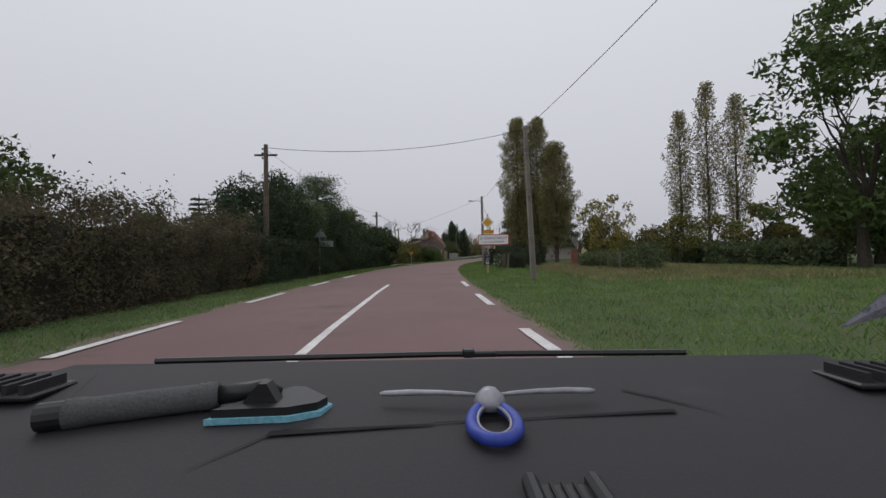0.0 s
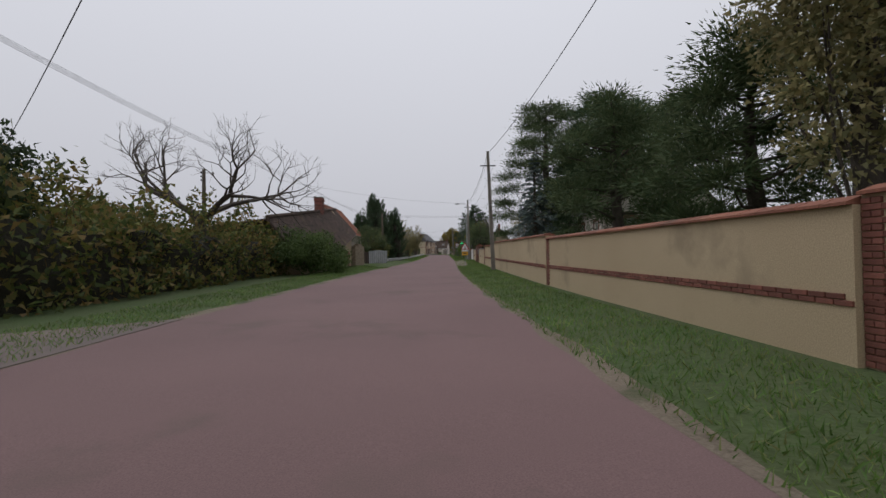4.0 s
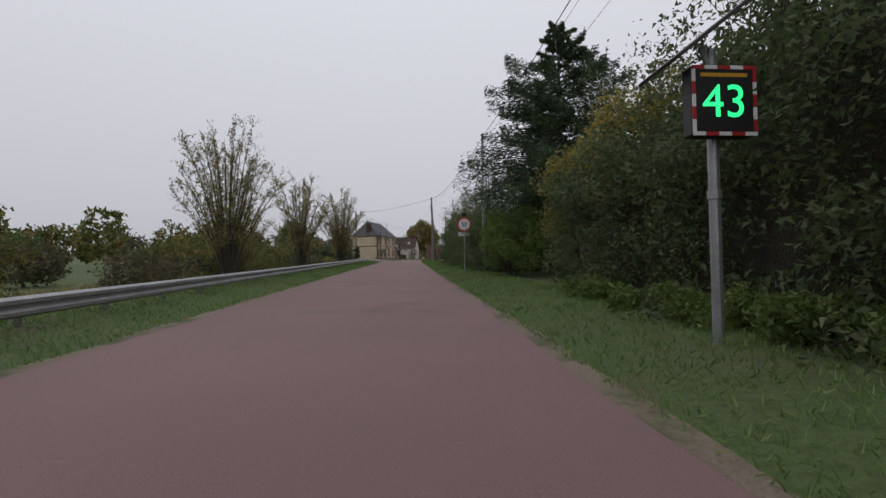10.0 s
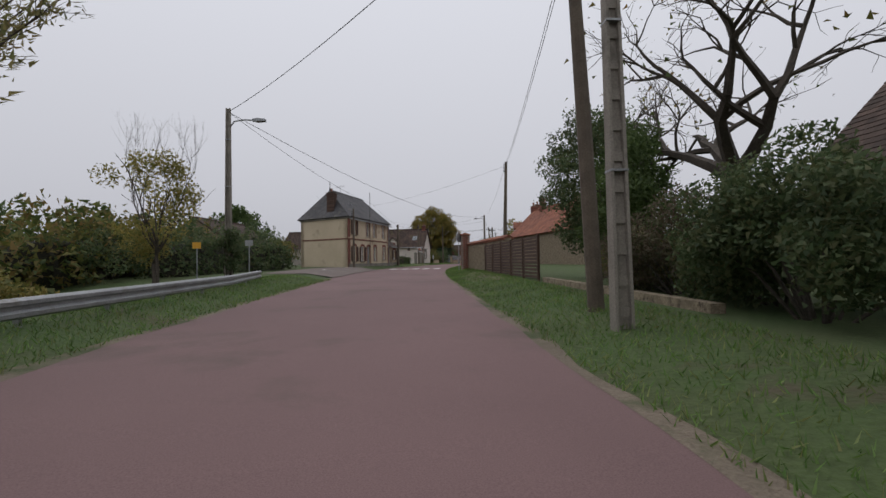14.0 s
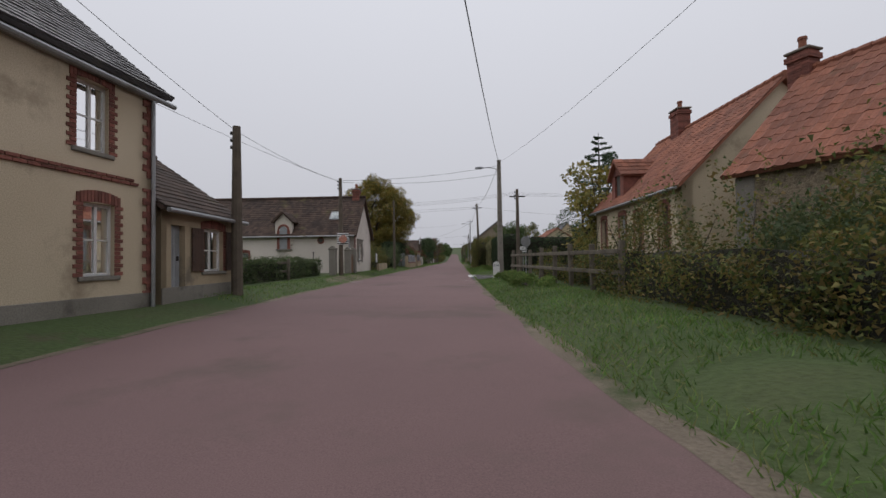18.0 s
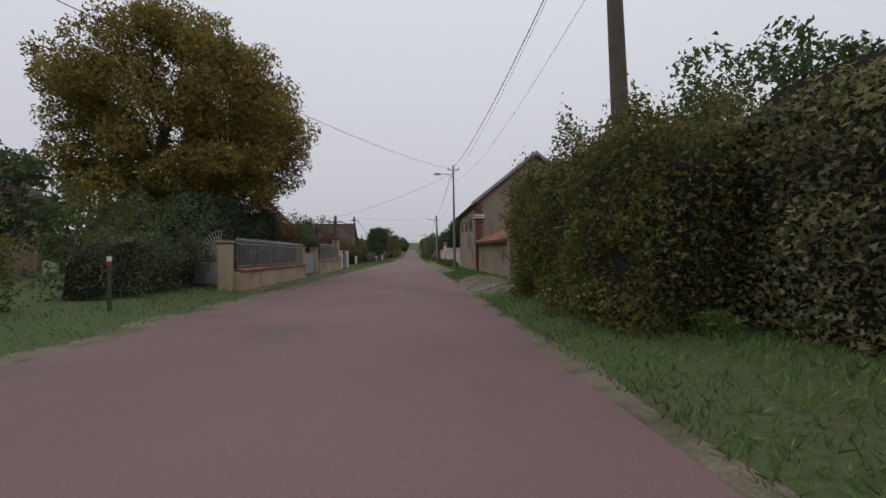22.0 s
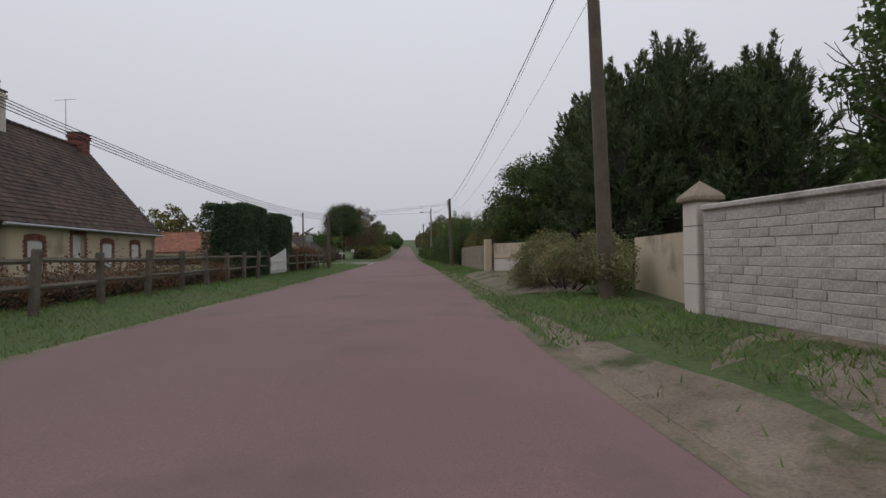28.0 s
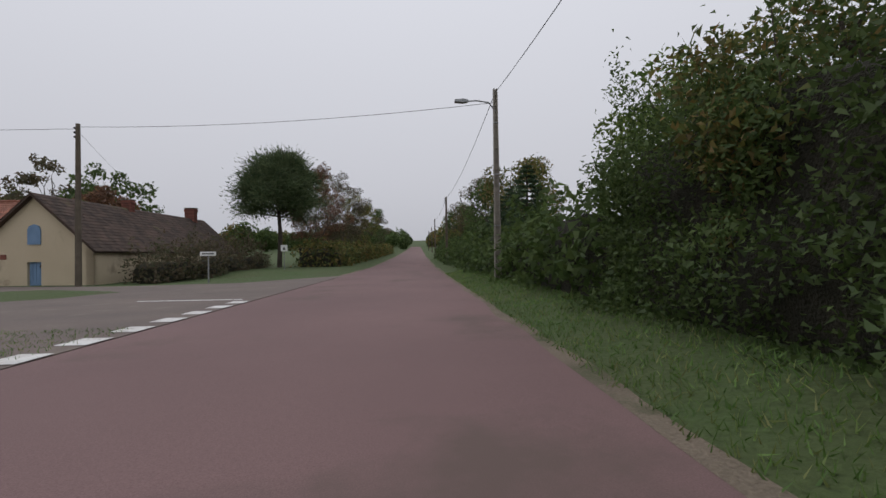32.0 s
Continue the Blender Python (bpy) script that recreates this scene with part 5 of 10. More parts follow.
# houses behind the garden wall
hr = house("villa", 88.9, 12.0, 8, 9, 4.3, 8.0, WHITEWALL, TILE_DARK, "pale rendered house with brick window arches and mossy tile roof", 1, False, 0.3, 0.28,
           front=[W_(1.2, 2.1, 1.2, 3.3), W_(4.5, 5.4, 1.2, 3.3)], south=[W_(1.4, 2.3, 1.3, 3.4)])
chimney(hr, 1.8, -0.2, 6.2, 8.6, 0.7, 0.8, 0)
hd = house("village_house", 114.5, 11.9, 7.0, 8.3, 4.95, 8.45, WHITEWALL, TILE_DARK, "whitewashed village house with brick-framed windows and brown tile roof", 1, False, 0.25, 0.24, turn=-7,
           front=[W_(1.65, 2.4, 3.15, 4.4, shut=DARK_METAL), W_(4.3, 4.75, 3.2, 4.2), W_(6.7, 7.3, 3.2, 4.3), W_(1.6, 2.45, 0.9, 2.4), D_(4.1, 5.0, 0.05, 2.2, frame=GREY_PAINT)])
chimney(hd, 3.3, 0.5, 7.6, 10.3, 0.75, 0.9, 0)
chimney(hd, 3.5, 7.7, 7.8, 9.8, 0.7, 0.9, 1)
part("antenna", MB().tube([(3.5, 6.9, 8.2), (3.5, 6.9, 10.8)], 0.015, 5).tube([(3.0, 6.9, 10.6), (4.0, 6.9, 10.6)], 0.012, 4).tube([(3.2, 6.6, 10.4), (3.2, 7.2, 10.4)], 0.01, 4), STEEL, hd)
lt = thing("lean_to", 110.2, 12.0, "lean-to with a dark tile roof against the house", "outbuilding")
part("wall", MB().wall((0, 4.0), (0, 0), -0.3, 2.2, 0.3).wall((0, 0), (5.5, 0), -0.3, 2.2, 0.3).prism([(0.0, 2.2), (4.0, 2.2), (4.0, 4.1)], 0.0, 0.3, "x"), WHITEWALL, lt)
part("roof", MB().roof((-0.2, -0.3, 2.15), (6.4, -0.3, 2.15), (6.4, 4.05, 4.25), (-0.2, 4.05, 4.25), 0.25, 0.26), TILE_DARK, lt)
h4 = house("red_roof_house", 128.5, 16.3, 7.4, 11.2, 4.5, 9.5, CREAM, TILE_DARK, "long cream house with a steep red-brown tile roof", 1, False, 0.28, 0.26, turn=-7,
           front=[W_(1.2, 2.0, 1.3, 2.6), W_(4.2, 5.0, 1.3, 2.6), W_(7.5, 8.1, 2.3, 3.6), W_(10, 10.6, 2.4, 3.6)])
chimney(h4, 3.7, 10.4, 8.8, 11.2, 0.7, 0.9, 0)

# the two-storey house at the bend
hh = house("corner_house", 223.8, -7.95, 6.4, 10.78, 4.95, 8.0, CREAM, SLATE, "two-storey cream house with brick quoins and a hipped slate roof", -1, False, 0.3, 0.22, hip=1.4, over=0.3, turn=-10.0, t=0.45,
           front=[W_(1.05, 1.77, 3.19, 4.68, shut=BROWN_WOOD), W_(4.41, 5.13, 3.22, 4.59), W_(6.22, 6.94, 3.25, 4.62), W_(8.84, 9.56, 3.24, 4.61),
                  W_(1.05, 1.77, 0.54, 2.08, shut=BROWN_WOOD), W_(3.00, 3.72, 0.55, 2.08, shut=BROWN_WOOD), D_(4.53, 5.29, 0.0, 2.11, frame=GREY_PAINT), W_(6.32, 7.04, 0.65, 2.15), W_(8.99, 9.71, 0.76, 2.21)])
for z0, z1 in ((-0.2, 2.7), (2.95, 4.8)):
    near, far = MB(), MB()
    n = round((z1 - z0) / 0.075)
    for i in range(n):
        a, c = z0 + (z1 - z0) * i / n, z0 + (z1 - z0) * (i + 1) / n
        e = 0.0 if i % 4 < 2 else 0.12
        near.box(-0.03, 0.03, -0.03, 0.0, a, c, 0.004).box(0.0, 0.03, 0.0, 0.42 + e * 0.5, a, c, 0.004)
        far.box(0.0, 0.03, 10.58 - e, 10.81, a, c, 0.004)
    part("brick_quoin", near, BRICKJ, hh)
    part("brick_quoin", far, BRICKJ, hh)
q = MB()
for k in range(43):
    q.box(0.0, 0.05, 0.24 * k, 0.24 * k + 0.225, 2.71, 2.77, 0.006).box(0.0, 0.035, 0.24 * k - 0.1 if k else 0, 0.24 * k + 0.12, 2.79, 2.85, 0.006)
for k in range(26):
    q.box(-0.24 * k - 0.225, -0.24 * k, -0.05, 0, 2.71, 2.77, 0.006).box(-0.24 * k - 0.2, -0.24 * k + 0.02, -0.035, 0, 2.79, 2.85, 0.006)
part("string_course", q, BRICKJ, hh)
part("cornice", MB().box(-6.5, 0.18, -0.14, 0.02, 4.74, 4.92, 0.03).box(0.0, 0.14, 0.02, 10.78, 4.74, 4.92, 0.03), CEMENT, hh)
chimney(hh, -2.3, 0.35, 4.9, 7.45, 0.9, 0.7, 1, mat("sooty brick", (0.10, 0.06, 0.045), (0.07, 0.045, 0.035), 0.95, 5, 40, 0.4, island=0.3))
part("finial", MB().lathe([(0.09, 0), (0.05, 0.3), (0.03, 0.5), (0.06, 0.6), (0.01, 0.9)], 8, (-3.2, 1.4, 8.0)), DARK_METAL, hh)
part("roof_light", MB().box(-1.9, -1.4, 3.0, 3.5, 6.6, 6.7, 0.02), STEEL, hh)
part("antenna", MB().tube([(-3.0, 3.4, 7.7), (-3.0, 3.4, 8.8)], 0.02, 5).tube([(-3.6, 3.4, 8.6), (-2.4, 3.4, 8.7)], 0.015, 4).tube([(-3.4, 3.0, 8.6), (-3.4, 3.8, 8.6)], 0.012, 4).tube([(-2.7, 3.0, 8.7), (-2.7, 3.8, 8.7)], 0.012, 4), DARK_METAL, hh)
part("downpipe", MB().tube([(0.09, 10.68, 0), (0.09, 10.68, 4.8)], 0.045, 8), STEEL, hh)
part("service_mast", MB().tube([(0.25, 4.77, 2.1), (0.25, 4.77, 7.91)], 0.03, 6).tube([(0.1, 4.77, 4.2), (0.25, 4.77, 4.2)], 0.02, 5), DARK_METAL, hh)
# the side street meets the road at a slant, and the house's plan with it
for ob in hh.children_recursive:
    for v in ob.data.vertices:
        v.co.y -= 0.33 * min(0.0, v.co.x)
hn = house("annex", 234.3, -6.4, 5.5, 3.8, 2.35, 4.3, OLDWALL, TILE_DARK, "low annex with a wide shuttered window and dark tile roof", -1, False, 0.28, 0.26, front=[D_(0.2, 1.0, 0.0, 1.9, frame=GREY_PAINT, brick=False), W_(1.9, 3.0, 0.7, 1.9, shut=BROWN_WOOD)])
hk = house("outhouse", 222, -18.5, 7, 9, 2.6, 4.8, RUBBLE, TILE_DARK, "low dark-roofed outhouse with a big brown gate", -1, False, 0.35, 0.3, south=[D_(1.2, 4.2, 0, 2.2, frame=RUST, brick=False)], gutter=False)

# stone barn and brick-dressed house with orange roofs
barn_way = at(235.5, 8.0) - at(217.0, 13.2)
hs = house("stone_barn", 217.0, 13.2, 6.4, barn_way.xy.length, 3.3, 6.35, RUBBLE, TILE_RED, "long rubble stone barn with a sagging orange tile roof", 1, True, 0.33, 0.36, turn=math.degrees(math.atan2(-barn_way.x, barn_way.y) - head(217.0)), gutter=False, base=False)
chimney(hs, 2.9, 15.0, 6.0, 7.5, 0.5, 0.6, 0)
chimney(hs, 3.2, 18.2, 6.0, 7.0, 0.5, 0.6, 1)
part("brick_corner", MB().box(-0.02, 0.4, barn_way.xy.length - 0.5, barn_way.xy.length + 0.01, 0, 3.1, 0.01), CEMENT, hs, "smooth grey corner strip")
hq = house("brick_dressed_house", 239.3, 8.5, 7.0, 9.1, 3.5, 7.0, CREAM, TILE_RED, "cream house with brick-framed tall windows and orange tile roof", 1, True, 0.33, 0.36,
           front=[("blind", 1.0, 1.7, 1.2, 2.8, dict(frame=BROWN_WOOD)), ("blind", 3.3, 4.0, 1.2, 2.75, dict(frame=BROWN_WOOD)), ("door", 5.05, 5.75, 0.3, 2.85, dict(frame=GREY_PAINT)), ("blind", 7.55, 8.25, 1.25, 2.85, dict(frame=BROWN_WOOD))])
chimney(hq, 3.4, 6.6, 6.4, 8.1, 0.6, 0.8, 1)
dm = MB().box(0.2, 1.9, 5.7, 5.84, 3.5, 4.9).box(0.2, 1.9, 7.06, 7.2, 3.5, 4.9).box(0.2, 0.38, 5.84, 6.1, 3.5, 4.9).box(0.2, 0.38, 6.8, 7.06, 3.5, 4.9).prism([(5.7, 4.9), (7.2, 4.9), (6.45, 5.6)], 0.2, 0.38, "x")
do = part("dormer", dm, BRICKJ, hq, "small brick dormer")
part("dormer_roof", MB().roof((2.3, 7.4, 4.8), (0.0, 7.4, 4.8), (0.0, 6.45, 5.72), (2.3, 6.45, 5.72), 0.3, 0.3).roof((0.0, 5.5, 4.8), (2.3, 5.5, 4.8), (2.3, 6.45, 5.72), (0.0, 6.45, 5.72), 0.3, 0.3), TILE_RED, do)
part("dormer_window", MB().box(0.3, 0.34, 6.1, 6.8, 3.5, 4.9), INSIDE, do)

# farmhouse with its gable to the road
fm = thing("farmhouse", 257.0, -6.9, "long whitewashed farmhouse, dark tile roof, gable to the road", "house")
b = MB()
b.wall((0, 0), (0, 6.4), -0.3, 2.9, 0.45, [(1.3, 2.5, 0.95, 2.15)])
b.prism([(0, 2.9), (6.4, 2.9), (3.2, 5.9)], -0.45, 0.0, "x")
b.wall((-26, 0), (0, 0), -0.3, 2.9, 0.45, [(17.0, 18.0, 0.6, 1.6), (13.0, 14.0, 0.6, 1.6), (9.0, 10.0, 0.6, 1.6)])
b.wall((-26, 6.4), (-26, 0), -0.3, 2.9, 0.45).wall((0, 6.4), (-26, 6.4), -0.3, 2.9, 0.45)
b.prism([(0, 2.9), (6.4, 2.9), (3.2, 5.9)], -26, -25.5, "x")
part("wall", b, WHITEWALL, fm)
opening(fm, (0, 0), (0, 6.4), 1.3, 2.5, 0.95, 2.15, "window", brick=False)
part("stone_surround", MB().box(0, 0.06, 1.0, 1.28, 0.8, 2.5, 0.01).box(0, 0.06, 2.52, 2.8, 0.8, 2.5, 0.01).box(0, 0.07, 1.28, 2.52, 2.2, 2.5, 0.01).box(0, 0.12, 0.9, 2.9, 2.5, 2.6, 0.01), CEMENT, fm)
for u in (17.0, 13.0, 9.0):
    opening(fm, (-26, 0), (0, 0), u, u + 1.0, 0.6, 1.6, "window")
rf = MB().roof((-26.3, -0.35, 2.75), (0.25, -0.35, 2.75), (0.25, 3.2, 6.05), (-26.3, 3.2, 6.05), 0.25, 0.24)
rp = part("roof", rf, TILE_DARK, fm)
part("roof", MB().roof((0.25, 6.75, 2.75), (-26.3, 6.75, 2.75), (-26.3, 3.2, 6.05), (0.25, 3.2, 6.05), 0.4, 0.34), TILE_DARK, fm)
part("ridge_cap", MB().tube([(-26.3, 3.2, 6.12), (0.25, 3.2, 6.12)], 0.11, 8), TILE_DARK, rp)
for x in (-1.75, -10.5, -13.1):
    sk = part("roof_window", MB().box(-0.4, 0.4, -0.5, 0.5, 0, 0.07, 0.02, m=Matrix.Translation((x, 1.35, 4.42)) @ Matrix.Rotation(radians(43), 4, "X")), STEEL, fm)
    part("pane", MB().box(-0.32, 0.32, -0.42, 0.42, 0.072, 0.08, m=Matrix.Translation((x, 1.35, 4.42)) @ Matrix.Rotation(radians(43), 4, "X")), GLASS, sk)
dz = MB().box(-5.9, -4.66, -0.12, 0.3, 2.2, 3.9).prism([(-5.9, 3.9), (-4.66, 3.9), (-5.28, 4.5)], -0.12, 0.3, "y")
do = part("dormer", dz, WHITEWALL, fm)
arc = [(-5.28 + 0.28 * math.cos(math.pi * i / 8), 3.25 + 0.28 * math.sin(math.pi * i / 8)) for i in range(9)]
part("dormer_window", MB().prism([(-5.56, 1.85), (-5.0, 1.85)] + arc, -0.17, -0.12, "y"), GREY_PAINT, do)
part("brick_surround", MB().box(-5.78, -5.57, -0.15, -0.12, 1.85, 3.25, 0.01).box(-4.99, -4.78, -0.15, -0.12, 1.85, 3.25, 0.01).tube([(-5.28 + 0.39 * math.cos(math.pi * i / 8), -0.135, 3.25 + 0.39 * math.sin(math.pi * i / 8)) for i in range(9)], 0.09, 5), BRICKJ, do)
part("sill", MB().box(-5.85, -4.7, -0.2, 0.0, 1.75, 1.85, 0.01), CEMENT, do)
part("dormer_roof", MB().roof((-4.45, -0.4, 3.85), (-4.45, 2.2, 3.85), (-5.28, 2.2, 4.65), (-5.28, -0.4, 4.65), 0.25, 0.25).roof((-6.1, 2.2, 3.85), (-6.1, -0.4, 3.85), (-5.28, -0.4, 4.65), (-5.28, 2.2, 4.65), 0.25, 0.25), TILE_DARK, do)
part("gutter", MB().tube([(-26, -0.42, 2.75), (0.1, -0.42, 2.75)], 0.06, 8), STEEL, fm)
part("downpipe", MB().tube([(-0.35, -0.1, 2.7), (-0.35, -0.1, 0.0)], 0.045, 8), STEEL, fm)
chimney(fm, -0.5, 3.2, 5.8, 6.7, 0.55, 0.6, 1)
q = MB()
for i in range(34):
    e = 0.0 if i % 2 else 0.1
    q.box(0.0, 0.025, 0.0, 0.42 + e, 0.05 + i * 0.08, 0.05 + i * 0.08 + 0.07, 0.004)
part("brick_quoin", q, BRICKJ, fm)
for x in (-2.5, -9.35):
    part("oculus", MB().lathe([(0.26, 0), (0.26, 0.05), (0.18, 0.06)], 14), BRICKJ, fm).matrix_local = Matrix.Translation((x, -0.02, 2.45)) @ Matrix.Rotation(radians(90), 4, "X")
    part("oculus_pane", MB().lathe([(0.17, 0.0), (0.17, 0.065)], 14), INSIDE, fm).matrix_local = Matrix.Translation((x, -0.02, 2.45)) @ Matrix.Rotation(radians(90), 4, "X")
part("wall_anchor", MB().box(-3.1, -3.04, -0.04, 0, 0.9, 1.6, 0.01).box(-3.16, -2.98, -0.04, 0, 1.55, 1.6).box(-3.16, -2.98, -0.04, 0, 0.9, 0.95), DARK_METAL, fm)

# barn by the road
kb = house("barn", 295.2, 3.5, 7.0, 9.6, 3.95, 6.65, GREYWALL, TILE_DARK, "tall barn with weathered grey render, brick corner and tile roof", 1, False, 0.25, 0.24, gutter=False, base=False,
           front=[("blind", 2.1, 3.0, 2.45, 3.0, dict(frame=INSIDE, sill=False)), ("blind", 4.7, 5.3, 2.55, 3.0, dict(frame=INSIDE, sill=False)), ("blind", 7.3, 7.8, 2.65, 3.05, dict(frame=INSIDE, sill=False))],
           south=[("door", 3.05, 3.75, 3.1, 4.2, dict(frame=WHITE_PAINT))])
q = MB()
for i in range(52):
    e = 0.0 if i % 4 < 2 else 0.11
    q.box(-0.03, 0.0, 0.0, 0.45 + e, 0.05 + i * 0.075, 0.05 + i * 0.075 + 0.065, 0.004).box(-0.03, 0.42 - e, -0.03, 0.0, 0.05 + i * 0.075, 0.05 + i * 0.075 + 0.065, 0.004)
part("brick_quoin", q, BRICKJ, kb)
q = part("verge_board", MB().prism([(-0.3, 3.75), (3.5, 6.72), (7.3, 3.72), (7.3, 3.92), (3.5, 6.92), (-0.3, 3.95)], -0.3, -0.26, "y"), GREY_PAINT, kb)
part("wall_anchor", MB().box(-0.03, 0.0, 4.0, 4.03, 2.6, 3.5).box(-0.03, 0.0, 6.1, 6.7, 3.25, 3.29), RUST, kb)
pl = thing("wall_sign", 294.9, 3.35, "small white sign board on the barn's corner", "sign")
part("board", MB().box(-0.05, 0.55, -0.12, -0.08, 3.05, 3.25, 0.005), SIGN_WHITE, pl)
part("lettering", MB().box(0.05, 0.5, -0.125, -0.12, 3.12, 3.18).box(-0.03, 0.03, -0.125, -0.12, 3.1, 3.2), SIGN_BLACK, pl)
part("lower_board", MB().box(-0.05, 0.55, -0.12, -0.08, 2.93, 3.03, 0.005), DARK_METAL, pl)

# houses on the left past the barn
lh = house("brick_house", 318.4, -12.0, 8.4, 7.6, 3.45, 7.6, OLDWALL, TILE_RED, "old house with blue shutters and a red tile roof", -1, False, 0.28, 0.27, turn=13, front=[W_(1.2, 2.0, 0.6, 2.1, shut=BLUE_PAINT), W_(4.6, 5.4, 0.6, 2.1, shut=BLUE_PAINT)])
chimney(lh, -4.2, 0.5, 7.2, 8.6, 0.8, 0.6, 2)
chimney(lh, -4.2, 7.0, 7.2, 8.3, 0.8, 0.6, 2)
gp = thing("gate_pier", 306.4, -6.4, "tall rendered gate pier with a brick cap", "pillar")
part("shaft", MB().box(-0.24, 0.24, -0.22, 0.22, -0.3, 2.35, 0.02), OLDWALL, gp)
part("cap", MB().box(-0.3, 0.3, -0.28, 0.28, 2.35, 2.45, 0.02).box(-0.26, 0.26, -0.24, 0.24, 2.45, 2.58, 0.02), BRICKJ, gp)
bl = house("dark_barn", 345.0, -9.6, 8, 17, 2.6, 5.9, RUBBLE, TILE_DARK, "long barn under a deep dark tile roof", -1, False, 0.35, 0.3, turn=90, gutter=False, base=False)
lf = house("fenced_house", 356.3, -13.7, 7.2, 10.4, 2.45, 6.9, CREAM, TILE_DARK, "low ochre house with small white shuttered windows and a mossy roof", -1, False, 0.25, 0.24, turn=4,
           front=[W_(1.2, 1.95, 0.55, 1.65, shut=WHITE_PAINT, shut_open=False), D_(3.6, 4.35, 0.1, 1.95, frame=WHITE_PAINT), W_(5.6, 6.35, 0.55, 1.65, shut=WHITE_PAINT, shut_open=False), W_(8.0, 8.7, 0.55, 1.65, shut=WHITE_PAINT, shut_open=False)])
chimney(lf, -3.6, 10.0, 6.3, 7.7, 0.7, 0.7, 0)
chimney(lf, -3.2, 4.2, 6.2, 8.0, 0.4, 0.4, 1, WHITEWALL)
part("antenna", MB().tube([(-3.6, 9.0, 6.7), (-3.6, 9.0, 9.3)], 0.015, 5).tube([(-4.1, 9.0, 9.2), (-3.1, 9.0, 9.3)], 0.012, 4), STEEL, lf)
yo = house("orange_house", 332, 23.6, 6.6, 9, 5.3, 9.4, OCHRE, SLATE, "new house with orange render and a dark grey tiled roof", 1, False, 0.35, 0.3, south=[W_(2.7, 3.7, 3.6, 4.9, brick=False)])
mh = thing("junction_house", 414.0, -16.8, "pale cottage with its gable to the road and blue shutters", "house")
b = MB()
b.wall((-5.8, 0), (0, 0), -0.3, 1.85, 0.4, [(2.5, 3.2, -0.1, 1.2)])
b.prism([(-5.8, 1.85), (0, 1.85), (-2.9, 4.6)], 0, 0.4, "y")
b.wall((0, 0), (0, 18), -0.3, 1.85, 0.4).wall((0, 18), (-5.8, 18), -0.3, 1.85, 0.4).wall((-5.8, 18), (-5.8, 0), -0.3, 1.85, 0.4)
part("wall", b, CREAM, mh)
opening(mh, (-5.8, 0), (0, 0), 2.5, 3.2, -0.1, 1.2, "door", frame=BLUE_PAINT, brick=False)
part("window", MB().prism([(-3.25, 2.1), (-2.6, 2.1), (-2.6, 2.85), (-2.68, 3.05), (-2.925, 3.15), (-3.17, 3.05), (-3.25, 2.85)], -0.05, 0.0, "y"), BLUE_PAINT, mh, "blue arched shutter")
rp = part("roof", MB().roof((0.3, -0.3, 1.7), (0.3, 18.3, 1.7), (-2.9, 18.3, 4.75), (-2.9, -0.3, 4.75), 0.3, 0.28), TILE_DARK, mh)
part("roof", MB().roof((-6.1, 18.3, 1.7), (-6.1, -0.3, 1.7), (-2.9, -0.3, 4.75), (-2.9, 18.3, 4.75), 0.4, 0.34), TILE_DARK, mh)
chimney(mh, -2.9, 7.5, 4.4, 5.3, 0.6, 0.5, 0)
chimney(mh, -2.9, 16, 4.4, 5.6, 0.8, 0.6, 0)
part("vent", MB().box(-4.6, -4.3, -0.04, 0, 1.35, 1.6, 0.02), BRICKJ, mh)
oh = house("far_shed", 430, -28.2, 10, 16, 1.9, 5.3, OLDWALL, TILE_RED, "low barn with a rusty tile roof behind a hedge", -1, False, 0.35, 0.3, gutter=False, turn=90)
hedge("lane_hedge", 412.5, 414, -40, -24.5, 1.5, LEAF_HEDGE, "clipped hedge along the side road", 60, 0.16, 346, 0.15)
bg_ = thing("garden_gate", 413.4, -23.4, "small blue boarded garden gate", "gate")
part("panel", MB().box(-0.5, 0.5, -0.03, 0.03, 0.05, 1.4, 0.01), BLUE_PAINT, bg_)
ga = house("old_villa", 290, -24, 9, 10, 5.0, 8.6, OLDWALL, TILE_DARK, "grey old villa behind the trees", -1, False, 0.4, 0.36, gutter=False, front=[W_(1.5, 2.4, 2.6, 4.2), W_(4.5, 5.4, 2.6, 4.2), W_(7.5, 8.4, 2.6, 4.2)])
chimney(ga, -4.4, 1.0, 8.0, 10.0, 0.6, 1.2, 3)
h5 = house("white_cottage", 304.0, -17.5, 6, 6, 3.4, 6.4, OLDWALL, TILE_DARK, "old house with tall chimney behind garden shrubs", -1, False, 0.35, 0.3, gutter=False)
chimney(h5, -3.0, 0.6, 6.0, 8.0, 0.5, 0.9, 2)
rr = house("red_tile_shed", 296, 13.2, 7, 9, 3.3, 5.6, CREAM, TILE_RED, "low house with a bright orange tile roof behind the gate", 1, True, 0.33, 0.36)

sc = house("stone_cottage", 189.2, 12.8, 7.5, 5.0, 3.6, 7.4, RUBBLE, TILE_DARK, "old stone cottage with a plain gable and chimney", 1, False, 0.3, 0.28, gutter=False, base=False)
chimney(sc, 3.75, 0.4, 7.0, 8.8, 0.6, 0.9, 0)


# ---- walls and gates along the road ----
BRICK_ME = MB().box(-0.108, 0.108, -0.035, 0.035, -0.03, 0.03, 0.005).mesh("brick", BRICK)
HALF_ME = MB().box(-0.05, 0.05, -0.035, 0.035, -0.03, 0.03, 0.005).mesh("brick", BRICK)


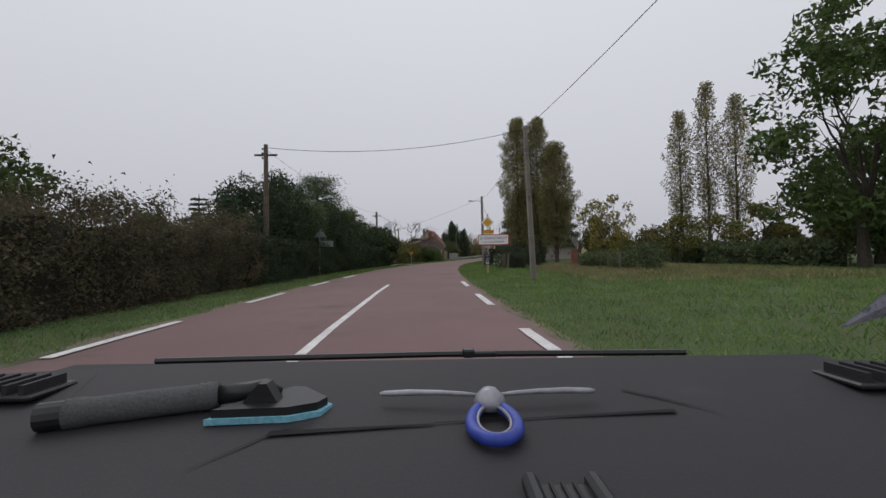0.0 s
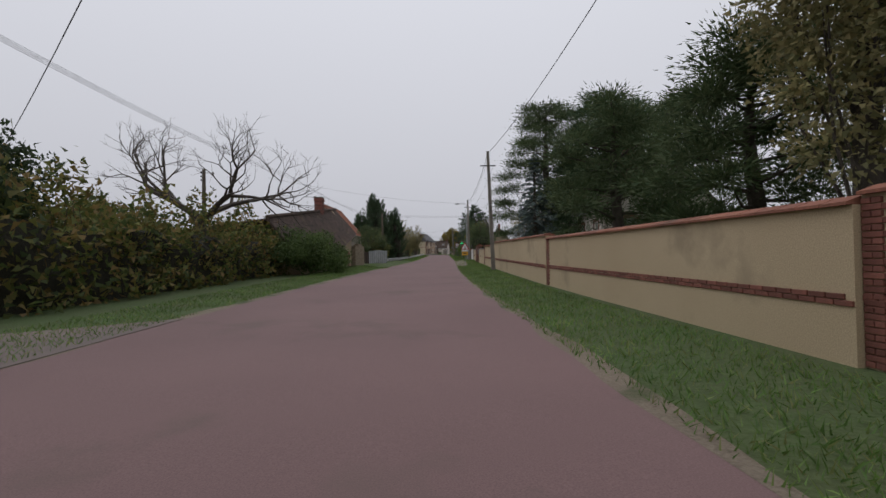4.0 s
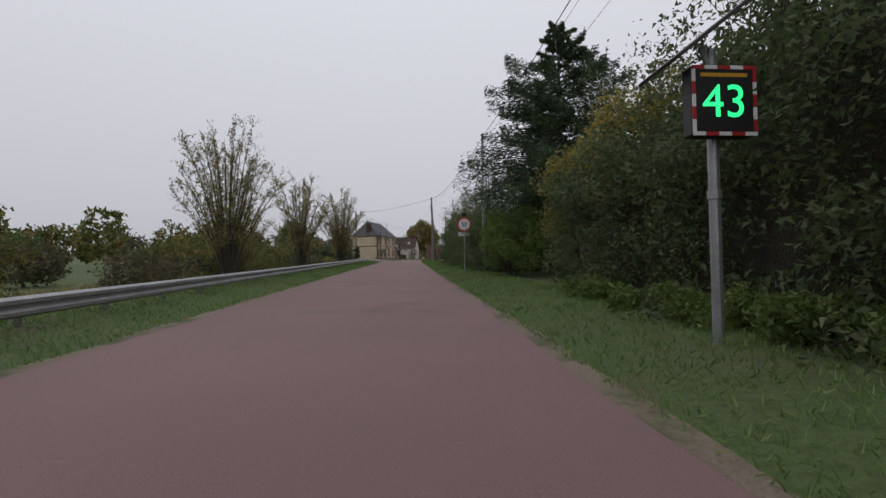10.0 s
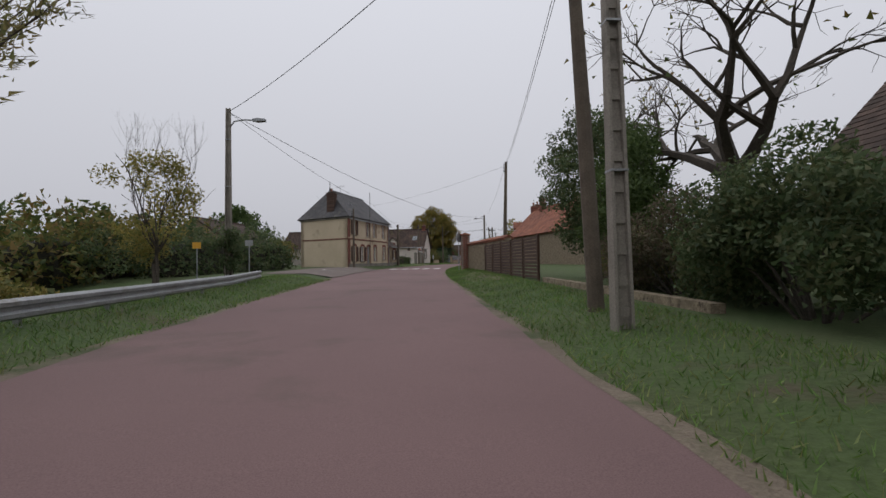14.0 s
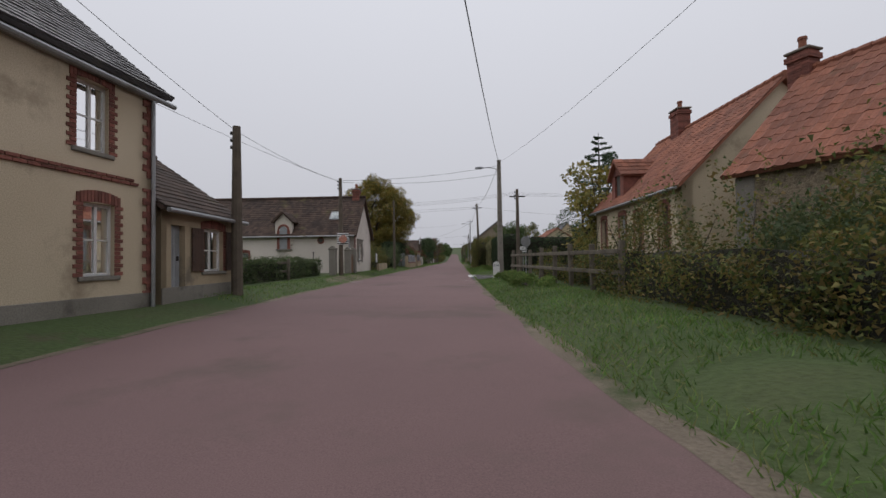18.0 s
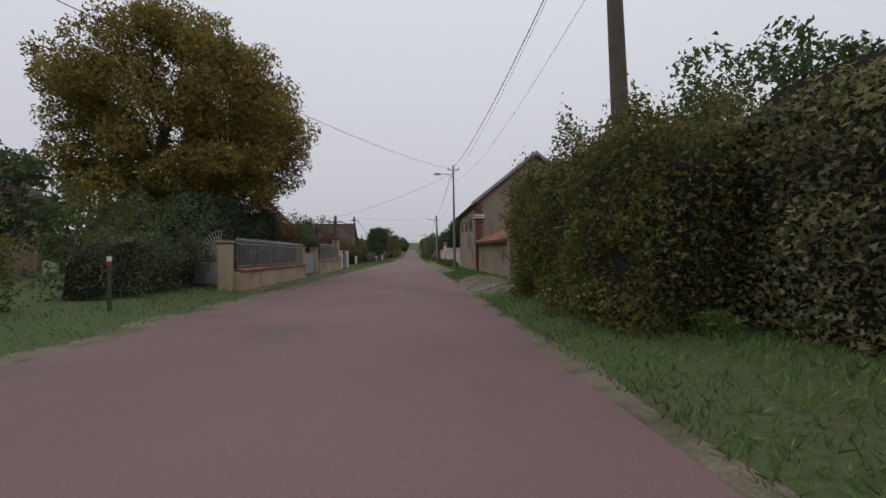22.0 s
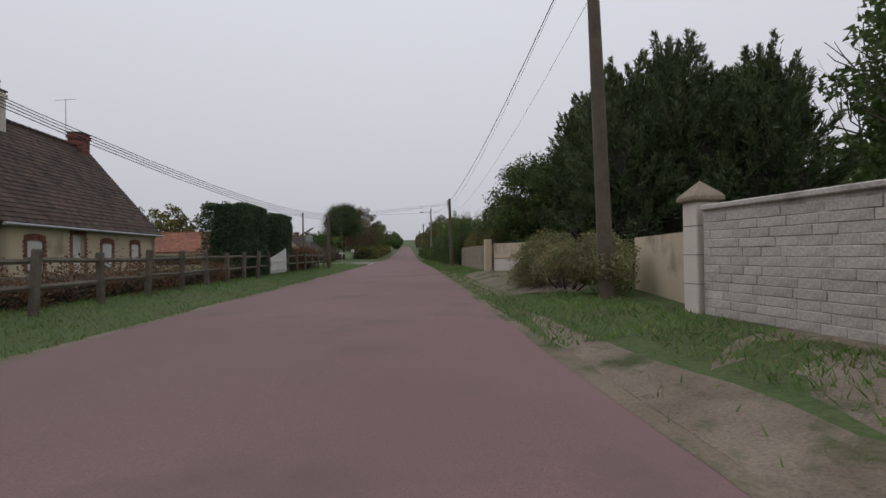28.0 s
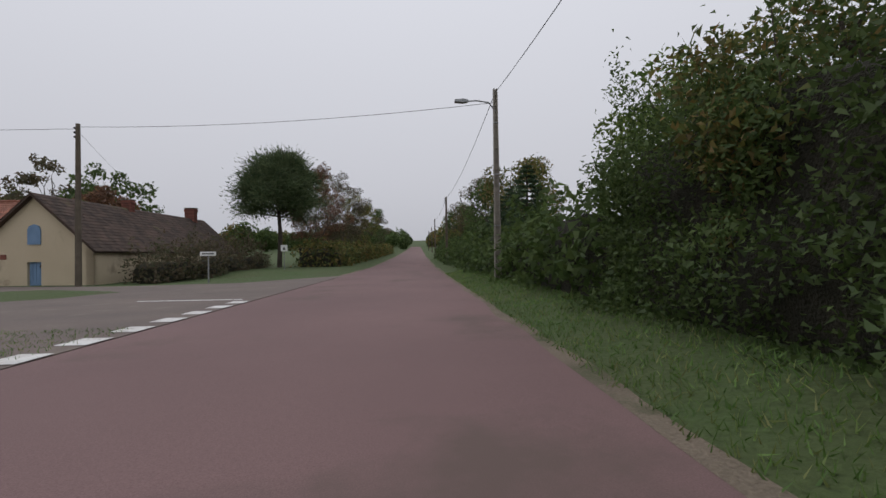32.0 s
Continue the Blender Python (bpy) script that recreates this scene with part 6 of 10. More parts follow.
def piece(me, parent, x, y, z, rz=0.0, name="brick"):
    o = new(name, me)
    o.parent = parent
    o.matrix_local = Matrix.Translation((x, y, z)) @ Matrix.Rotation(rz, 4, "Z")
    return o


def span(name, s0, d0, s1, d1, label, category="wall"):
    """A thing at s0 whose local y runs straight to s1; returns it and the length."""
    a, b = at(s0, d0), at(s1, d1)
    e = new(name)
    v = b - a
    e.matrix_world = Matrix.Translation(a) @ Matrix.Rotation(math.atan2(-v.x, v.y), 4, "Z")
    return tagged(e, label, category), v.xy.length, v.z


def garden_wall(s0, d0, s1, d1, h, material, label, t=0.3, cap=None, slope=True):
    e, L, dz = span("garden_wall", s0, d0, s1, d1, label)
    n = max(1, round(L / 6))
    mb, cp = MB(), MB()
    for i in range(n):
        a, b = L * i / n, L * (i + 1) / n
        za, zb = dz * i / n, dz * (i + 1) / n
        mb.add([(x, y, z) for z, in ((0,),) for x in (0, t) for y in (a, b)] and
               [(0, a, za - 0.4), (t, a, za - 0.4), (t, b, zb - 0.4), (0, b, zb - 0.4), (0, a, za + h), (t, a, za + h), (t, b, zb + h), (0, b, zb + h)],
               [(3, 2, 1, 0), (4, 5, 6, 7), (0, 1, 5, 4), (1, 2, 6, 5), (2, 3, 7, 6), (3, 0, 4, 7)])
    part("masonry", mb, material, e)
    if cap:
        k = max(2, round(L / 0.33))
        for i in range(k):
            a, b = L * i / k, L * (i + 1) / k - 0.008
            z = dz * i / k + h
            cp.add([(-0.07, a, z), (t + 0.07, a, z), (t + 0.07, b, z), (-0.07, b, z), (-0.07, a, z + 0.035), (t + 0.07, a, z + 0.035), (t + 0.07, b, z + 0.035), (-0.07, b, z + 0.035), (t / 2, a, z + 0.11), (t / 2, b, z + 0.11)],
                   [(3, 2, 1, 0), (0, 1, 5, 8, 4), (3, 7, 9, 6, 2), (1, 2, 6, 5), (3, 0, 4, 7), (4, 8, 9, 7), (8, 5, 6, 9)])
        part("coping", cp, cap, e)
    return e, L, dz


# long ochre wall with brick bands and pilasters
count = 0
for s0, s1, h, d in ((57.4, 61.7, 1.8, 4.65), (61.7, 73.8, 1.7, 4.5), (73.8, 90.0, 1.83, 4.4), (90.0, 97.2, 1.64, 4.3)):
    e, L, dz = garden_wall(s0, d, s1, d - 0.05, h, OCHRE, "ochre rendered garden wall with brick bands and tile coping", 0.3, TILE_RED)
    n = int(L / 0.235)
    for row in range(2):
        for i in range(n):
            piece(BRICK_ME, e, 0.012, 0.12 + i * 0.235 + 0.1 * row, 0.66 + row * 0.07 + dz * i / n, math.pi / 2)
            count += 1
    for i in range(int(h / 0.07)):
        o = 0.11 if i % 2 else 0.05
        piece(BRICK_ME if i % 2 else HALF_ME, e, 0.006, L - 0.12 if i % 2 else L - 0.06, 0.05 + i * 0.07 + dz, math.pi / 2)
        piece(HALF_ME, e, 0.006, L - 0.28 if i % 2 else L - 0.17, 0.05 + i * 0.07 + dz, math.pi / 2)
# plain ochre walls with small brick crosses, brick gate pillars
e1, L1, _ = garden_wall(97.4, 4.2, 103.8, 4.15, 1.4, OCHRE, "ochre rendered wall with a mossy coping", 0.3, CEMENT)
e2, L2, _ = garden_wall(107.6, 4.2, 116.3, 4.2, 1.35, OCHRE, "ochre wall with small brick crosses and flat coping", 0.3, CEMENT)


def cross(e, y, z):
    for dy, dz in ((-0.12, 0), (0.12, 0), (0, 0.07), (0, -0.07), (0, 0)):
        piece(BRICK_ME if dy == 0 else HALF_ME, e, 0.005, y + dy, z + dz, math.pi / 2)


for e, y in ((e1, 3.95), (e2, 3.05), (e2, 6.0)):
    cross(e, y, 0.79)


def brick_pillar(s, d, h, w=0.5, label="square brick gate pillar with a tile cap", pieces=True):
    e = thing("gate_pillar", s, d, label, "pillar")
    part("core", MB().box(-w / 2 + 0.03, w / 2 - 0.03, -w / 2 + 0.03, w / 2 - 0.03, -0.3, h), MORTAR, e)
    if pieces:
        for i in range(int(h / 0.075)):
            z = 0.04 + i * 0.075
            for k in range(4):
                a = k * math.pi / 2
                o = 0.115 if (i + k) % 2 else -0.115
                for q in (o, o - math.copysign(0.19, o)):
                    me = BRICK_ME if q == o else HALF_ME
                    x, y = q, -w / 2 + 0.03
                    piece(me, e, x * math.cos(a) - y * math.sin(a), x * math.sin(a) + y * math.cos(a), z, a)
    part("cap", MB().box(-w / 2 - 0.06, w / 2 + 0.06, -w / 2 - 0.06, w / 2 + 0.06, h, h + 0.07, 0.02).prism([(-w / 2 - 0.02, h + 0.07), (w / 2 + 0.02, h + 0.07), (0, h + 0.2)], -w / 2, w / 2, "y"), TILE_RED, e)
    return e


def sheet_gate(s0, d0, s1, d1, h, material, label, boards=8, name="gate", leaf=2):
    e, L, dz = span(name, s0, d0, s1, d1, label, "gate")
    for k in range(leaf):
        a, b = L * k / leaf + 0.015, L * (k + 1) / leaf - 0.015
        lf = part("leaf", MB().box(0.0, 0.04, a, b, 0.08, h, 0.008), material, e)
        bd = MB()
        for i in range(boards):
            bd.box(-0.012, 0.0, a + (b - a) * i / boards + 0.01, a + (b - a) * (i + 1) / boards - 0.01, 0.1, h - 0.02, 0.004)
        part("panel", bd, material, lf)
        part("handle", MB().box(-0.06, -0.02, (b if k == 0 else a) - 0.06, (b if k == 0 else a) + 0.02, 1.0, 1.12, 0.01), DARK_METAL, lf)
    return e


brick_pillar(57.1, 4.8, 1.9, 0.46, "brick pier at the end of the garden wall")
brick_pillar(104.15, 4.25, 1.7)
brick_pillar(107.3, 4.25, 1.68)
sheet_gate(104.45, 4.3, 107.0, 4.3, 1.6, RUST, "closed brown sheet-metal double gate")
lb = thing("letter_box", 103.6, 4.12, "small grey letter box on the wall", "letter box")
part("body", MB().box(-0.1, 0.0, -0.13, 0.13, 0.92, 1.37, 0.02), GREY_PAINT, lb)
part("flap", MB().box(-0.115, -0.1, -0.1, 0.1, 1.25, 1.31, 0.005), STEEL, lb)
pp = thing("gate_post", 119.9, 4.0, "cement gate post with an orange top block", "pillar")
part("shaft", MB().box(-0.15, 0.15, -0.15, 0.15, -0.3, 1.3, 0.02), CEMENT, pp)
part("cap", MB().box(-0.17, 0.17, -0.17, 0.17, 1.3, 1.5, 0.02), TILE_RED, pp)
sheet_gate(116.9, 4.15, 119.6, 4.05, 1.42, WHITE_PAINT, "closed white sheet-metal gate with an arched top")
sheet_gate(120.3, 4.05, 122.6, 3.95, 1.5, DARK_METAL, "closed dark green metal gate", 10)

# wrought gate further on
wg, L, _ = span("iron_gate", 124.4, 4.3, 128.0, 4.6, "arched wrought-iron double gate with scrolls", "gate")
for k in range(2):
    a, b = L * k / 2 + 0.02, L * (k + 1) / 2 - 0.02
    fr = MB().box(-0.02, 0.02, a, a + 0.05, 0.05, 1.75).box(-0.02, 0.02, b - 0.05, b, 0.05, 1.75)
    top = [(0, a + (b - a) * i / 8, 1.7 + 0.42 * (math.sin(math.pi / 2 * (i / 8 if k == 0 else 1 - i / 8)))) for i in range(9)]
    fr.tube(top, 0.025, 6)
    lf = part("leaf", fr, DARK_METAL, wg)
    part("lower_panel", MB().box(-0.01, 0.01, a + 0.05, b - 0.05, 0.1, 0.75), DARK_METAL, lf)
    for i in range(8):
        y = a + 0.12 + (b - a - 0.24) * i / 7
        part("bar", MB().tube([(0, y, 0.75), (0, y, 1.72 + 0.38 * math.sin(math.pi / 2 * ((y - a) / (b - a) if k == 0 else 1 - (y - a) / (b - a))))], 0.01, 5), DARK_METAL, lf)
    for i in range(4):
        y = a + 0.25 + (b - a - 0.5) * i / 3
        part("scroll", MB().tube([(0, y + (0.11 - 0.012 * q) * math.cos(q * 0.7), 0.98 + (0.11 - 0.012 * q) * math.sin(q * 0.7)) for q in range(10)], 0.008, 4), DARK_METAL, lf)
part("post", MB().box(-0.05, 0.05, L / 2 - 0.03, L / 2 + 0.03, 0, 2.15, 0.01), DARK_METAL, wg)

# guard rail along the meadow
gr = thing("guard_rail", 114, -5.9, "galvanised steel crash barrier on short posts", "guard rail")
inv = gr.matrix_world.inverted()
prof = [(0.0, 0.40), (0.05, 0.44), (0.05, 0.50), (0.0, 0.54), (0.0, 0.58), (0.05, 0.62), (0.05, 0.68), (0.0, 0.72), (-0.02, 0.72), (-0.02, 0.40)]
ss = np.arange(108, 200.1, 4.0)
for a, b in zip(ss[:-1], ss[1:]):
    da, db = (-5.9 - 0.9 * max(0, (118 - q) / 12) - 1.0 * max(0, (q - 194) / 8) ** 2 for q in (a, b))
    v = [inv @ at(a, da + x, z - 0.29) for x, z in prof] + [inv @ at(b + 0.12, db + x + 0.008, z - 0.29) for x, z in prof]
    n = len(prof)
    part("rail_section", MB().add(v, [(i, (i + 1) % n, n + (i + 1) % n, n + i) for i in range(n)] + [tuple(range(n)), tuple(range(n, 2 * n))[::-1]]), STEEL, gr)
    for q in (a, (a + b) / 2):
        p = inv @ at(q, (da + db) / 2 - 0.08, 0)
        part("post", MB().box(p.x - 0.05, p.x + 0.05, p.y - 0.03, p.y + 0.03, p.z - 0.5, p.z + 0.38, 0.005), STEEL, gr)

# corrugated sheets and rail beside the bare gable
cs, L, _ = span("sheet_fence", 107.2, -9.2, 106.6, -5.75, "fence of rusty and grey corrugated sheets", "fence")
for k, (m, h) in enumerate(((RUST, 1.4), (RUST, 1.3), (GREY_PAINT, 1.4), (STEEL, 1.45), (STEEL, 1.4))):
    a, b = L * k / 5, L * (k + 1) / 5
    v = [(0.025 * math.cos(i * math.pi / 2), a + (b - a) * i / 12, z) for z in (0.0, h) for i in range(13)]
    v += [(x + 0.012, y, z) for x, y, z in v]
    f = [(i, i + 1, 14 + i, 13 + i) for i in range(12)] + [(26 + i + 1, 26 + i, 39 + i, 40 + i) for i in range(12)] + [(13 + i, 14 + i, 40 + i, 39 + i) for i in range(12)]
    part("sheet", MB().add(v, f), m, cs)

# brick pier and rubble wall at the bend
bp = brick_pillar(212.4, 3.2, 2.35, 0.62, "tall brick pier with a cement cap at the end of a rubble wall")
rw, L, dz = span("rubble_wall", 200.5, 4.9, 212.1, 3.4, "old rubble stone wall with an orange tile coping", "wall")
part("masonry", MB().wall((0.35, 3.0), (0.35, L), -0.5, 1.85, 0.35), RUBBLE, rw)
part("coping", MB().roof((-0.1, L, 1.85), (-0.1, 3.0, 1.85), (0.2, 3.0, 2.0), (0.2, L, 2.0), 0.3, 0.2, True).roof((0.5, 3.0, 1.85), (0.5, L, 1.85), (0.2, L, 2.0), (0.2, 3.0, 2.0), 0.3, 0.2, True), TILE_RED, rw)
nr_ = np.random.default_rng(5)
stones = MB()
for i in range(700):
    y, z, r_ = nr_.uniform(3.1, L - 0.1), nr_.uniform(0, 1.8), nr_.uniform(0.03, 0.08)
    stones.box(-0.02, 0.03, y - r_, y + r_, z - r_ * 0.7, z + r_ * 0.7, 0.015)
part("stones", stones, RUBBLE, rw)
# dark slatted fence and low wall before it
sf, L, _ = span("slatted_fence", 196.5, 4.4, 206.0, 3.9, "dark brown horizontal slatted fence", "fence")
for i in range(6):
    y = L * i / 5
    part("post", MB().box(-0.05, 0.05, y - 0.05, y + 0.05, -0.3, 1.65, 0.01), BROWN_WOOD, sf)
for i in range(12):
    part("slat", MB().box(-0.02, 0.02, -0.05, L + 0.05, 0.1 + i * 0.128, 0.1 + i * 0.128 + 0.1, 0.006), BROWN_WOOD, sf)
lw, L, _ = garden_wall(187.5, 4.6, 196.0, 4.4, 0.16, RUBBLE, "low mossy rubble wall", 0.25)


# post-and-rail fences
def rail_fence(s0, d0, s1, d1, n, label, h=1.05, material=OAK, rails=2, name="rail_fence", rnd=False):
    e, L, dz = span(name, s0, d0, s1, d1, label, "fence")
    rng = random.Random(int(s0))
    for i in range(n + 1):
        y = L * i / n
        z = dz * i / n
        m = Matrix.Translation((0, y, z)) @ Euler((rng.gauss(0, 0.03), rng.gauss(0, 0.03), 0)).to_matrix().to_4x4()
        part("post", MB().box(-0.07, 0.07, -0.06, 0.06, -0.3, h + rng.uniform(0.0, 0.12), 0.02, m=m), material, e)
        if i < n:
            for k in range(rails):
                zz = h * (0.86 - 0.42 * k)
                y1 = L * (i + 1) / n
                part("rail", MB().tube([(-0.06, y - 0.08, z + zz + rng.gauss(0, 0.02)), (-0.06, y1 + 0.08, z + dz / n + zz + rng.gauss(0, 0.02))], 0.055, 6) if rnd else
                     MB().box(-0.09, -0.05, y - 0.05, y1 + 0.05, zz - 0.06 + z, zz + 0.06 + z, 0.012), material, e)
    return e


rail_fence(234.6, 4.6, 246.9, 3.6, 7, "weathered cement and wood post-and-rail fence overgrown with ivy", 1.25)
rail_fence(241.0, -10.6, 245.7, -7.6, 3, "weathered post-and-rail fence on the verge", 1.0)
rail_fence(333.5, -6.6, 343.0, -6.6, 6, "grey wooden post-and-rail fence before a garden", 1.1, rnd=True)
rail_fence(345.2, -6.6, 363.5, -7.2, 10, "grey wooden post-and-rail fence before a garden", 1.1, rnd=True)
rail_fence(366.6, -7.1, 375.6, -6.8, 5, "grey wooden post-and-rail fence before a hedge", 1.1, rnd=True)


def picket_gate(s0, d0, s1, d1, h, label, n=9, rise=0.0, material=WHITE_PAINT):
    e, L, _ = span("picket_gate", s0, d0, s1, d1, label, "gate")
    for i in range(n):
        y = L * (i + 0.5) / n
        hh = h + rise * i / n
        part("picket", MB().box(-0.012, 0.012, y - L / n * 0.38, y + L / n * 0.38, 0.06, hh, 0.004), material, e)
    part("rail", MB().box(0.014, 0.04, 0, L, h * 0.25, h * 0.25 + 0.08, 0.005), material, e)
    part("rail", MB().box(0.014, 0.04, 0, L, h * 0.75, h * 0.75 + 0.08, 0.005), material, e)
    return e


picket_gate(343.2, -6.5, 344.9, -6.5, 1.0, "closed white wooden picket gate")
picket_gate(363.7, -7.2, 366.3, -7.1, 0.85, "white boarded gate with a rising top", 14, 0.55)
picket_gate(324.2, -7.2, 326.0, -7.2, 1.0, "small white picket gate between hedges", 8)

# farm gate and pillars
for s, d in ((254.4, -6.75), (256.0, -6.75), (251.2, -6.9)):
    e = thing("gate_pillar", s, d, "grey cement gate pillar with a stepped cap", "pillar")
    part("shaft", MB().box(-0.2, 0.2, -0.2, 0.2, -0.3, 1.6, 0.02), CEMENT, e)
    part("cap", MB().box(-0.25, 0.25, -0.25, 0.25, 1.6, 1.7, 0.03).prism([(-0.2, 1.7), (0.2, 1.7), (0, 1.85)], -0.2, 0.2, "y"), CEMENT, e)
sheet_gate(254.65, -6.75, 255.75, -6.75, 1.35, mat("tan boards", (0.17, 0.085, 0.04), None, 0.7), "closed brown boarded garden gate", 8, leaf=1)
garden_wall(239.5, -9.5, 251.0, -8.8, 0.8, CEMENT, "low rough cement wall before the farmhouse", 0.3)
# notice board and meter box by the gable
nb = thing("notice_board", 263.9, -6.5, "small glazed notice board on two legs", "notice board")
part("leg", MB().tube([(0, -0.25, 0), (0, -0.25, 1.5)], 0.02, 6), DARK_METAL, nb)
part("leg", MB().tube([(0, 0.25, 0), (0, 0.25, 1.5)], 0.02, 6), DARK_METAL, nb)
part("case", MB().box(-0.04, 0.04, -0.32, 0.32, 0.75, 1.55, 0.015), STEEL, nb)
part("sheet", MB().box(0.041, 0.045, -0.26, 0.26, 0.82, 1.48).box(-0.045, -0.041, -0.26, 0.26, 0.82, 1.48), SIGN_WHITE, nb)

# garden wall with iron railings on the left
garden_wall(264.5, -6.6, 271.5, -7.0, 0.62, OLDWALL, "low stained rendered wall before a garden", 0.25)


def railing(s0, d0, s1, d1, h, label, base, step=0.16, spikes=True):
    e, L, dz = span("railing", s0, d0, s1, d1, label, "railing")
    for i in range(int(L / step) + 1):
        y = i * step
        mb = MB().box(-0.009, 0.009, y - 0.009, y + 0.009, base + dz * y / L, base + dz * y / L + h)
        if spikes:
            mb.add([(-0.02, y - 0.02, base + dz * y / L + h), (0.02, y - 0.02, base + dz * y / L + h), (0.02, y + 0.02, base + dz * y / L + h), (-0.02, y + 0.02, base + dz * y / L + h), (0, y, base + dz * y / L + h + 0.1)], [(0, 1, 4), (1, 2, 4), (2, 3, 4), (3, 0, 4)])
        part("bar", mb, STEEL, e)
    for z in (0.12, h - 0.12):
        part("rail", MB().box(-0.012, 0.012, 0, L, base + z - 0.015, base + z + 0.015), STEEL, e)
    return e


garden_wall(284.8, -6.1, 294.0, -6.15, 0.6, OLDWALL, "low ochre garden wall with a brick coping", 0.3, BRICKJ)
railing(284.9, -5.95, 293.9, -6.0, 1.0, "grey iron railings with spear tips on the wall", 0.7)
garden_wall(297.7, -6.2, 306.0, -6.3, 0.75, OLDWALL, "low ochre garden wall with a brick coping", 0.3, BRICKJ)
railing(298.6, -6.05, 305.6, -6.15, 1.0, "grey iron railings with spear tips on the wall", 0.85)
for s in (294.2, 297.4, 284.6):
    e = thing("gate_pillar", s, -6.2, "square cement gate pillar", "pillar")
    part("shaft", MB().box(-0.19, 0.19, -0.19, 0.19, -0.3, 1.5, 0.02), OLDWALL, e)
    part("cap", MB().box(-0.24, 0.24, -0.24, 0.24, 1.5, 1.6, 0.03), CEMENT, e)
sheet_gate(294.4, -6.2, 297.2, -6.2, 1.25, GREY_PAINT, "grey painted iron gate with barred top", 10)
fg, L, _ = span("fan_gate", 286.6, -9.4, 284.8, -6.35, "low white gate topped by a fan of iron spokes", "gate")
part("panel", MB().box(-0.02, 0.02, 0, L, 0.1, 0.85, 0.01), GREY_PAINT, fg)
for i in range(13):
    a = math.pi * i / 24
    part("spoke", MB().tube([(0, L - 0.1, 0.85), (0, L - 0.1 - 1.2 * math.cos(a), 0.85 + 1.05 * math.sin(a))], 0.014, 5), STEEL, fg)
part("arc", MB().tube([(0, L - 0.1 - 1.2 * math.cos(math.pi * i / 24), 0.85 + 1.05 * math.sin(math.pi * i / 24)) for i in range(13)], 0.016, 5), STEEL, fg)
for s in (308.0, 311.6):
    e = thing("gate_pillar", s, -6.3, "plain pale gate post", "pillar")
    part("shaft", MB().box(-0.15, 0.15, -0.15, 0.15, -0.3, 1.45, 0.02), WHITEWALL, e)
    part("cap", MB().box(-0.19, 0.19, -0.19, 0.19, 1.45, 1.53, 0.02), WHITEWALL, e)
railing(308.2, -6.3, 311.4, -6.3, 1.2, "dark iron entrance gate", 0.1, 0.14, False)
mk = thing("marker_post", 279.0, -6.2, "green marker post with red and white bands", "post")
part("post", MB().tube([(0, 0, 0), (0, 0, 0.9)], 0.04, 8), LEAF_HEDGE, mk)
part("red_band", MB().tube([(0, 0, 0.9), (0, 0, 1.0)], 0.045, 8), SIGN_RED, mk)
part("white_band", MB().tube([(0, 0, 1.0), (0, 0, 1.1)], 0.045, 8), SIGN_WHITE, mk)

# yard wall, stepped pier and brown gate in front of the barn
yw, L, dz = garden_wall(286.5, 3.75, 295.1, 3.6, 1.68, GREYWALL, "stained grey yard wall under a mossy tile coping", 0.35)
part("pale_streak", MB().box(-0.012, 0.0, 1.9, 4.4, 0.55, 0.62).box(-0.012, 0.0, 1.9, 1.96, 0.62, 1.6).box(-0.012, 0.0, 3.1, 3.15, 0.62, 1.6).box(-0.012, 0.0, 4.35, 4.41, 0.62, 1.6).box(-0.012, 0.0, 5.9, 5.94, 0.5, 1.6).box(-0.012, 0.0, 7.0, 7.04, 0.5, 1.6), CEMENT, yw, "pale mortar strip")
part("coping", MB().roof((-0.25, L, 1.66), (-0.25, 0.1, 1.56), (1.5, 0.1, 2.4), (1.5, L, 2.5), 0.28, 0.27, True).roof((3.2, 0.1, 1.6), (3.2, L, 1.6), (1.5, L, 2.5), (1.5, 0.1, 2.4), 0.35, 0.35, True), TILE_MOSS, yw)
part("end_wall", MB().prism([(0.35, -0.2), (3.2, -0.2), (3.2, 1.5), (1.5, 2.32), (0.35, 1.7)], 0.12, 0.3, "y"), BRICKJ, yw)
ps = thing("gate_pier", 286.4, 3.72, "tall grey rendered pier with a mossy stepped cap", "pillar")
part("shaft", MB().box(-0.22, 0.22, -0.22, 0.22, -0.3, 2.0, 0.03), GREYWALL, ps)
part("moulding", MB().box(-0.25, 0.25, -0.25, 0.25, 1.72, 1.8, 0.02).box(-0.26, 0.26, -0.26, 0.26, 2.0, 2.09, 0.03), GREYWALL, ps)
part("cap", MB().add([(-0.25, -0.25, 2.09), (0.25, -0.25, 2.09), (0.25, 0.25, 2.09), (-0.25, 0.25, 2.09), (-0.17, -0.17, 2.42), (0.17, -0.17, 2.42), (0.17, 0.17, 2.42), (-0.17, 0.17, 2.42)], [(4, 5, 6, 7), (0, 1, 5, 4), (1, 2, 6, 5), (2, 3, 7, 6), (3, 0, 4, 7)]), mat("mossy stone", (0.075, 0.068, 0.045), (0.05, 0.05, 0.03), 0.95, 3, 30, 0.8), ps, "dark mossy cap")
sheet_gate(282.4, 4.3, 285.85, 3.8, 1.45, RUST, "closed brown sheet-metal yard gate", 6)
lb = thing("letter_box", 285.45, 3.78, "green metal letter box on the gate", "letter box")
part("body", MB().box(-0.12, 0.0, -0.16, 0.16, 0.95, 1.25, 0.02), mat("box green", (0.03, 0.055, 0.045)), lb)
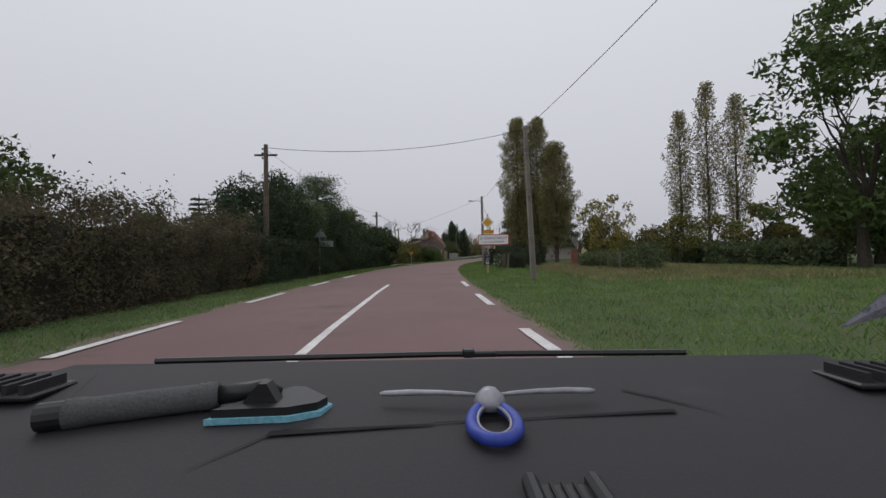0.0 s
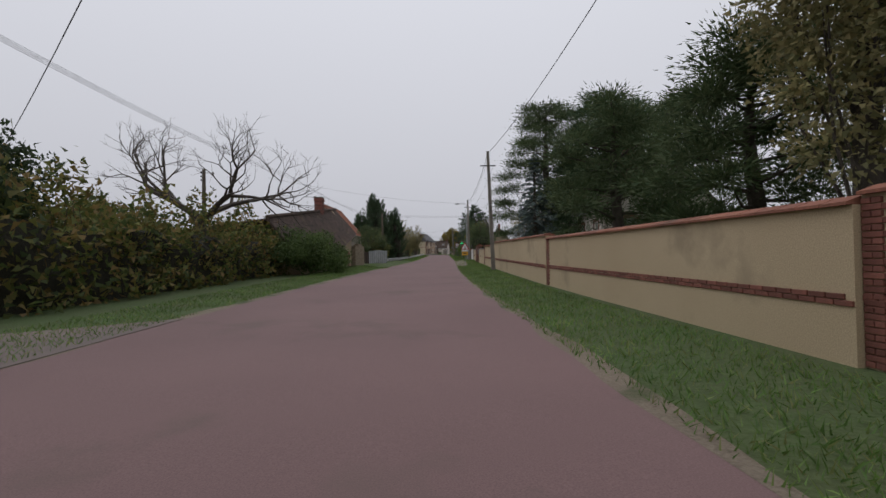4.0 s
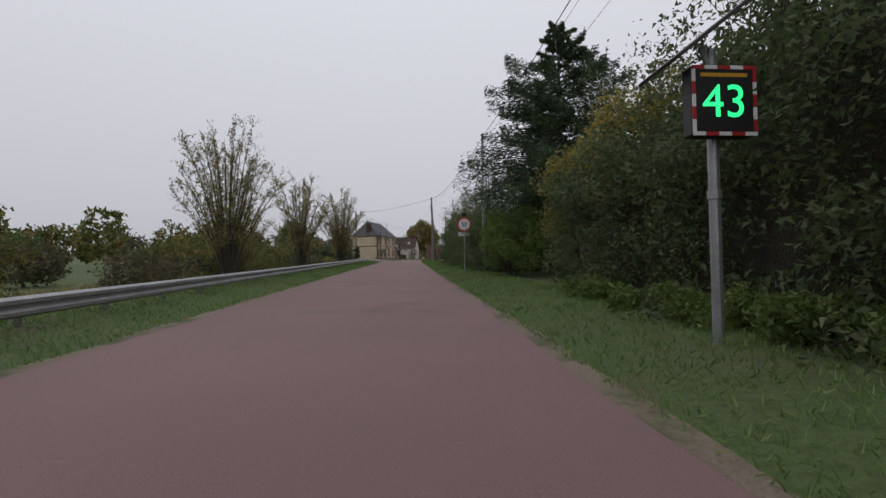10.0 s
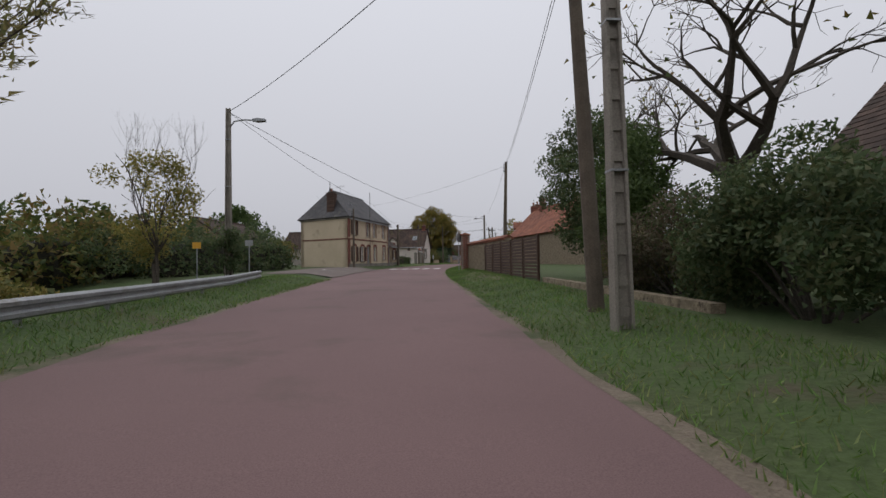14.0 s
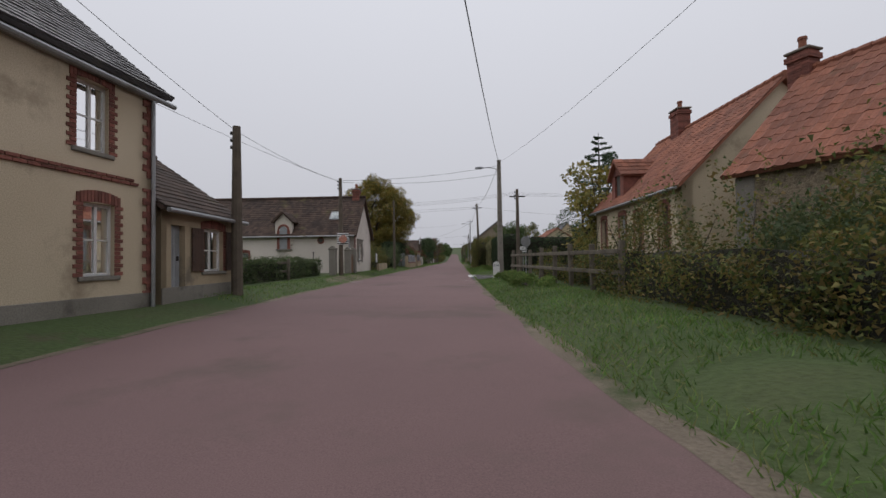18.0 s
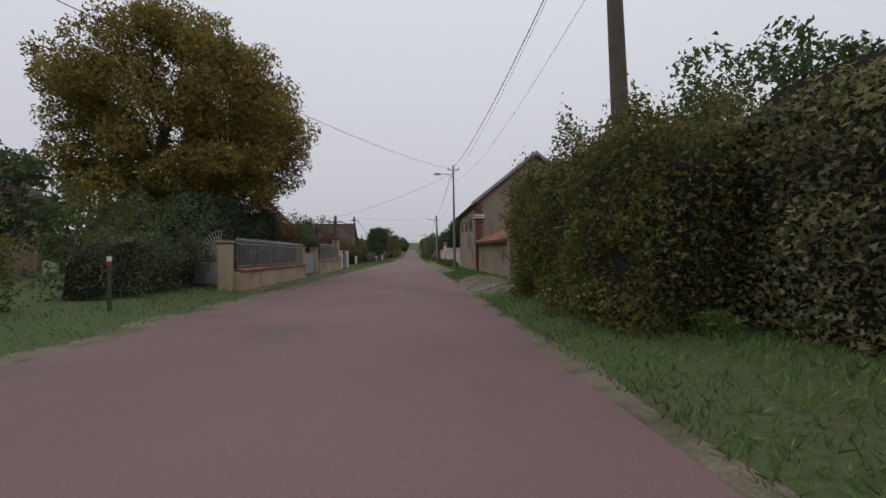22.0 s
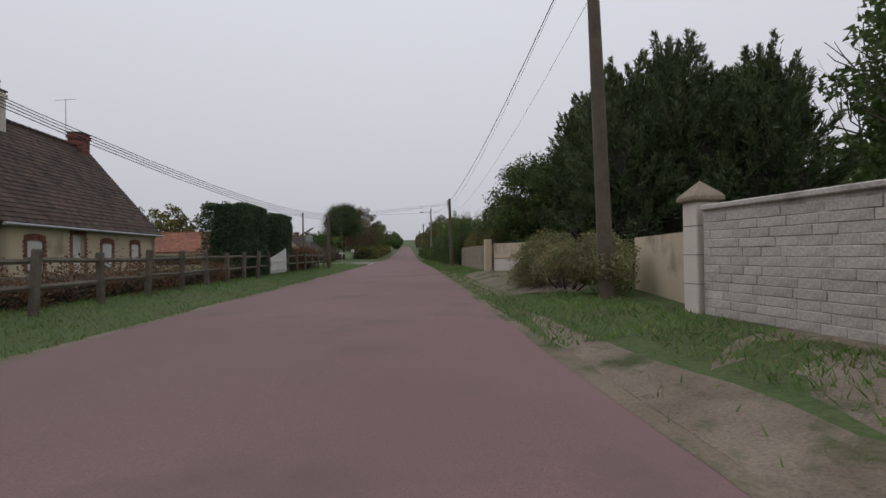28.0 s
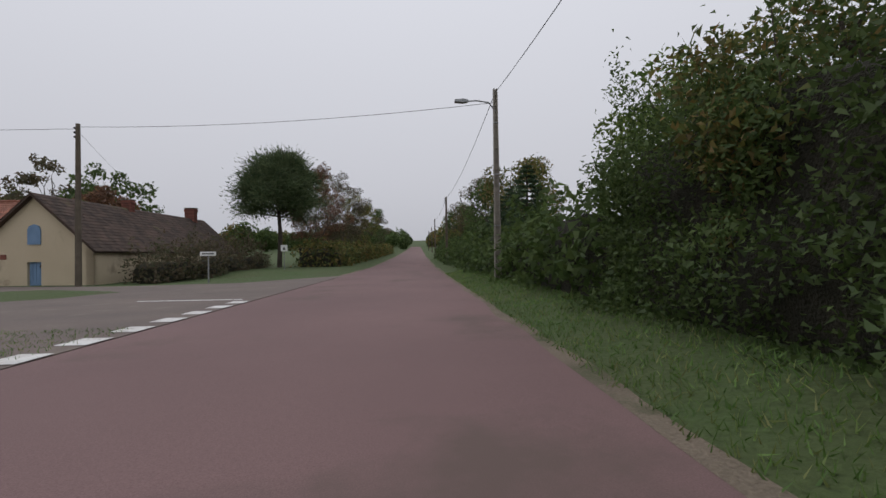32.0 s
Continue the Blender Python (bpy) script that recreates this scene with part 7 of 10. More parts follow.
part("flap", MB().box(-0.13, -0.12, -0.12, 0.12, 1.16, 1.21, 0.003), SIGN_WHITE, lb)

# white block wall with ball piers
BLOCK_ME = [MB().box(-0.03, 0.03, -w / 2 + 0.004, w / 2 - 0.004, -0.059, 0.059, 0.007).mesh("block", BLOCKW) for w in (0.28, 0.4, 0.55)]


def block_wall(s0, d0, s1, d1, h, label, single=True, rows=None):
    e, L, dz = span("block_wall", s0, d0, s1, d1, label)
    part("core", MB().wall((-0.004, L), (-0.004, 0), -0.4, h, 0.25), BLOCKJ, e)
    rng = random.Random(int(s0))
    joined, count = MB(), 0
    n = int(h / 0.125)
    for r in range(n):
        y = -0.2 * (r % 2)
        while y < L - 0.1:
            k = rng.randrange(3)
            w = (0.28, 0.4, 0.55)[k]
            a, b = max(0, y), min(L, y + w)
            if b - a > 0.12:
                z = 0.065 + r * 0.125 + dz * (a + b) / 2 / L
                count += 1
                if single and count < 300 and y >= 0 and y + w <= L:
                    piece(BLOCK_ME[k], e, 0.016 + rng.uniform(-0.006, 0.006), (a + b) / 2, z, rng.gauss(0, 0.006), "block")
                else:
                    joined.box(-0.012, 0.04, a + 0.004, b - 0.004, z - 0.059, z + 0.059, 0.007)
            y += w
    if joined.v:
        part("blocks", joined, BLOCKJ, e)
    part("coping", MB().box(-0.06, 0.34, 0, L, h - 0.01, h + 0.07, 0.015), BLOCKJ, e)
    return e


block_wall(305.0, 3.7, 322.0, 4.2, 1.5, "long white stone-block wall with a flat coping")
block_wall(322.0, 4.2, 334.5, 4.5, 1.5, "long white stone-block wall with a flat coping", False)
block_wall(342.6, 4.9, 346.9, 4.35, 1.58, "white stone-block wall sloping at its top")
block_wall(342.6, 11.5, 342.2, 5.2, 2.05, "white stone-block wall set back from the road")


def pier(s, d, h, ball=True, w=0.42, label="white stone pier with a ball finial"):
    e = thing("gate_pier", s, d, label, "pillar")
    part("shaft", MB().box(-w / 2, w / 2, -w / 2, w / 2, -0.3, h, 0.015), WHITEWALL, e)
    jt = MB()
    for i in range(1, int(h / 0.45) + 1):
        jt.box(-w / 2 - 0.004, w / 2 + 0.004, -w / 2 - 0.004, w / 2 + 0.004, i * 0.45 - 0.006, i * 0.45 + 0.006)
    part("joint", jt, CEMENT, e)
    cap = part("cap", MB().box(-w / 2 - 0.07, w / 2 + 0.07, -w / 2 - 0.07, w / 2 + 0.07, h, h + 0.1, 0.025), BLOCKG, e)
    if ball:
        part("ball", MB().lathe([(0.16, 0.1), (0.1, 0.16), (0.08, 0.22), (0.12, 0.27)] + [(0.19 * math.sin(a), 0.45 - 0.19 * math.cos(a)) for a in np.linspace(0.6, 3.0, 9)] + [(0.02, 0.66)], 14, (0, 0, h)), BLOCKG, cap, smooth=True)
    else:
        part("pyramid", MB().add([(-w / 2 - 0.05, -w / 2 - 0.05, h + 0.1), (w / 2 + 0.05, -w / 2 - 0.05, h + 0.1), (w / 2 + 0.05, w / 2 + 0.05, h + 0.1), (-w / 2 - 0.05, w / 2 + 0.05, h + 0.1), (0, 0, h + 0.34)], [(0, 1, 4), (1, 2, 4), (2, 3, 4), (3, 0, 4)]), BLOCKG, cap)
    return e


pier(342.4, 4.95, 2.1)
pier(343.2, 11.8, 2.2)
pier(334.8, 4.3, 2.2)
pier(335.6, 9.5, 2.2)
pier(347.2, 4.5, 1.72, False, 0.36, "white pier with a pyramid cap")
garden_wall(347.4, 4.7, 351.5, 5.6, 1.3, CREAM, "plain pale rendered wall", 0.2)

# cream gate wall, red gate, block wall
cw, L, dz = garden_wall(361.5, 5.7, 364.0, 4.25, 1.45, CREAM, "cream rendered gate wall with a peeling white base", 0.25)
part("peeling_base", MB().box(-0.01, 0.0, 0.1, L - 0.1, 0.05, 0.65, 0.003), WHITEWALL, cw, "peeling white paint")
part("base_moulding", MB().box(-0.03, 0.0, 0.05, L - 0.05, 0.66, 0.74, 0.01), OCHRE, cw)
e = thing("gate_pier", 364.3, 4.0, "cream rendered gate pier", "pillar")
part("shaft", MB().box(-0.18, 0.18, -0.2, 0.2, -0.3, 1.68, 0.02), CREAM, e)
sheet_gate(359.7, 6.3, 361.4, 5.8, 1.5, RED_PAINT, "closed faded red metal gate", 6, leaf=1)
bw, L, dz = span("block_wall", 366.2, 4.05, 376.0, 3.9, "bare concrete-block garden wall under hanging shrubs", "wall")
part("core", MB().wall((0.02, L), (0.02, 0), -0.4, 1.38, 0.2), MORTAR, bw)
BG = MB().box(-0.02, 0.02, -0.195, 0.195, -0.095, 0.095, 0.006).mesh("block", BLOCKG)
for r in range(7):
    for i in range(int(L / 0.4)):
        piece(BG, bw, 0.012, 0.2 + i * 0.4 + 0.2 * (r % 2), 0.1 + r * 0.2, 0, "block")
garden_wall(364.5, 4.1, 366.2, 4.1, 1.4, CREAM, "cream wall under shrubs", 0.2)
# wire-fenced field edge
wf = rail_fence(30.8, 12.9, 47.0, 13.5, 6, "old wire fence on thin wooden posts", 1.15, OAK, 0, "wire_fence")
br = thing("gate_pillar", 47.0, 13.6, "lone square brick pillar in the field", "pillar")
part("shaft", MB().box(-0.28, 0.28, -0.28, 0.28, -0.3, 1.6, 0.02), BRICKJ, br)
part("cap", MB().box(-0.33, 0.33, -0.33, 0.33, 1.6, 1.7, 0.02), CEMENT, br)


# ---- poles, lamps and wires ----
def wood_pole(s, d, h, label="round weathered wooden utility pole", lean=0.0, r=0.13, cross=False, z=0.0):
    e = thing("utility_pole", s, d, label, "utility pole", "poles along the road", 0, z)
    part("shaft", MB().tube([(0, 0, -0.5), (lean * 0.5, 0, h * 0.5), (lean, 0, h)], [r * 1.15, r, r * 0.75], 10), POLEWOOD, e)
    for k in range(3):
        part("insulator", MB().lathe([(0.03, 0), (0.05, 0.03), (0.04, 0.08), (0.02, 0.1)], 8, (lean - 0.16, 0, h - 0.25 - 0.22 * k)).tube([(lean, 0, h - 0.28 - 0.22 * k), (lean - 0.16, 0, h - 0.25 - 0.22 * k)], 0.012, 5), BLACK, e)
    if cross:
        part("crossarm", MB().box(lean - 0.55, lean + 0.55, -0.05, 0.05, h - 0.55, h - 0.47, 0.01), DARK_METAL, e)
    return e


def oval_pole(e, h, lean, lamp):
    """A broad tapered concrete pole with a ladder of oval pockets on both faces."""
    w = lambda z: 0.2 - 0.075 * z / h
    cells = int(h / 0.4)
    edge = [(math.cos(2 * math.pi * i / 16), math.sin(2 * math.pi * i / 16)) for i in range(16)]
    for side in (-1, 1):
        mb = MB()
        for k in range(cells):
            z0, z1 = h * k / cells, h * (k + 1) / cells
            zc, hz = (z0 + z1) / 2, (z1 - z0) / 2
            v = []
            for i, (cx, cz) in enumerate(edge):
                q = max(abs(cx), abs(cz))
                z = zc + cz / q * hz
                v.append((lean * z / h + cx / q * w(z), side * 0.11, z))
            v += [(lean * zc / h + cx * w(zc) * 0.52, side * 0.11, zc + cz * hz * 0.72) for cx, cz in edge]
            v += [(lean * zc / h + cx * w(zc) * 0.44, side * 0.04, zc + cz * hz * 0.64) for cx, cz in edge]
            f = []
            for a in (0, 16):
                f += [(a + i, a + (i + 1) % 16, a + 16 + (i + 1) % 16, a + 16 + i) for i in range(16)]
            f.append(tuple(range(32, 48)))
            mb.add(v, [q if side < 0 else q[::-1] for q in f])
        part("pocketed_face", mb, CONCRETE, e)
    for side in (-1, 1):
        v = [(lean * z / h + side * w(z), y, z) for z in (-0.5, h) for y in (-0.11, 0.11)]
        part("side_face", MB().add(v, [(0, 1, 3, 2)[::side]]), CONCRETE, e)
    part("top", MB().box(lean - w(h), lean + w(h), -0.11, 0.11, h, h + 0.03), CONCRETE, e)
    part("foot", MB().box(-w(0) - 0.003, w(0) + 0.003, -0.113, 0.113, -0.5, 0.012), CONCRETE, e)
    if lamp:
        arm(e, lean, h - 0.9, lamp)
    return e


def concrete_pole(s, d, h, label="grey concrete utility pole with ladder-like recesses", lean=0.0, lamp=0, cross=False, oval=False):
    """A tapered concrete pole: two flanges joined by a thin web with rungs between round recesses."""
    e = thing("concrete_pole", s, d, label, "utility pole", "poles along the road")
    n = max(6, int(h / 0.42))
    w = lambda z: 0.135 - 0.05 * z / h
    if oval:
        return oval_pole(e, h, lean, lamp)
    fl, web = MB(), MB()
    for sgn in (-1, 1):
        v = []
        for z in (-0.5, h):
            o = lean * z / h
            a, b = sgn * (w(z) - 0.045), sgn * w(z)
            v += [(o + min(a, b), -0.1 + 0.03 * z / h, z), (o + max(a, b), -0.1 + 0.03 * z / h, z), (o + max(a, b), 0.1 - 0.03 * z / h, z), (o + min(a, b), 0.1 - 0.03 * z / h, z)]
        fl.add(v, [(3, 2, 1, 0), (4, 5, 6, 7), (0, 1, 5, 4), (1, 2, 6, 5), (2, 3, 7, 6), (3, 0, 4, 7)])
    part("flange", fl, CONCRETE, e)
    for i in range(n):
        z = h * (i + 0.5) / n
        o = lean * z / h
        hw = w(z) - 0.045
        web.box(o - hw, o + hw, -0.045, 0.045, z - 0.07, z + 0.07)
    web.add([(-0.12, -0.012, -0.4), (0.12, -0.012, -0.4), (lean + 0.05, -0.012, h - 0.02), (lean - 0.05, -0.012, h - 0.02), (-0.12, 0.012, -0.4), (0.12, 0.012, -0.4), (lean + 0.05, 0.012, h - 0.02), (lean - 0.05, 0.012, h - 0.02)], [(0, 1, 2, 3), (7, 6, 5, 4)])
    part("web", web, CONCRETE, e)
    bd = MB()
    for z in (h * 0.28, h * 0.55, h * 0.82):
        o = lean * z / h
        bd.box(o - w(z) - 0.006, o + w(z) + 0.006, -0.105, 0.105, z - 0.015, z + 0.015)
    part("steel_band", bd, STEEL, e)
    if cross:
        part("crossarm", MB().box(lean - 0.5, lean + 0.5, -0.03, 0.03, h - 1.0, h - 0.93, 0.01), DARK_METAL, e)
    if lamp:
        arm(e, lean, h - 0.9, lamp)
    return e


def arm(e, x, z, reach):
    a = part("lamp_arm", MB().tube([(x, 0, z), (x + reach * 0.25, 0, z + 0.35), (x + reach * 0.7, 0, z + 0.42), (x + reach, 0, z + 0.4)], 0.03, 7), STEEL, e)
    k = math.copysign(1, reach)
    part("lamp_head", MB().add([(x + reach + k * q, y, z + 0.4 + zz) for q, wd, t0, t1 in ((0, 0.06, -0.04, 0.05), (0.2, 0.13, -0.07, 0.08), (0.55, 0.11, -0.05, 0.05)) for y, zz in ((-wd, t0), (wd, t0), (wd * 0.7, t1), (-wd * 0.7, t1))],
                               [(0, 1, 5, 4), (1, 2, 6, 5), (2, 3, 7, 6), (3, 0, 4, 7), (4, 5, 9, 8), (5, 6, 10, 9), (6, 7, 11, 10), (7, 4, 8, 11), (8, 9, 10, 11), (3, 2, 1, 0)]), GREY_PAINT, a)


def metal_pole(s, d, h, lamp=0, label="slim grey round metal pole", r=0.09, cross=False):
    e = thing("lamp_post" if lamp else "utility_pole", s, d, label, "street lamp" if lamp else "utility pole", "poles along the road")
    part("shaft", MB().tube([(0, 0, -0.3), (0, 0, h)], [r * 1.1, r * 0.7], 10), STEEL, e)
    if lamp:
        arm(e, 0, h - 1.1, lamp)
    if cross:
        part("crossarm", MB().box(-0.45, 0.45, -0.03, 0.03, h - 0.4, h - 0.34, 0.01).tube([(-0.4, 0, h - 0.34), (-0.4, 0, h - 0.2)], 0.03, 6).tube([(0.4, 0, h - 0.34), (0.4, 0, h - 0.2)], 0.03, 6), DARK_METAL, e)
    return e


RIGHT = [(22.0, 5.3, 7.5, -0.3), (55.9, 4.35, 8.35, -0.1), (86.6, 3.95, 7.8, -0.25), (115.9, 3.6, 7.85, -0.1), (157, 4.0, 7.6, 0.0), (186.9, 2.9, 7.85, -0.1)]
wood_pole(21.8, -7.6, 6.7, "dark wooden utility pole half hidden by trees", cross=True)
concrete_pole(*RIGHT[0][:3], "leaning grey concrete pole at the field's edge", RIGHT[0][3])
concrete_pole(*RIGHT[1][:3], "concrete pole with round recesses and a street lamp arm", RIGHT[1][3], lamp=-1.1, oval=True)
concrete_pole(*RIGHT[2][:3], "leaning concrete pole against the garden wall", RIGHT[2][3], cross=True)
concrete_pole(*RIGHT[3][:3], "concrete pole with a street lamp on a bracket", RIGHT[3][3], lamp=-1.1, cross=True)
metal_pole(120.6, 3.5, 6.35, 0, "slim grey steel pole with insulators on top", cross=True)
metal_pole(157.4, 4.2, 7.6, 0, "grey pole beside the speed sign", 0.1)
concrete_pole(*RIGHT[5][:3], "tall concrete pole with white cable guard", RIGHT[5][3])
wood_pole(188.6, 3.25, 7.1, "tall leaning brown wooden pole", -0.35, 0.13)
wood_pole(53.6, -8.4, 6.6, "wooden pole carrying many thin wires", cross=True)
wood_pole(118.0, -8.0, 6.5, "dark wooden pole with ivy and a small box", cross=True)
concrete_pole(200.2, -7.8, 7.4, "concrete pole with ivy and a street lamp", lamp=1.0)
wood_pole(221.85, -6.85, 5.4, "dark wooden pole against the corner of the house", 0, 0.09)
wood_pole(213.0, 6.0, 7.6, "grey wooden pole with a meter box beside the wall", 0.25)
wood_pole(237.4, -6.1, 5.2, "dark stout wooden pole", 0, 0.16)
wood_pole(251.6, -6.5, 6.1, "thin dark wooden pole beside a round mirror")
concrete_pole(254.9, 3.75, 8.0, "concrete pole with round recesses and a street lamp", lamp=-1.1, oval=True)
wood_pole(255.1, 5.0, 6.0, "dark double wooden pole with insulators", cross=True)
wood_pole(267.0, -8.6, 6.7, "wooden pole with cross bracket", cross=True)
wood_pole(276.3, 3.3, 7.4, "leaning grey wooden pole behind the hedge", -0.2, cross=True)
wood_pole(273.2, -6.2, 7.6, "bare dark pole with satellite dish and lamp")
metal_pole(304.6, 3.05, 8.05, -1.0, "grey round metal street lamp pole by the barn", 0.1, cross=True)
wood_pole(306.3, -6.4, 4.3, "short wooden service pole", cross=True)
metal_pole(342.1, 3.4, 6.9, 0, "slim grey metal pole in the gravel", 0.075, cross=True)
wp_ = wood_pole(349.5, 4.0, 8.0, "grey wooden pole with a street lamp behind shrubs", -0.25, 0.14)
arm(wp_, -0.2, 6.9, -1.1)
wood_pole(374.9, 3.0, 5.2, "brown wooden pole leaning over the hedge", -0.1)
wood_pole(375.6, -6.4, 4.3, "wooden pole with white boxes and insulators")
concrete_pole(407.7, 3.2, 7.7, "tall pole with a street lamp beside the hedge", 0, lamp=-1.1)
wood_pole(412.8, -16.7, 8.0, "dark wooden pole beside the cottage")
wood_pole(440, 3.2, 7.5)
wood_pole(480, 3.4, 7.5)
wood_pole(331.5, -8.2, 6.4, "wooden pole beside the gardens", cross=True)
for s, d, h in ((290.0, 60, 8), (520, 4, 7.5), (560, 4, 7.5)):
    wood_pole(s, d, h)


def wire(a, b, sag=0.5, r=0.012, label="thin sagging overhead cable"):
    a, b, r = Vector(a), Vector(b), r * 0.65
    pts = [a.lerp(b, i / 12) - Vector((0, 0, sag * 4 * (i / 12) * (1 - i / 12))) for i in range(13)]
    tagged(part("overhead_cable", MB().tube(pts, r, 4, cap=False), BLACK), label, "cable", "overhead cables")


T = lambda s, d, h, l=0.0: at(s, d + l, h - 0.15)
top = [T(-18, 5.3, 7.5), T(22, 5.3, 7.5, -0.3), T(55.9, 4.35, 8.35, -0.1), T(86.6, 3.95, 7.8, -0.25), T(115.9, 3.6, 7.85, -0.1), T(157.4, 4.2, 7.6), T(186.9, 2.9, 7.85, -0.1)]
for a, b in zip(top[:-1], top[1:]):
    wire(a, b, 0.7, 0.022, "black twisted overhead cable between poles")
for a, b in zip(top[3:-1], top[4:]):
    wire(a - Vector((0, 0, 0.4)), b - Vector((0, 0, 0.4)), 0.6, 0.009)
    wire(a - Vector((-0.4, 0, 0.75)), b - Vector((-0.4, 0, 0.75)), 0.65, 0.009)
wire(top[1], T(21.8, -7.6, 6.7), 0.55, 0.018)
wire(T(21.8, -7.6, 6.6), T(53.6, -8.4, 6.6), 0.6)
wire(top[2], T(74, -16, 4.6), 0.5, 0.016)
left = [T(53.6, -8.4, 6.6), T(84, -8.5, 6.2), T(118.0, -8.0, 6.5)]
for a, b in zip(left[:-1], left[1:]):
    for k in range(4):
        wire(a + Vector((0.15 * k, 0, -0.12 * k)), b + Vector((0.15 * k, 0, -0.12 * k)), 0.7, 0.008)
wood_pole(84, -13.5, 6.4, "pole behind the old house")
for k in range(3):
    wire(T(118.0, -8.0, 6.5) - Vector((0, 0, 0.15 * k)), T(120.6, 3.5, 6.35) - Vector((0, 0, 0.1 * k)), 0.15, 0.009)
wire(T(115.9, 3.5, 7.6), T(90, -12, 7.0), 0.5, 0.01)
wire(T(115.9, 3.5, 7.6), at(117, 12.2, 5.4), 0.2, 0.01)
wire(top[6], T(200.2, -7.8, 7.4), 0.35, 0.022)
wire(T(200.2, -7.8, 7.4), at(226.5, -6.1, 6.4), 0.4, 0.018)
wire(T(200.2, -7.8, 7.4), T(254.9, 3.75, 8.0), 1.6, 0.02)
wire(T(188.6, 2.9, 7.0), T(213, 6.2, 7.6), 0.3)
wire(T(188.6, 2.9, 6.8), T(213, 6.2, 7.4), 0.3)
wire(T(213, 6.2, 7.6), T(254.9, 3.75, 8.0), 0.9, 0.012)
wire(at(226.5, -6.1, 6.3), T(237.4, -6.1, 5.2), 0.15)
wire(T(237.4, -6.1, 5.2), T(251.6, -6.5, 6.1), 0.2)
wire(T(213, 6.2, 7.5), at(226.5, -6.1, 6.3), 0.3, 0.01)
main = [T(254.9, 3.75, 8.0), T(276.3, 3.1, 7.3), T(304.6, 3.05, 8.05), T(349.5, 3.75, 8.0), T(374.9, 2.9, 5.2), T(407.7, 3.2, 7.7), T(440, 3.2, 7.5), T(480, 3.4, 7.5), T(520, 4, 7.5), T(560, 4, 7.5)]
for a, b in zip(main[:-1], main[1:]):
    wire(a, b, 0.6, 0.02, "black twisted overhead cable between poles")
for a, b in zip(main[1:4], main[2:5]):
    wire(a + Vector((0.4, 0, -0.9)), b + Vector((0.4, 0, -0.9)), 0.7, 0.008)
    wire(a + Vector((-0.4, 0, -0.9)), b + Vector((-0.4, 0, -0.9)), 0.7, 0.008)
wire(T(251.6, -6.5, 6.1), T(254.9, 3.75, 7.8), 0.25, 0.014)
wire(T(251.6, -6.5, 6.0), T(254.9, 3.75, 7.2), 0.3, 0.014)
wire(T(251.6, -6.5, 6.0), T(226, -12, 7.4), 0.4, 0.012)
for k in range(3):
    wire(T(267.0, -8.6, 6.7) - Vector((0, 0, 0.15 * k)), T(255.1, 5.0, 6.0) - Vector((0, 0, 0.1 * k)), 0.35, 0.009)
    wire(T(255.1, 5.0, 5.9) - Vector((0, 0, 0.1 * k)), T(262, 40, 7) - Vector((0, 0, 0.1 * k)), 0.5, 0.009)
wire(T(276.3, 3.1, 7.2), T(268, -20, 6.5), 0.4, 0.013)
wire(T(276.3, 3.1, 7.0), T(268, -20, 6.2), 0.4, 0.013)
wire(T(276.3, 3.1, 7.2), at(280, 20, 6), 0.3, 0.012)
wire(T(304.6, 3.05, 7.9), T(272.6, -6.2, 4.8), 0.5, 0.012)
wire(T(304.6, 3.05, 7.6), T(306.3, -6.4, 4.3), 0.3, 0.012)
for k in range(4):
    wire(T(306.3, -6.4, 4.3) + Vector((0.2 * k, 0, -0.12 * k)), T(331.5, -8.2, 6.4) + Vector((0.2 * k, 0, -0.16 * k)), 0.5, 0.014)
    wire(T(331.5, -8.2, 6.4) + Vector((0.2 * k, 0, -0.16 * k)), T(375.6, -6.4, 4.3) + Vector((0.2 * k, 0, -0.14 * k)), 1.5, 0.014)
wire(T(349.5, 3.75, 7.9), T(331.5, -8.2, 6.4), 0.4, 0.014)
for k in range(3):
    wire(T(375.6, -6.4, 4.3) - Vector((0, 0, 0.1 * k)), T(374.9, 2.9, 5.1) - Vector((0, 0, 0.08 * k)), 0.15, 0.008)
wire(T(407.7, 3.2, 7.3), T(412.8, -16.7, 8.0), 0.3, 0.016)
wire(T(412.8, -16.7, 7.9), at(405, -60, 7), 0.6, 0.016)
wire(T(412.8, -16.7, 7.8), at(424, -19, 4.5), 0.2, 0.012)


# ---- signs ----
def letters(text, size, material, parent, x, z, y=-0.012, name="lettering", label="", squeeze=1.0):
    """Raised flat letters, centred at x, z on a board that faces the drive."""
    cu = bpy.data.curves.new("letters", "FONT")
    cu.body, cu.size, cu.extrude, cu.align_x, cu.align_y = text, size, 0.001, "CENTER", "CENTER"
    tmp = bpy.data.objects.new("letters", cu)
    me = bpy.data.meshes.new_from_object(tmp)
    bpy.data.objects.remove(tmp)
    me.materials.clear()
    me.materials.append(material)
    me.transform(Matrix.Translation((x, y, z)) @ Matrix.Rotation(radians(90), 4, "X") @ Matrix.Diagonal((squeeze, 1, 1, 1)))
    return part(name, me, material, parent, label)


def rounded(w, h, r, n=4):
    out = []
    for cx, cz, a0 in ((w / 2 - r, h / 2 - r, 0), (-w / 2 + r, h / 2 - r, 90), (-w / 2 + r, -h / 2 + r, 180), (w / 2 - r, -h / 2 + r, 270)):
        out += [(cx + r * math.cos(radians(a0 + 90 * i / n)), cz + r * math.sin(radians(a0 + 90 * i / n))) for i in range(n + 1)]
    return out


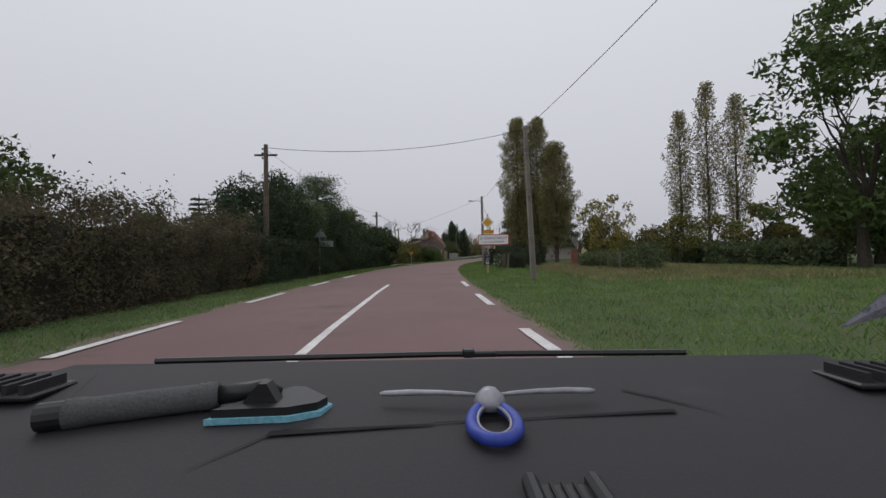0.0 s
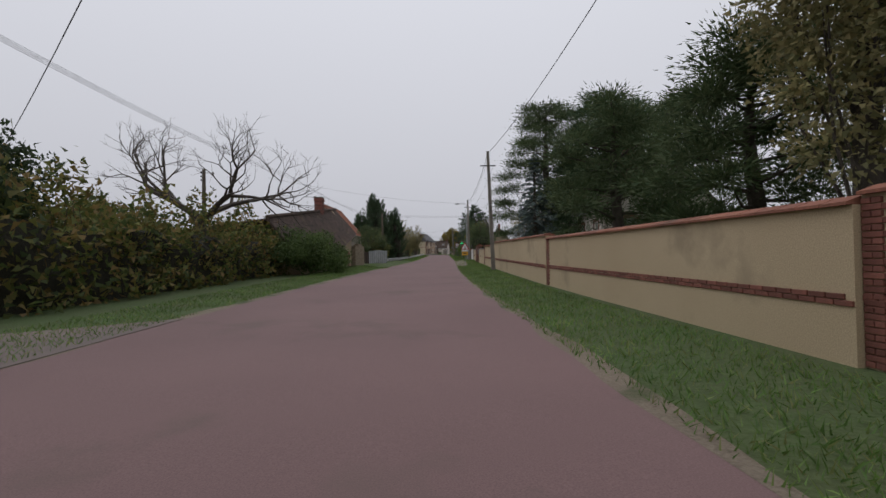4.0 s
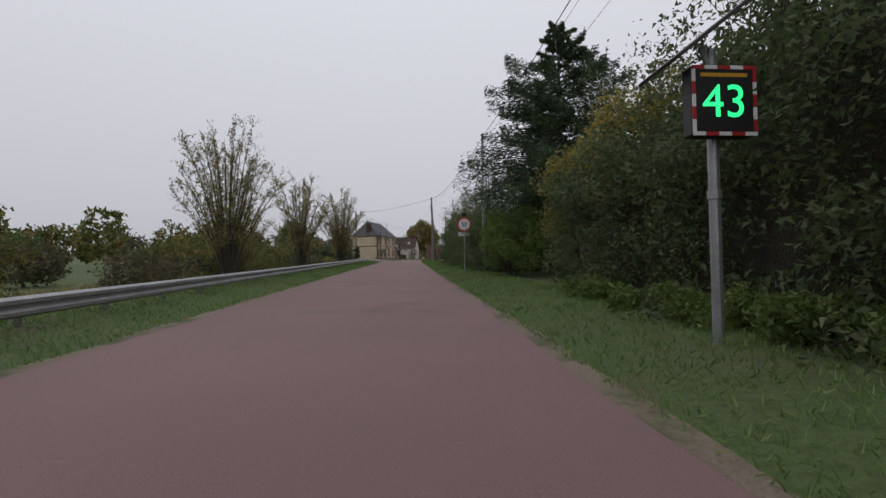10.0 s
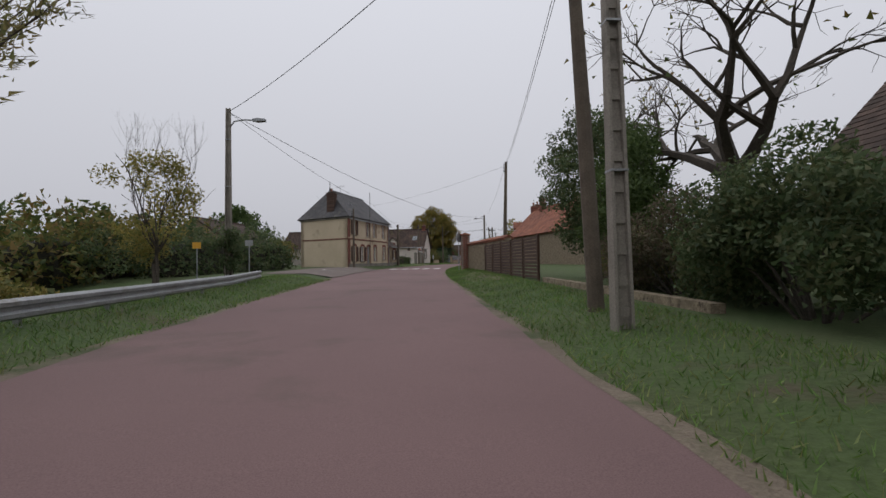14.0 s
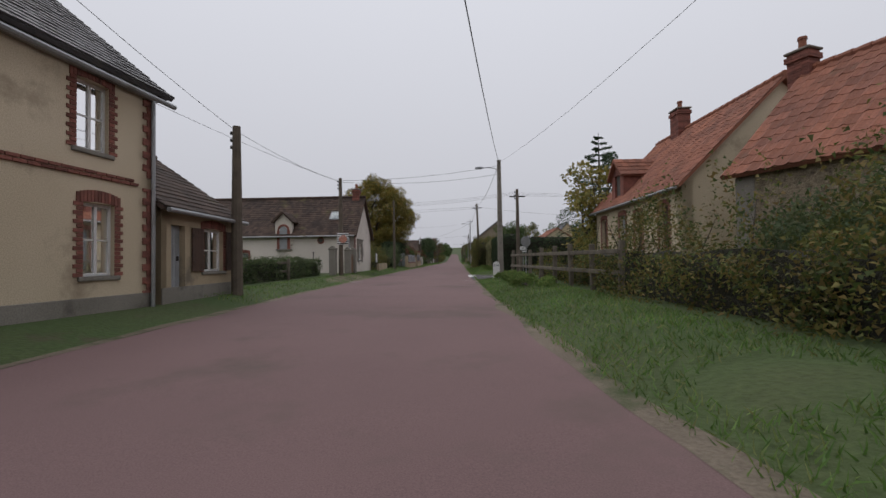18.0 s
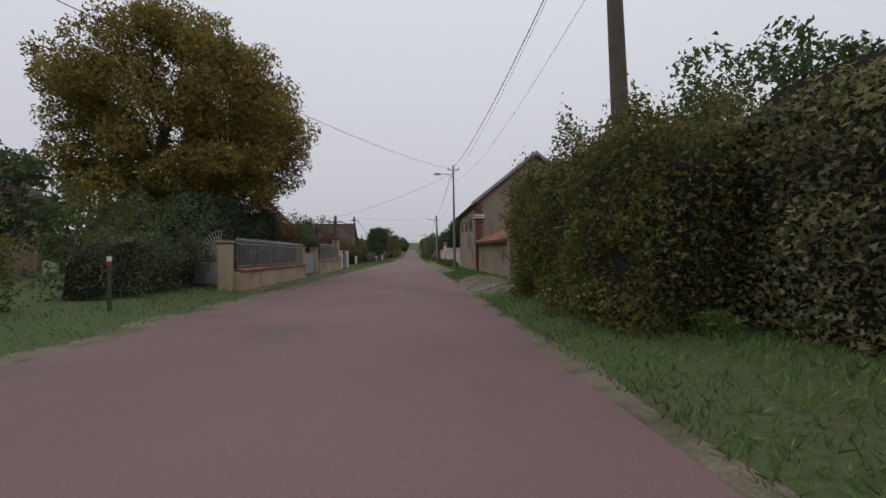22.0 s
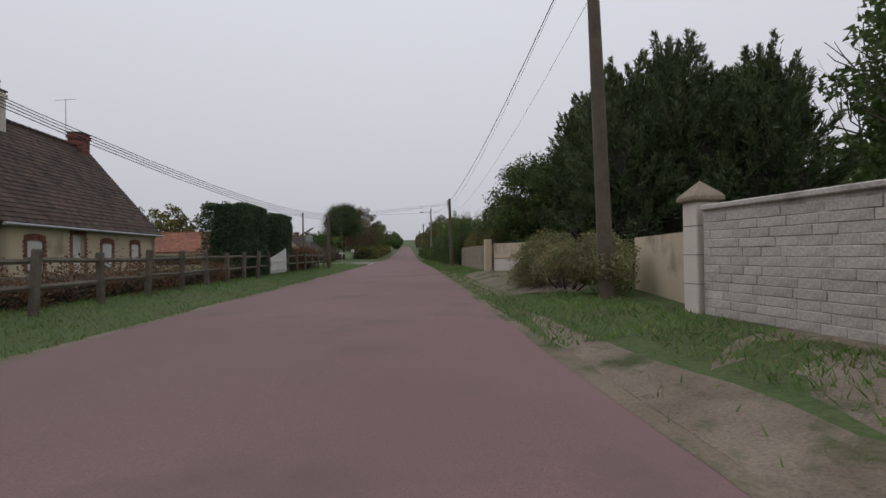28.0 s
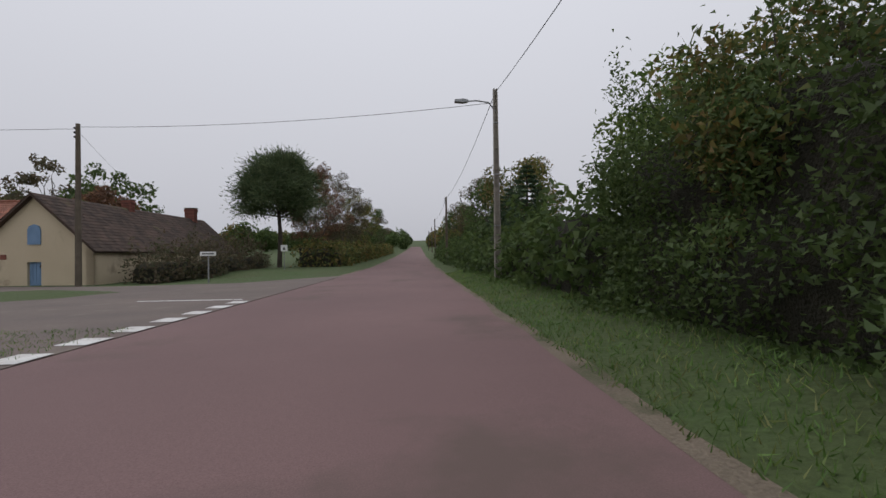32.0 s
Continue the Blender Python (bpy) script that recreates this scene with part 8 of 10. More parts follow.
def plate(poly, x, z, y0, y1):
    return MB().prism([(x + a, z + b) for a, b in poly][::-1], y0, y1, "y")


def signpost(parent, x, h, r=0.03):
    return part("post", MB().tube([(x, 0.03, -0.3), (x, 0.03, h)], r, 8), STEEL, parent)


NAVY = mat("sign dark blue", (0.05, 0.06, 0.12), None, 0.5)
ts = thing("town_sign", 29.3, 4.2, "white town entry sign with a red border, diamond and road number", "road sign", turn=-6)
signpost(ts, -0.35, 3.85, 0.04)
b1 = part("board", plate(rounded(2.0, 0.7, 0.05), 0, 2.17, -0.01, 0.02), SIGN_RED, ts)
part("face", plate(rounded(1.9, 0.6, 0.04), 0, 2.17, -0.014, -0.01), SIGN_WHITE, b1)
letters("LE GRAND-BAILLY", 0.26, NAVY, b1, 0, 2.27, -0.016, squeeze=0.82)
letters("Commune de SÉPEAUX", 0.17, NAVY, b1, 0, 2.02, -0.016, squeeze=0.85)
b2 = part("number_board", plate(rounded(0.72, 0.26, 0.03), -0.3, 2.68, -0.01, 0.02), SIGN_YELLOW, ts)
letters("D 943", 0.2, SIGN_BLACK, b2, -0.3, 2.68, -0.014)
b3 = part("diamond", plate([(0.42, 0), (0, 0.42), (-0.42, 0), (0, -0.42)], -0.35, 3.3, -0.01, 0.02), SIGN_WHITE, ts)
part("diamond_field", plate([(0.3, 0), (0, 0.3), (-0.3, 0), (0, -0.3)], -0.35, 3.3, -0.014, -0.01), SIGN_YELLOW, b3)
b4 = part("notice", plate(rounded(0.42, 0.85, 0.01), -0.4, 0.95, -0.03, -0.01), SIGN_BLACK, ts, "black board with white hand lettering")
for k, tx in enumerate(("LOTO", "15/11", "SEPEAUX", "19H")):
    letters(tx, 0.13 if k != 2 else 0.1, SIGN_WHITE, b4, -0.4, 1.28 - 0.16 * k, -0.033, squeeze=0.8)
part("lettering", MB().box(-0.55, -0.28, -0.034, -0.031, 0.68, 0.72).box(-0.5, -0.3, -0.034, -0.031, 0.59, 0.63), SIGN_WHITE, b4)
part("stake", MB().box(-0.43, -0.37, -0.01, 0.02, -0.2, 0.55, 0.005), SIGN_YELLOW, ts)

sb = thing("sign_back", 30.0, -7.3, "grey back of a rectangular road sign on a post", "road sign")
signpost(sb, 0, 2.9)
part("panel", plate(rounded(0.9, 0.4, 0.04), 0.45, 2.1, 0, 0.03), STEEL, sb)
part("triangle", plate([(0.4, -0.3), (0, 0.4), (-0.4, -0.3)], 0.05, 2.85, 0, 0.03), STEEL, sb)
for s, d, h in ((63.6, -6.2, 1.7), (58.8, -8.2, 1.75)):
    ys = thing("yellow_sign", s, d, "small yellow information sign with dark lines", "road sign")
    signpost(ys, 0, h)
    bd = part("board", plate(rounded(0.45, 0.3, 0.02), 0, h - 0.1, -0.02, 0), SIGN_YELLOW, ys)
    part("lettering", MB().box(-0.12, 0.12, -0.024, -0.02, h - 0.06, h - 0.02).box(-0.17, 0.17, -0.024, -0.02, h - 0.17, h - 0.13), SIGN_BLACK, bd)
gv = thing("give_way_sign", 57.6, -8.4, "back of a give-way sign on a grey post", "road sign")
signpost(gv, 0, 2.6)
part("triangle", plate([(0, -0.45), (0.45, 0.35), (-0.45, 0.35)], 0, 2.35, 0, 0.03), STEEL, gv)
part("lower_plate", plate(rounded(0.3, 0.3, 0.02), 0, 1.6, 0, 0.03), STEEL, gv)

pd = thing("crossing_warning", 96.6, 2.5, "red-bordered triangular warning sign with white and yellow plates", "road sign")
pd.matrix_world = pd.matrix_world @ Matrix.Scale(0.74, 4)
signpost(pd, 0, 3.1, 0.03)
tr = part("triangle", plate([(-0.5, -0.3), (0.5, -0.3), (0, 0.56)], 0, 2.35, -0.01, 0.02), SIGN_RED, pd)
part("triangle_field", plate([(-0.34, -0.21), (0.34, -0.21), (0, 0.38)], 0, 2.35, -0.014, -0.01), SIGN_WHITE, tr)
part("symbol", MB().box(-0.05, 0.05, -0.018, -0.014, 2.22, 2.5, 0.0).box(-0.14, 0.14, -0.018, -0.014, 2.17, 2.2), SIGN_BLACK, tr)
wp = part("white_plate", plate(rounded(0.75, 0.2, 0.02), 0, 1.92, -0.01, 0.02), SIGN_WHITE, pd)
letters("2 PASSAGES", 0.12, SIGN_BLACK, wp, 0, 1.92, -0.014)
yp = part("yellow_plate", plate(rounded(0.7, 0.42, 0.02), 0, 1.58, -0.01, 0.02), SIGN_YELLOW, pd)
part("symbol", plate([(0.2 * math.cos(a), 0.07 * math.sin(a)) for a in np.linspace(0, 6.0, 14)], 0, 1.6, -0.014, -0.01), SIGN_BLACK, yp)

rd = thing("speed_display", 137.25, 3.35, "solar-powered speed display showing green figures", "speed display")
part("post", MB().tube([(0, 0.1, -0.3), (0, 0.1, 3.2)], 0.06, 10), STEEL, rd)
part("collar", MB().tube([(0, 0.1, 1.55), (0, 0.1, 1.65)], 0.075, 10), STEEL, rd)
bx = part("case", MB().box(-0.36, 0.36, -0.1, 0.08, 2.2, 2.95, 0.02), SIGN_BLACK, rd)
for k in range(4):
    for i in range(5):
        q = MB()
        if k < 2:
            z = 2.2 if k == 0 else 2.91
            q.box(-0.36 + i * 0.144 + 0.002, -0.36 + (i + 1) * 0.144 - 0.002, -0.108, -0.1, z, z + 0.04)
        else:
            x = -0.36 if k == 2 else 0.32
            q.box(x, x + 0.04, -0.108, -0.1, 2.242 + i * 0.134, 2.242 + (i + 1) * 0.134 - 0.004)
        part("border", q, SIGN_RED if (i + k) % 2 else SIGN_WHITE, bx)
letters("43", 0.5, LED, bx, 0, 2.55, -0.104, "figures", "glowing green figures")
part("caption", MB().box(-0.26, 0.26, -0.104, -0.1, 2.83, 2.87), SIGN_YELLOW, bx)
part("bracket", MB().tube([(0, 0.1, 2.95), (-0.1, 0.1, 3.25)], 0.04, 6), STEEL, rd)
sp = part("solar_panel", MB().box(-0.6, 0.6, -0.4, 0.4, -0.02, 0.02, 0.005, m=Matrix.Translation((-0.15, 0.1, 3.32)) @ Matrix.Rotation(radians(-38), 4, "Y")), DARK_METAL, rd)

fs = thing("speed_limit_sign", 158.2, 3.2, "round red-bordered fifty sign with a white plate", "road sign")
signpost(fs, 0, 3.1)
c = lambda r: [(r * math.cos(2 * math.pi * i / 28), r * math.sin(2 * math.pi * i / 28)) for i in range(28)]
dd = part("disc", plate(c(0.42), 0, 2.65, -0.01, 0.02), SIGN_RED, fs)
part("disc_field", plate(c(0.32), 0, 2.65, -0.014, -0.01), SIGN_WHITE, dd)
letters("50", 0.4, SIGN_BLACK, dd, 0, 2.65, -0.017, squeeze=0.9)
rp_ = part("plate", plate(rounded(0.66, 0.2, 0.02), 0, 2.1, -0.01, 0.02), SIGN_WHITE, fs)
letters("RAPPEL", 0.14, SIGN_BLACK, rp_, 0, 2.1, -0.014)
part("flasher", MB().box(-0.12, 0.12, -0.08, 0.06, 3.1, 3.32, 0.03), BLACK, fs)

oc = [(0.38 * math.cos(radians(22.5 + 45 * i)), 0.38 * math.sin(radians(22.5 + 45 * i))) for i in range(8)]
for s, d, h, tn in ((212.0, 2.75, 2.5, 60), (254.2, 5.4, 2.5, 20)):
    o8 = thing("stop_sign", s, d, "grey back of an octagonal stop sign", "road sign", turn=tn)
    signpost(o8, 0, h)
    part("octagon", plate(oc, 0, h - 0.2, 0, 0.03), STEEL, o8)
mr = thing("road_mirror", 251.3, -6.3, "round traffic mirror on a black and white striped square", "traffic mirror", turn=25)
part("bracket", MB().tube([(-0.3, 0.05, 2.3), (0.0, 0.05, 2.3)], 0.03, 6), STEEL, mr)
bk = part("board", MB().box(-0.35, 0.35, 0, 0.03, 1.95, 2.65, 0.01), SIGN_WHITE, mr)
for k in range(5):
    part("stripe", MB().box(-0.34, 0.34, -0.004, 0.0, 1.98 + k * 0.14, 2.04 + k * 0.14), SIGN_BLACK, bk)
part("mirror", MB().prism([(0.25 * math.cos(2 * math.pi * i / 20), 2.3 + 0.25 * math.sin(2 * math.pi * i / 20)) for i in range(20)][::-1], -0.03, -0.004, "y"), mat("mirror glass", (0.85, 0.85, 0.85), (0.85, 0.85, 0.85), 0.05, metal=1.0, bump=0), mr)
bo = thing("milestone", 247.4, 2.8, "white round-topped road marker stone with worn grey lettering", "milestone")
part("body", MB().prism([(-0.17, -0.1), (0.17, -0.1), (0.17, 0.68)] + [(0.17 * math.cos(math.pi * i / 10), 0.68 + 0.17 * math.sin(math.pi * i / 10)) for i in range(1, 10)] + [(-0.17, 0.68)], -0.05, 0.05, "y"), WHITE_PAINT, bo)
part("lettering", MB().box(-0.13, -0.07, -0.054, -0.05, 0.6, 0.7).box(-0.02, 0.02, -0.054, -0.05, 0.6, 0.7).box(0.035, 0.075, -0.054, -0.05, 0.6, 0.7).box(0.09, 0.13, -0.054, -0.05, 0.6, 0.7), GREY_PAINT, bo)
wsg = thing("post_sign", 256.9, 5.6, "small white sign on a grey post", "road sign")
signpost(wsg, 0, 2.0)
wb = part("board", plate(rounded(0.5, 0.42, 0.02), 0, 1.85, -0.02, 0), SIGN_WHITE, wsg)
part("lettering", MB().box(-0.09, 0.09, -0.024, -0.02, 1.9, 1.96).box(-0.21, 0.21, -0.024, -0.02, 1.75, 1.81), SIGN_BLACK, wb)
ds = thing("direction_sign", 413.5, -10.8, "low white direction sign on a post", "road sign")
signpost(ds, 0, 1.6, 0.04)
q = part("board", plate(rounded(0.8, 0.22, 0.02), 0, 1.5, -0.02, 0.01), SIGN_WHITE, ds)
part("lettering", MB().box(-0.3, 0.3, -0.024, -0.02, 1.47, 1.53), SIGN_BLACK, q)
ds = thing("post_sign", 426, -10.6, "small square sign on a post", "road sign")
signpost(ds, 0, 1.9)
part("board", plate(rounded(0.5, 0.5, 0.02), 0, 1.7, -0.02, 0.01), SIGN_WHITE, ds)
part("symbol", plate([(-0.12, -0.15), (0.12, -0.15), (0, 0.15)], 0, 1.7, -0.024, -0.02), SIGN_BLACK, ds)
rb = thing("speed_display", 385.2, -9.9, "back of a solar speed display on a grey post", "speed display")
part("post", MB().tube([(0, 0, -0.3), (0, 0, 3.3)], 0.06, 10), STEEL, rb)
part("case", MB().box(-0.32, 0.32, -0.1, 0.1, 2.25, 2.9, 0.03), GREY_PAINT, rb)
part("battery_box", MB().box(-0.05, 0.25, -0.2, -0.1, 2.3, 2.7, 0.02), GREY_PAINT, rb)
part("solar_panel", MB().box(-0.55, 0.55, -0.35, 0.35, -0.02, 0.02, 0.005, m=Matrix.Translation((-0.05, 0, 3.35)) @ Matrix.Rotation(radians(-30), 4, "Y")), DARK_METAL, rb)
for s, d in ((203, -10.5), (205, -8.8)):
    ys = thing("yellow_sign" if s == 203 else "post_sign", s, d, "small sign on a thin post beside the forecourt", "road sign")
    signpost(ys, 0, 1.9)
    part("board", plate(rounded(0.4, 0.3, 0.02), 0, 1.75, -0.02, 0), SIGN_YELLOW if s == 203 else STEEL, ys)
bx = thing("utility_box", 307.1, -6.3, "grey electric cabinet beside the gate", "cabinet")
part("body", MB().box(-0.15, 0.15, -0.3, 0.3, 0, 1.1, 0.02), GREY_PAINT, bx)
part("door", MB().box(0.15, 0.165, -0.26, 0.26, 0.1, 1.0, 0.005), GREY_PAINT, bx)


# ---- plants, from the start of the drive to its end ----
# left side before the first lane
hedge("bramble_hedge", -8, 20, -9.6, -7.3, 2.3, LEAF_BROWN, "brown bramble hedge thick with bare twigs", 150, 0.11, 1, 0.3, wild=0.45)
leafy_tree("hedge_tree", 12, -12.5, 4.6, 2.6, 1.4, LEAF_GREEN, "broad green shrub tree behind the hedge", 5000, 0.2, 46, 0.7, 2)
conifer("young_conifer", 21, -9.0, 4.6, 1.3, "young dark conifer with ragged top", 3, NEEDLE, 20, 110, 0.22, 0.1)
conifer("young_conifer", 19.5, -9.6, 4.0, 1.2, "young dark conifer with ragged top", 4, NEEDLE, 18, 100, 0.22, 0.1)
for k, (s, d, h, r) in enumerate(((25, -9.8, 5.6, 2.3), (28.5, -9.6, 6.4, 2.6), (32, -10, 6.2, 2.6), (35.5, -9.4, 5.8, 2.4), (40, -10, 6.6, 2.6), (43.5, -10.2, 5.0, 2.3), (47.5, -10.2, 6.8, 2.6), (51.4, -9.8, 5.4, 2.4), (57.0, -13.6, 7.0, 2.8), (63.5, -17.5, 7.6, 3.0), (53.6, -9.0, 4.9, 2.1), (55.4, -8.3, 4.7, 1.9), (69.0, -12.8, 5.6, 2.4))):
    leafy_tree("hedge_tree", s, d, h, r, 0.3, (LEAF_DARK, LEAF_DARK, LEAF_HEDGE, LEAF_DARK)[k % 4], "dense dark evergreen tree at the roadside", 8000, 0.19, 60, 0.8, 20 + k, group="dark roadside trees")
hedge("roadside_thicket", 20, 56, -9.6, -7.3, 2.2, LEAF_DARK, "dark unkempt roadside hedge", 130, 0.13, 5, 0.4, wild=0.6)
pine("black_pine", 44, -12, 9.0, "dark pine rising over the roadside hedge", 6, 22, 2.4, 0.4, None, 0.28, 200)
bare_tree("bare_tree", 18, -13, 4.0, "bare twiggy shrub behind the hedge", 7, 4, 0.1)
# left side by the lane
for k, (s, d, h, r, m) in enumerate(((66, -16, 4.6, 2.6, LEAF_GREEN), (71, -15, 5.2, 2.8, LEAF_MIXED), (76, -13, 3.6, 2.2, LEAF_MIXED), (64, -20, 5.5, 2.6, LEAF_HEDGE), (56, -15.5, 4.6, 2.4, LEAF_MIXED))):
    leafy_tree("garden_tree", s, d, h, r, 0.6, m, "green and yellowing garden tree", 5200, 0.2, 44, 0.75, 40 + k)
bare_tree("walnut_tree", 79, -11, 9.0, "leafless spreading walnut tree", 51, 6, 0.3, fork=0.36, spread=0.9, up=0.2, twigs=5)
hedge("lane_thicket", 66, 86, -12.5, -9.0, 2.3, LEAF_MIXED, "tangled shrubs along the verge", 100, 0.13, 52, 0.4, wild=0.5)
bush("ivy_mound", 86.8, -8.2, 2.0, 4.2, 3.0, LEAF_GREEN, "mound of ivy swallowing the old roof's end", 12000, 0.13, 53, 60, 0.8)
# right side: field edge and gardens
for k, (s, d, h, r) in enumerate(((29, 28, 18, 5.6), (24, 31, 13, 5), (38, 36, 11, 5))):
    leafy_tree("oak_tree", s, d, h, r, 1.0, LEAF_GREEN, "tall dark leafy tree beyond the field", 12000, 0.3, 80, 1.3, 60 + k, 0.3)
for k, (s, d, h) in enumerate(((70.5, 32.5, 21), (68.5, 35.5, 24.5), (67, 38.5, 22))):
    poplar(s, d, h, 1.7, "slender columnar poplar with thinning leaves", 70 + k, 6000, 0.2)
for k, (s, d, h, r) in enumerate(((66.0, 9.0, 20, 2.3), (66.4, 11.8, 20, 2.3), (63.0, 14.0, 15.5, 2.2))):
    poplar(s, d, h, r, "tall poplar with yellowing leaves and bare gaps", 80 + k, 24000, 0.15, None, 0.3)
for k, (s, d, h, r, m) in enumerate(((55, 18.6, 8.6, 3.2, LEAF_YELLOW), (48, 24, 5.0, 2.8, LEAF_MIXED), (44, 30, 5.5, 3.0, LEAF_MIXED), (40, 36, 6, 3.2, LEAF_BROWN), (34, 40, 5.5, 3.2, LEAF_MIXED), (60, 33, 6, 3, LEAF_MIXED), (62, 20, 6.0, 2.6, LEAF_MIXED))):
    leafy_tree("orchard_tree", s, d, h, r, 0.8, m, "small tree with thin autumn leaves", 4200, 0.2, 46, 0.7, 90 + k, 0.14)
for k, (s, d, h) in enumerate(((47, 21, 5.0), (38, 44, 6.5), (30, 38, 6.0), (58, 16, 6))):
    bare_tree("bare_tree", s, d, h, "leafless small tree beyond the field", 100 + k, 5, 0.14)
hedge("field_hedge", 30, 62, 26, 28, 1.6, LEAF_HEDGE, "dark hedge at the far side of the field", 60, 0.2, 104, 0.3)
bush("field_shrub", 38, 13.6, 1.3, 2.0, 1.3, LEAF_HEDGE, "clipped dark shrub by the wire fence", 3000, 0.13, 105)
bush("field_shrub", 31.5, 14.5, 1.5, 1.8, 1.7, LEAF_HEDGE, "clipped dark shrub by the wire fence", 3000, 0.13, 106)
hedge("clipped_hedge", 36.6, 46.5, 6.2, 7.6, 1.25, LEAF_DARK, "low clipped hedge behind wooden posts", 190, 0.09, 107, 0.08)
hedge("clipped_hedge", 46.5, 51.0, 5.8, 7.6, 1.8, LEAF_DARK, "clipped hedge rising to a block beside the drive", 190, 0.09, 111, 0.08, h1=2.15)
rail_fence(36.6, 6.0, 50.0, 5.6, 7, "row of thin weathered posts before a hedge", 1.15, OAK, 0, "post_row")
bush("white_rose", 43.5, 6.0, 0.5, 2.2, 1.15, LEAF_HEDGE, "rose bush dotted with white blossoms", 2600, 0.09, 108, 20, 0.3, bloom=160)
hedge("tall_hedge", 43, 51, 8.5, 9.8, 1.75, LEAF_DARK, "tall clipped dark green hedge", 150, 0.1, 109, 0.06)
hedge("gate_hedge", 56.9, 58.1, 5.0, 12, 1.95, LEAF_DARK, "dark clipped hedge with a flat leafy top beside a drive", 260, 0.09, 110, 0.05)
# big pines behind the ochre wall
pine("scots_pine", 98.6, 10.2, 14.5, "great dark pine spreading over the garden wall", 120, 44, 4.6, 0.18, None, 0.3, 300, 0.4, 0.9)
pine("scots_pine", 98, 13.5, 9.0, "dark low pine behind the wall", 121, 30, 3.8, 0.1, None, 0.3, 300, 0.3, 0.95)
pine("cedar", 95.5, 14.5, 14, "dark cedar with level boughs behind the wall", 122, 44, 4.4, 0.15, NEEDLE, 0.32, 340, 0.4, 1.1)
conifer("blue_spruce", 94.2, 8.2, 9.4, 2.0, "blue-grey spruce with dense boughs", 123, NEEDLE_BLUE, 26, 240, 0.26, 0.5)
pine("dark_pine", 72, 11.0, 8, "dark pine behind the garden wall", 124, 26, 3.0, 0.2, None, 0.3, 280)
pine("dark_pine", 80, 9.5, 8.6, "dark pine behind the garden wall", 125, 26, 3.0, 0.2, None, 0.3, 280)
pine("dark_pine", 86, 16, 11, "dark pine behind the garden wall", 126, 30, 3.6, 0.2, None, 0.3, 280)
bare_tree("leaning_tree", 104.4, 11.0, 10.0, "leaning bare twiggy tree against the gable", 127, 6, 0.24, 600, LEAF_HEDGE, 0.09, 0.36, 0.85, lean=(-0.9, 0.4), twigs=5)
bush("ivy_shrub", 127.0, 14.2, 1.5, 2.0, 4.4, LEAF_LIGHT, "climbing green shrub on the house front", 5000, 0.13, 128)
bush("wall_climber", 115.2, 11.3, 0.6, 0.9, 3.9, LEAF_LIGHT, "small climbing plant by the windows", 1200, 0.12, 129)
for k, (s, d, h, r) in enumerate(((137, 17.6, 13.5, 3.0), (141, 19.6, 13.5, 3.0), (146, 16, 9, 2.8))):
    leafy_tree("birch_tree", s, d, h, r, 1.5, LEAF_POPLAR, "tall birch with thin autumn leaves", 4600, 0.16, 60, 0.9, 130 + k, 0.14)
# left, along the guard rail
hedge("left_thicket", 115.5, 124, -10.5, -8.2, 2.4, LEAF_MIXED, "tangled hedge with ivy beside the barrier", 120, 0.12, 140, 0.45, wild=0.6)
leafy_tree("holm_oak", 116.5, -9.4, 4.6, 2.3, 0.4, LEAF_HEDGE, "dark rounded evergreen tree", 6000, 0.15, 50, 0.7, 141)
cypress("dark_cypress", 131.0, -11.0, 10.0, 3.3, "broad dark conifer with upswept shaggy boughs", 142, 260, 200)
cypress("dark_cypress", 132.8, -8.2, 7.8, 2.2, "dark conifer with pointed shaggy top", 143, 190)
cypress("dark_cypress", 129.4, -13.0, 7.6, 2.4, "dark conifer with pointed shaggy top", 144, 190)
for k, (s, d, h, r, few) in enumerate(((137, -12, 4.2, 1.8, 3000), (141, -13.5, 4.6, 2.0, 3000), (146, -13, 4.4, 1.8, 3000), (134, -17, 3.6, 2, 2500))):
    leafy_tree("young_willow", s, d, h, r, 0.4, LEAF_MIXED, "scrubby young tree turning brown", few, 0.13, 40, 0.6, 150 + k, 0.08)
for k, (s, d, h, r, n) in enumerate(((157, -9.4, 9.4, 3.0, 34), (171, -9.0, 8.6, 2.6, 30), (186.6, -7.9, 9.2, 3.0, 44), (164, -11.5, 6.0, 2.2, 22))):
    osier(s, d, h, r, n, 160 + k)
for k in range(12):
    bush("meadow_shrub", 138 + k * 5.2, -11.5 - (k % 3) * 2.0, 1.5, 1.8, 1.9 + 0.4 * (k % 2), (LEAF_MIXED, LEAF_BROWN)[k % 2], "rough brownish shrub below the barrier", 1600, 0.14, 170 + k, group="meadow shrubs")
bare_tree("bare_tree", 172, -15, 4.5, "thin bare sapling in the meadow", 183, 5, 0.08)
leafy_tree("sapling", 198.0, -9.6, 6.2, 1.6, 0.8, LEAF_YELLOW, "sapling with the last yellow leaves and bare shoots", 2600, 0.13, 30, 0.5, 184, 0.07)
bare_tree("bare_tree", 198.0, -9.5, 8.2, "bare upright shoots of a sapling", 185, 5, 0.06, fork=0.2, spread=0.35, up=0.6)
bush("ivy_column", 200.2, -7.8, 0.45, 0.45, 2.6, LEAF_HEDGE, "ivy climbing a pole", 1500, 0.1, 186, 14, 0.3)
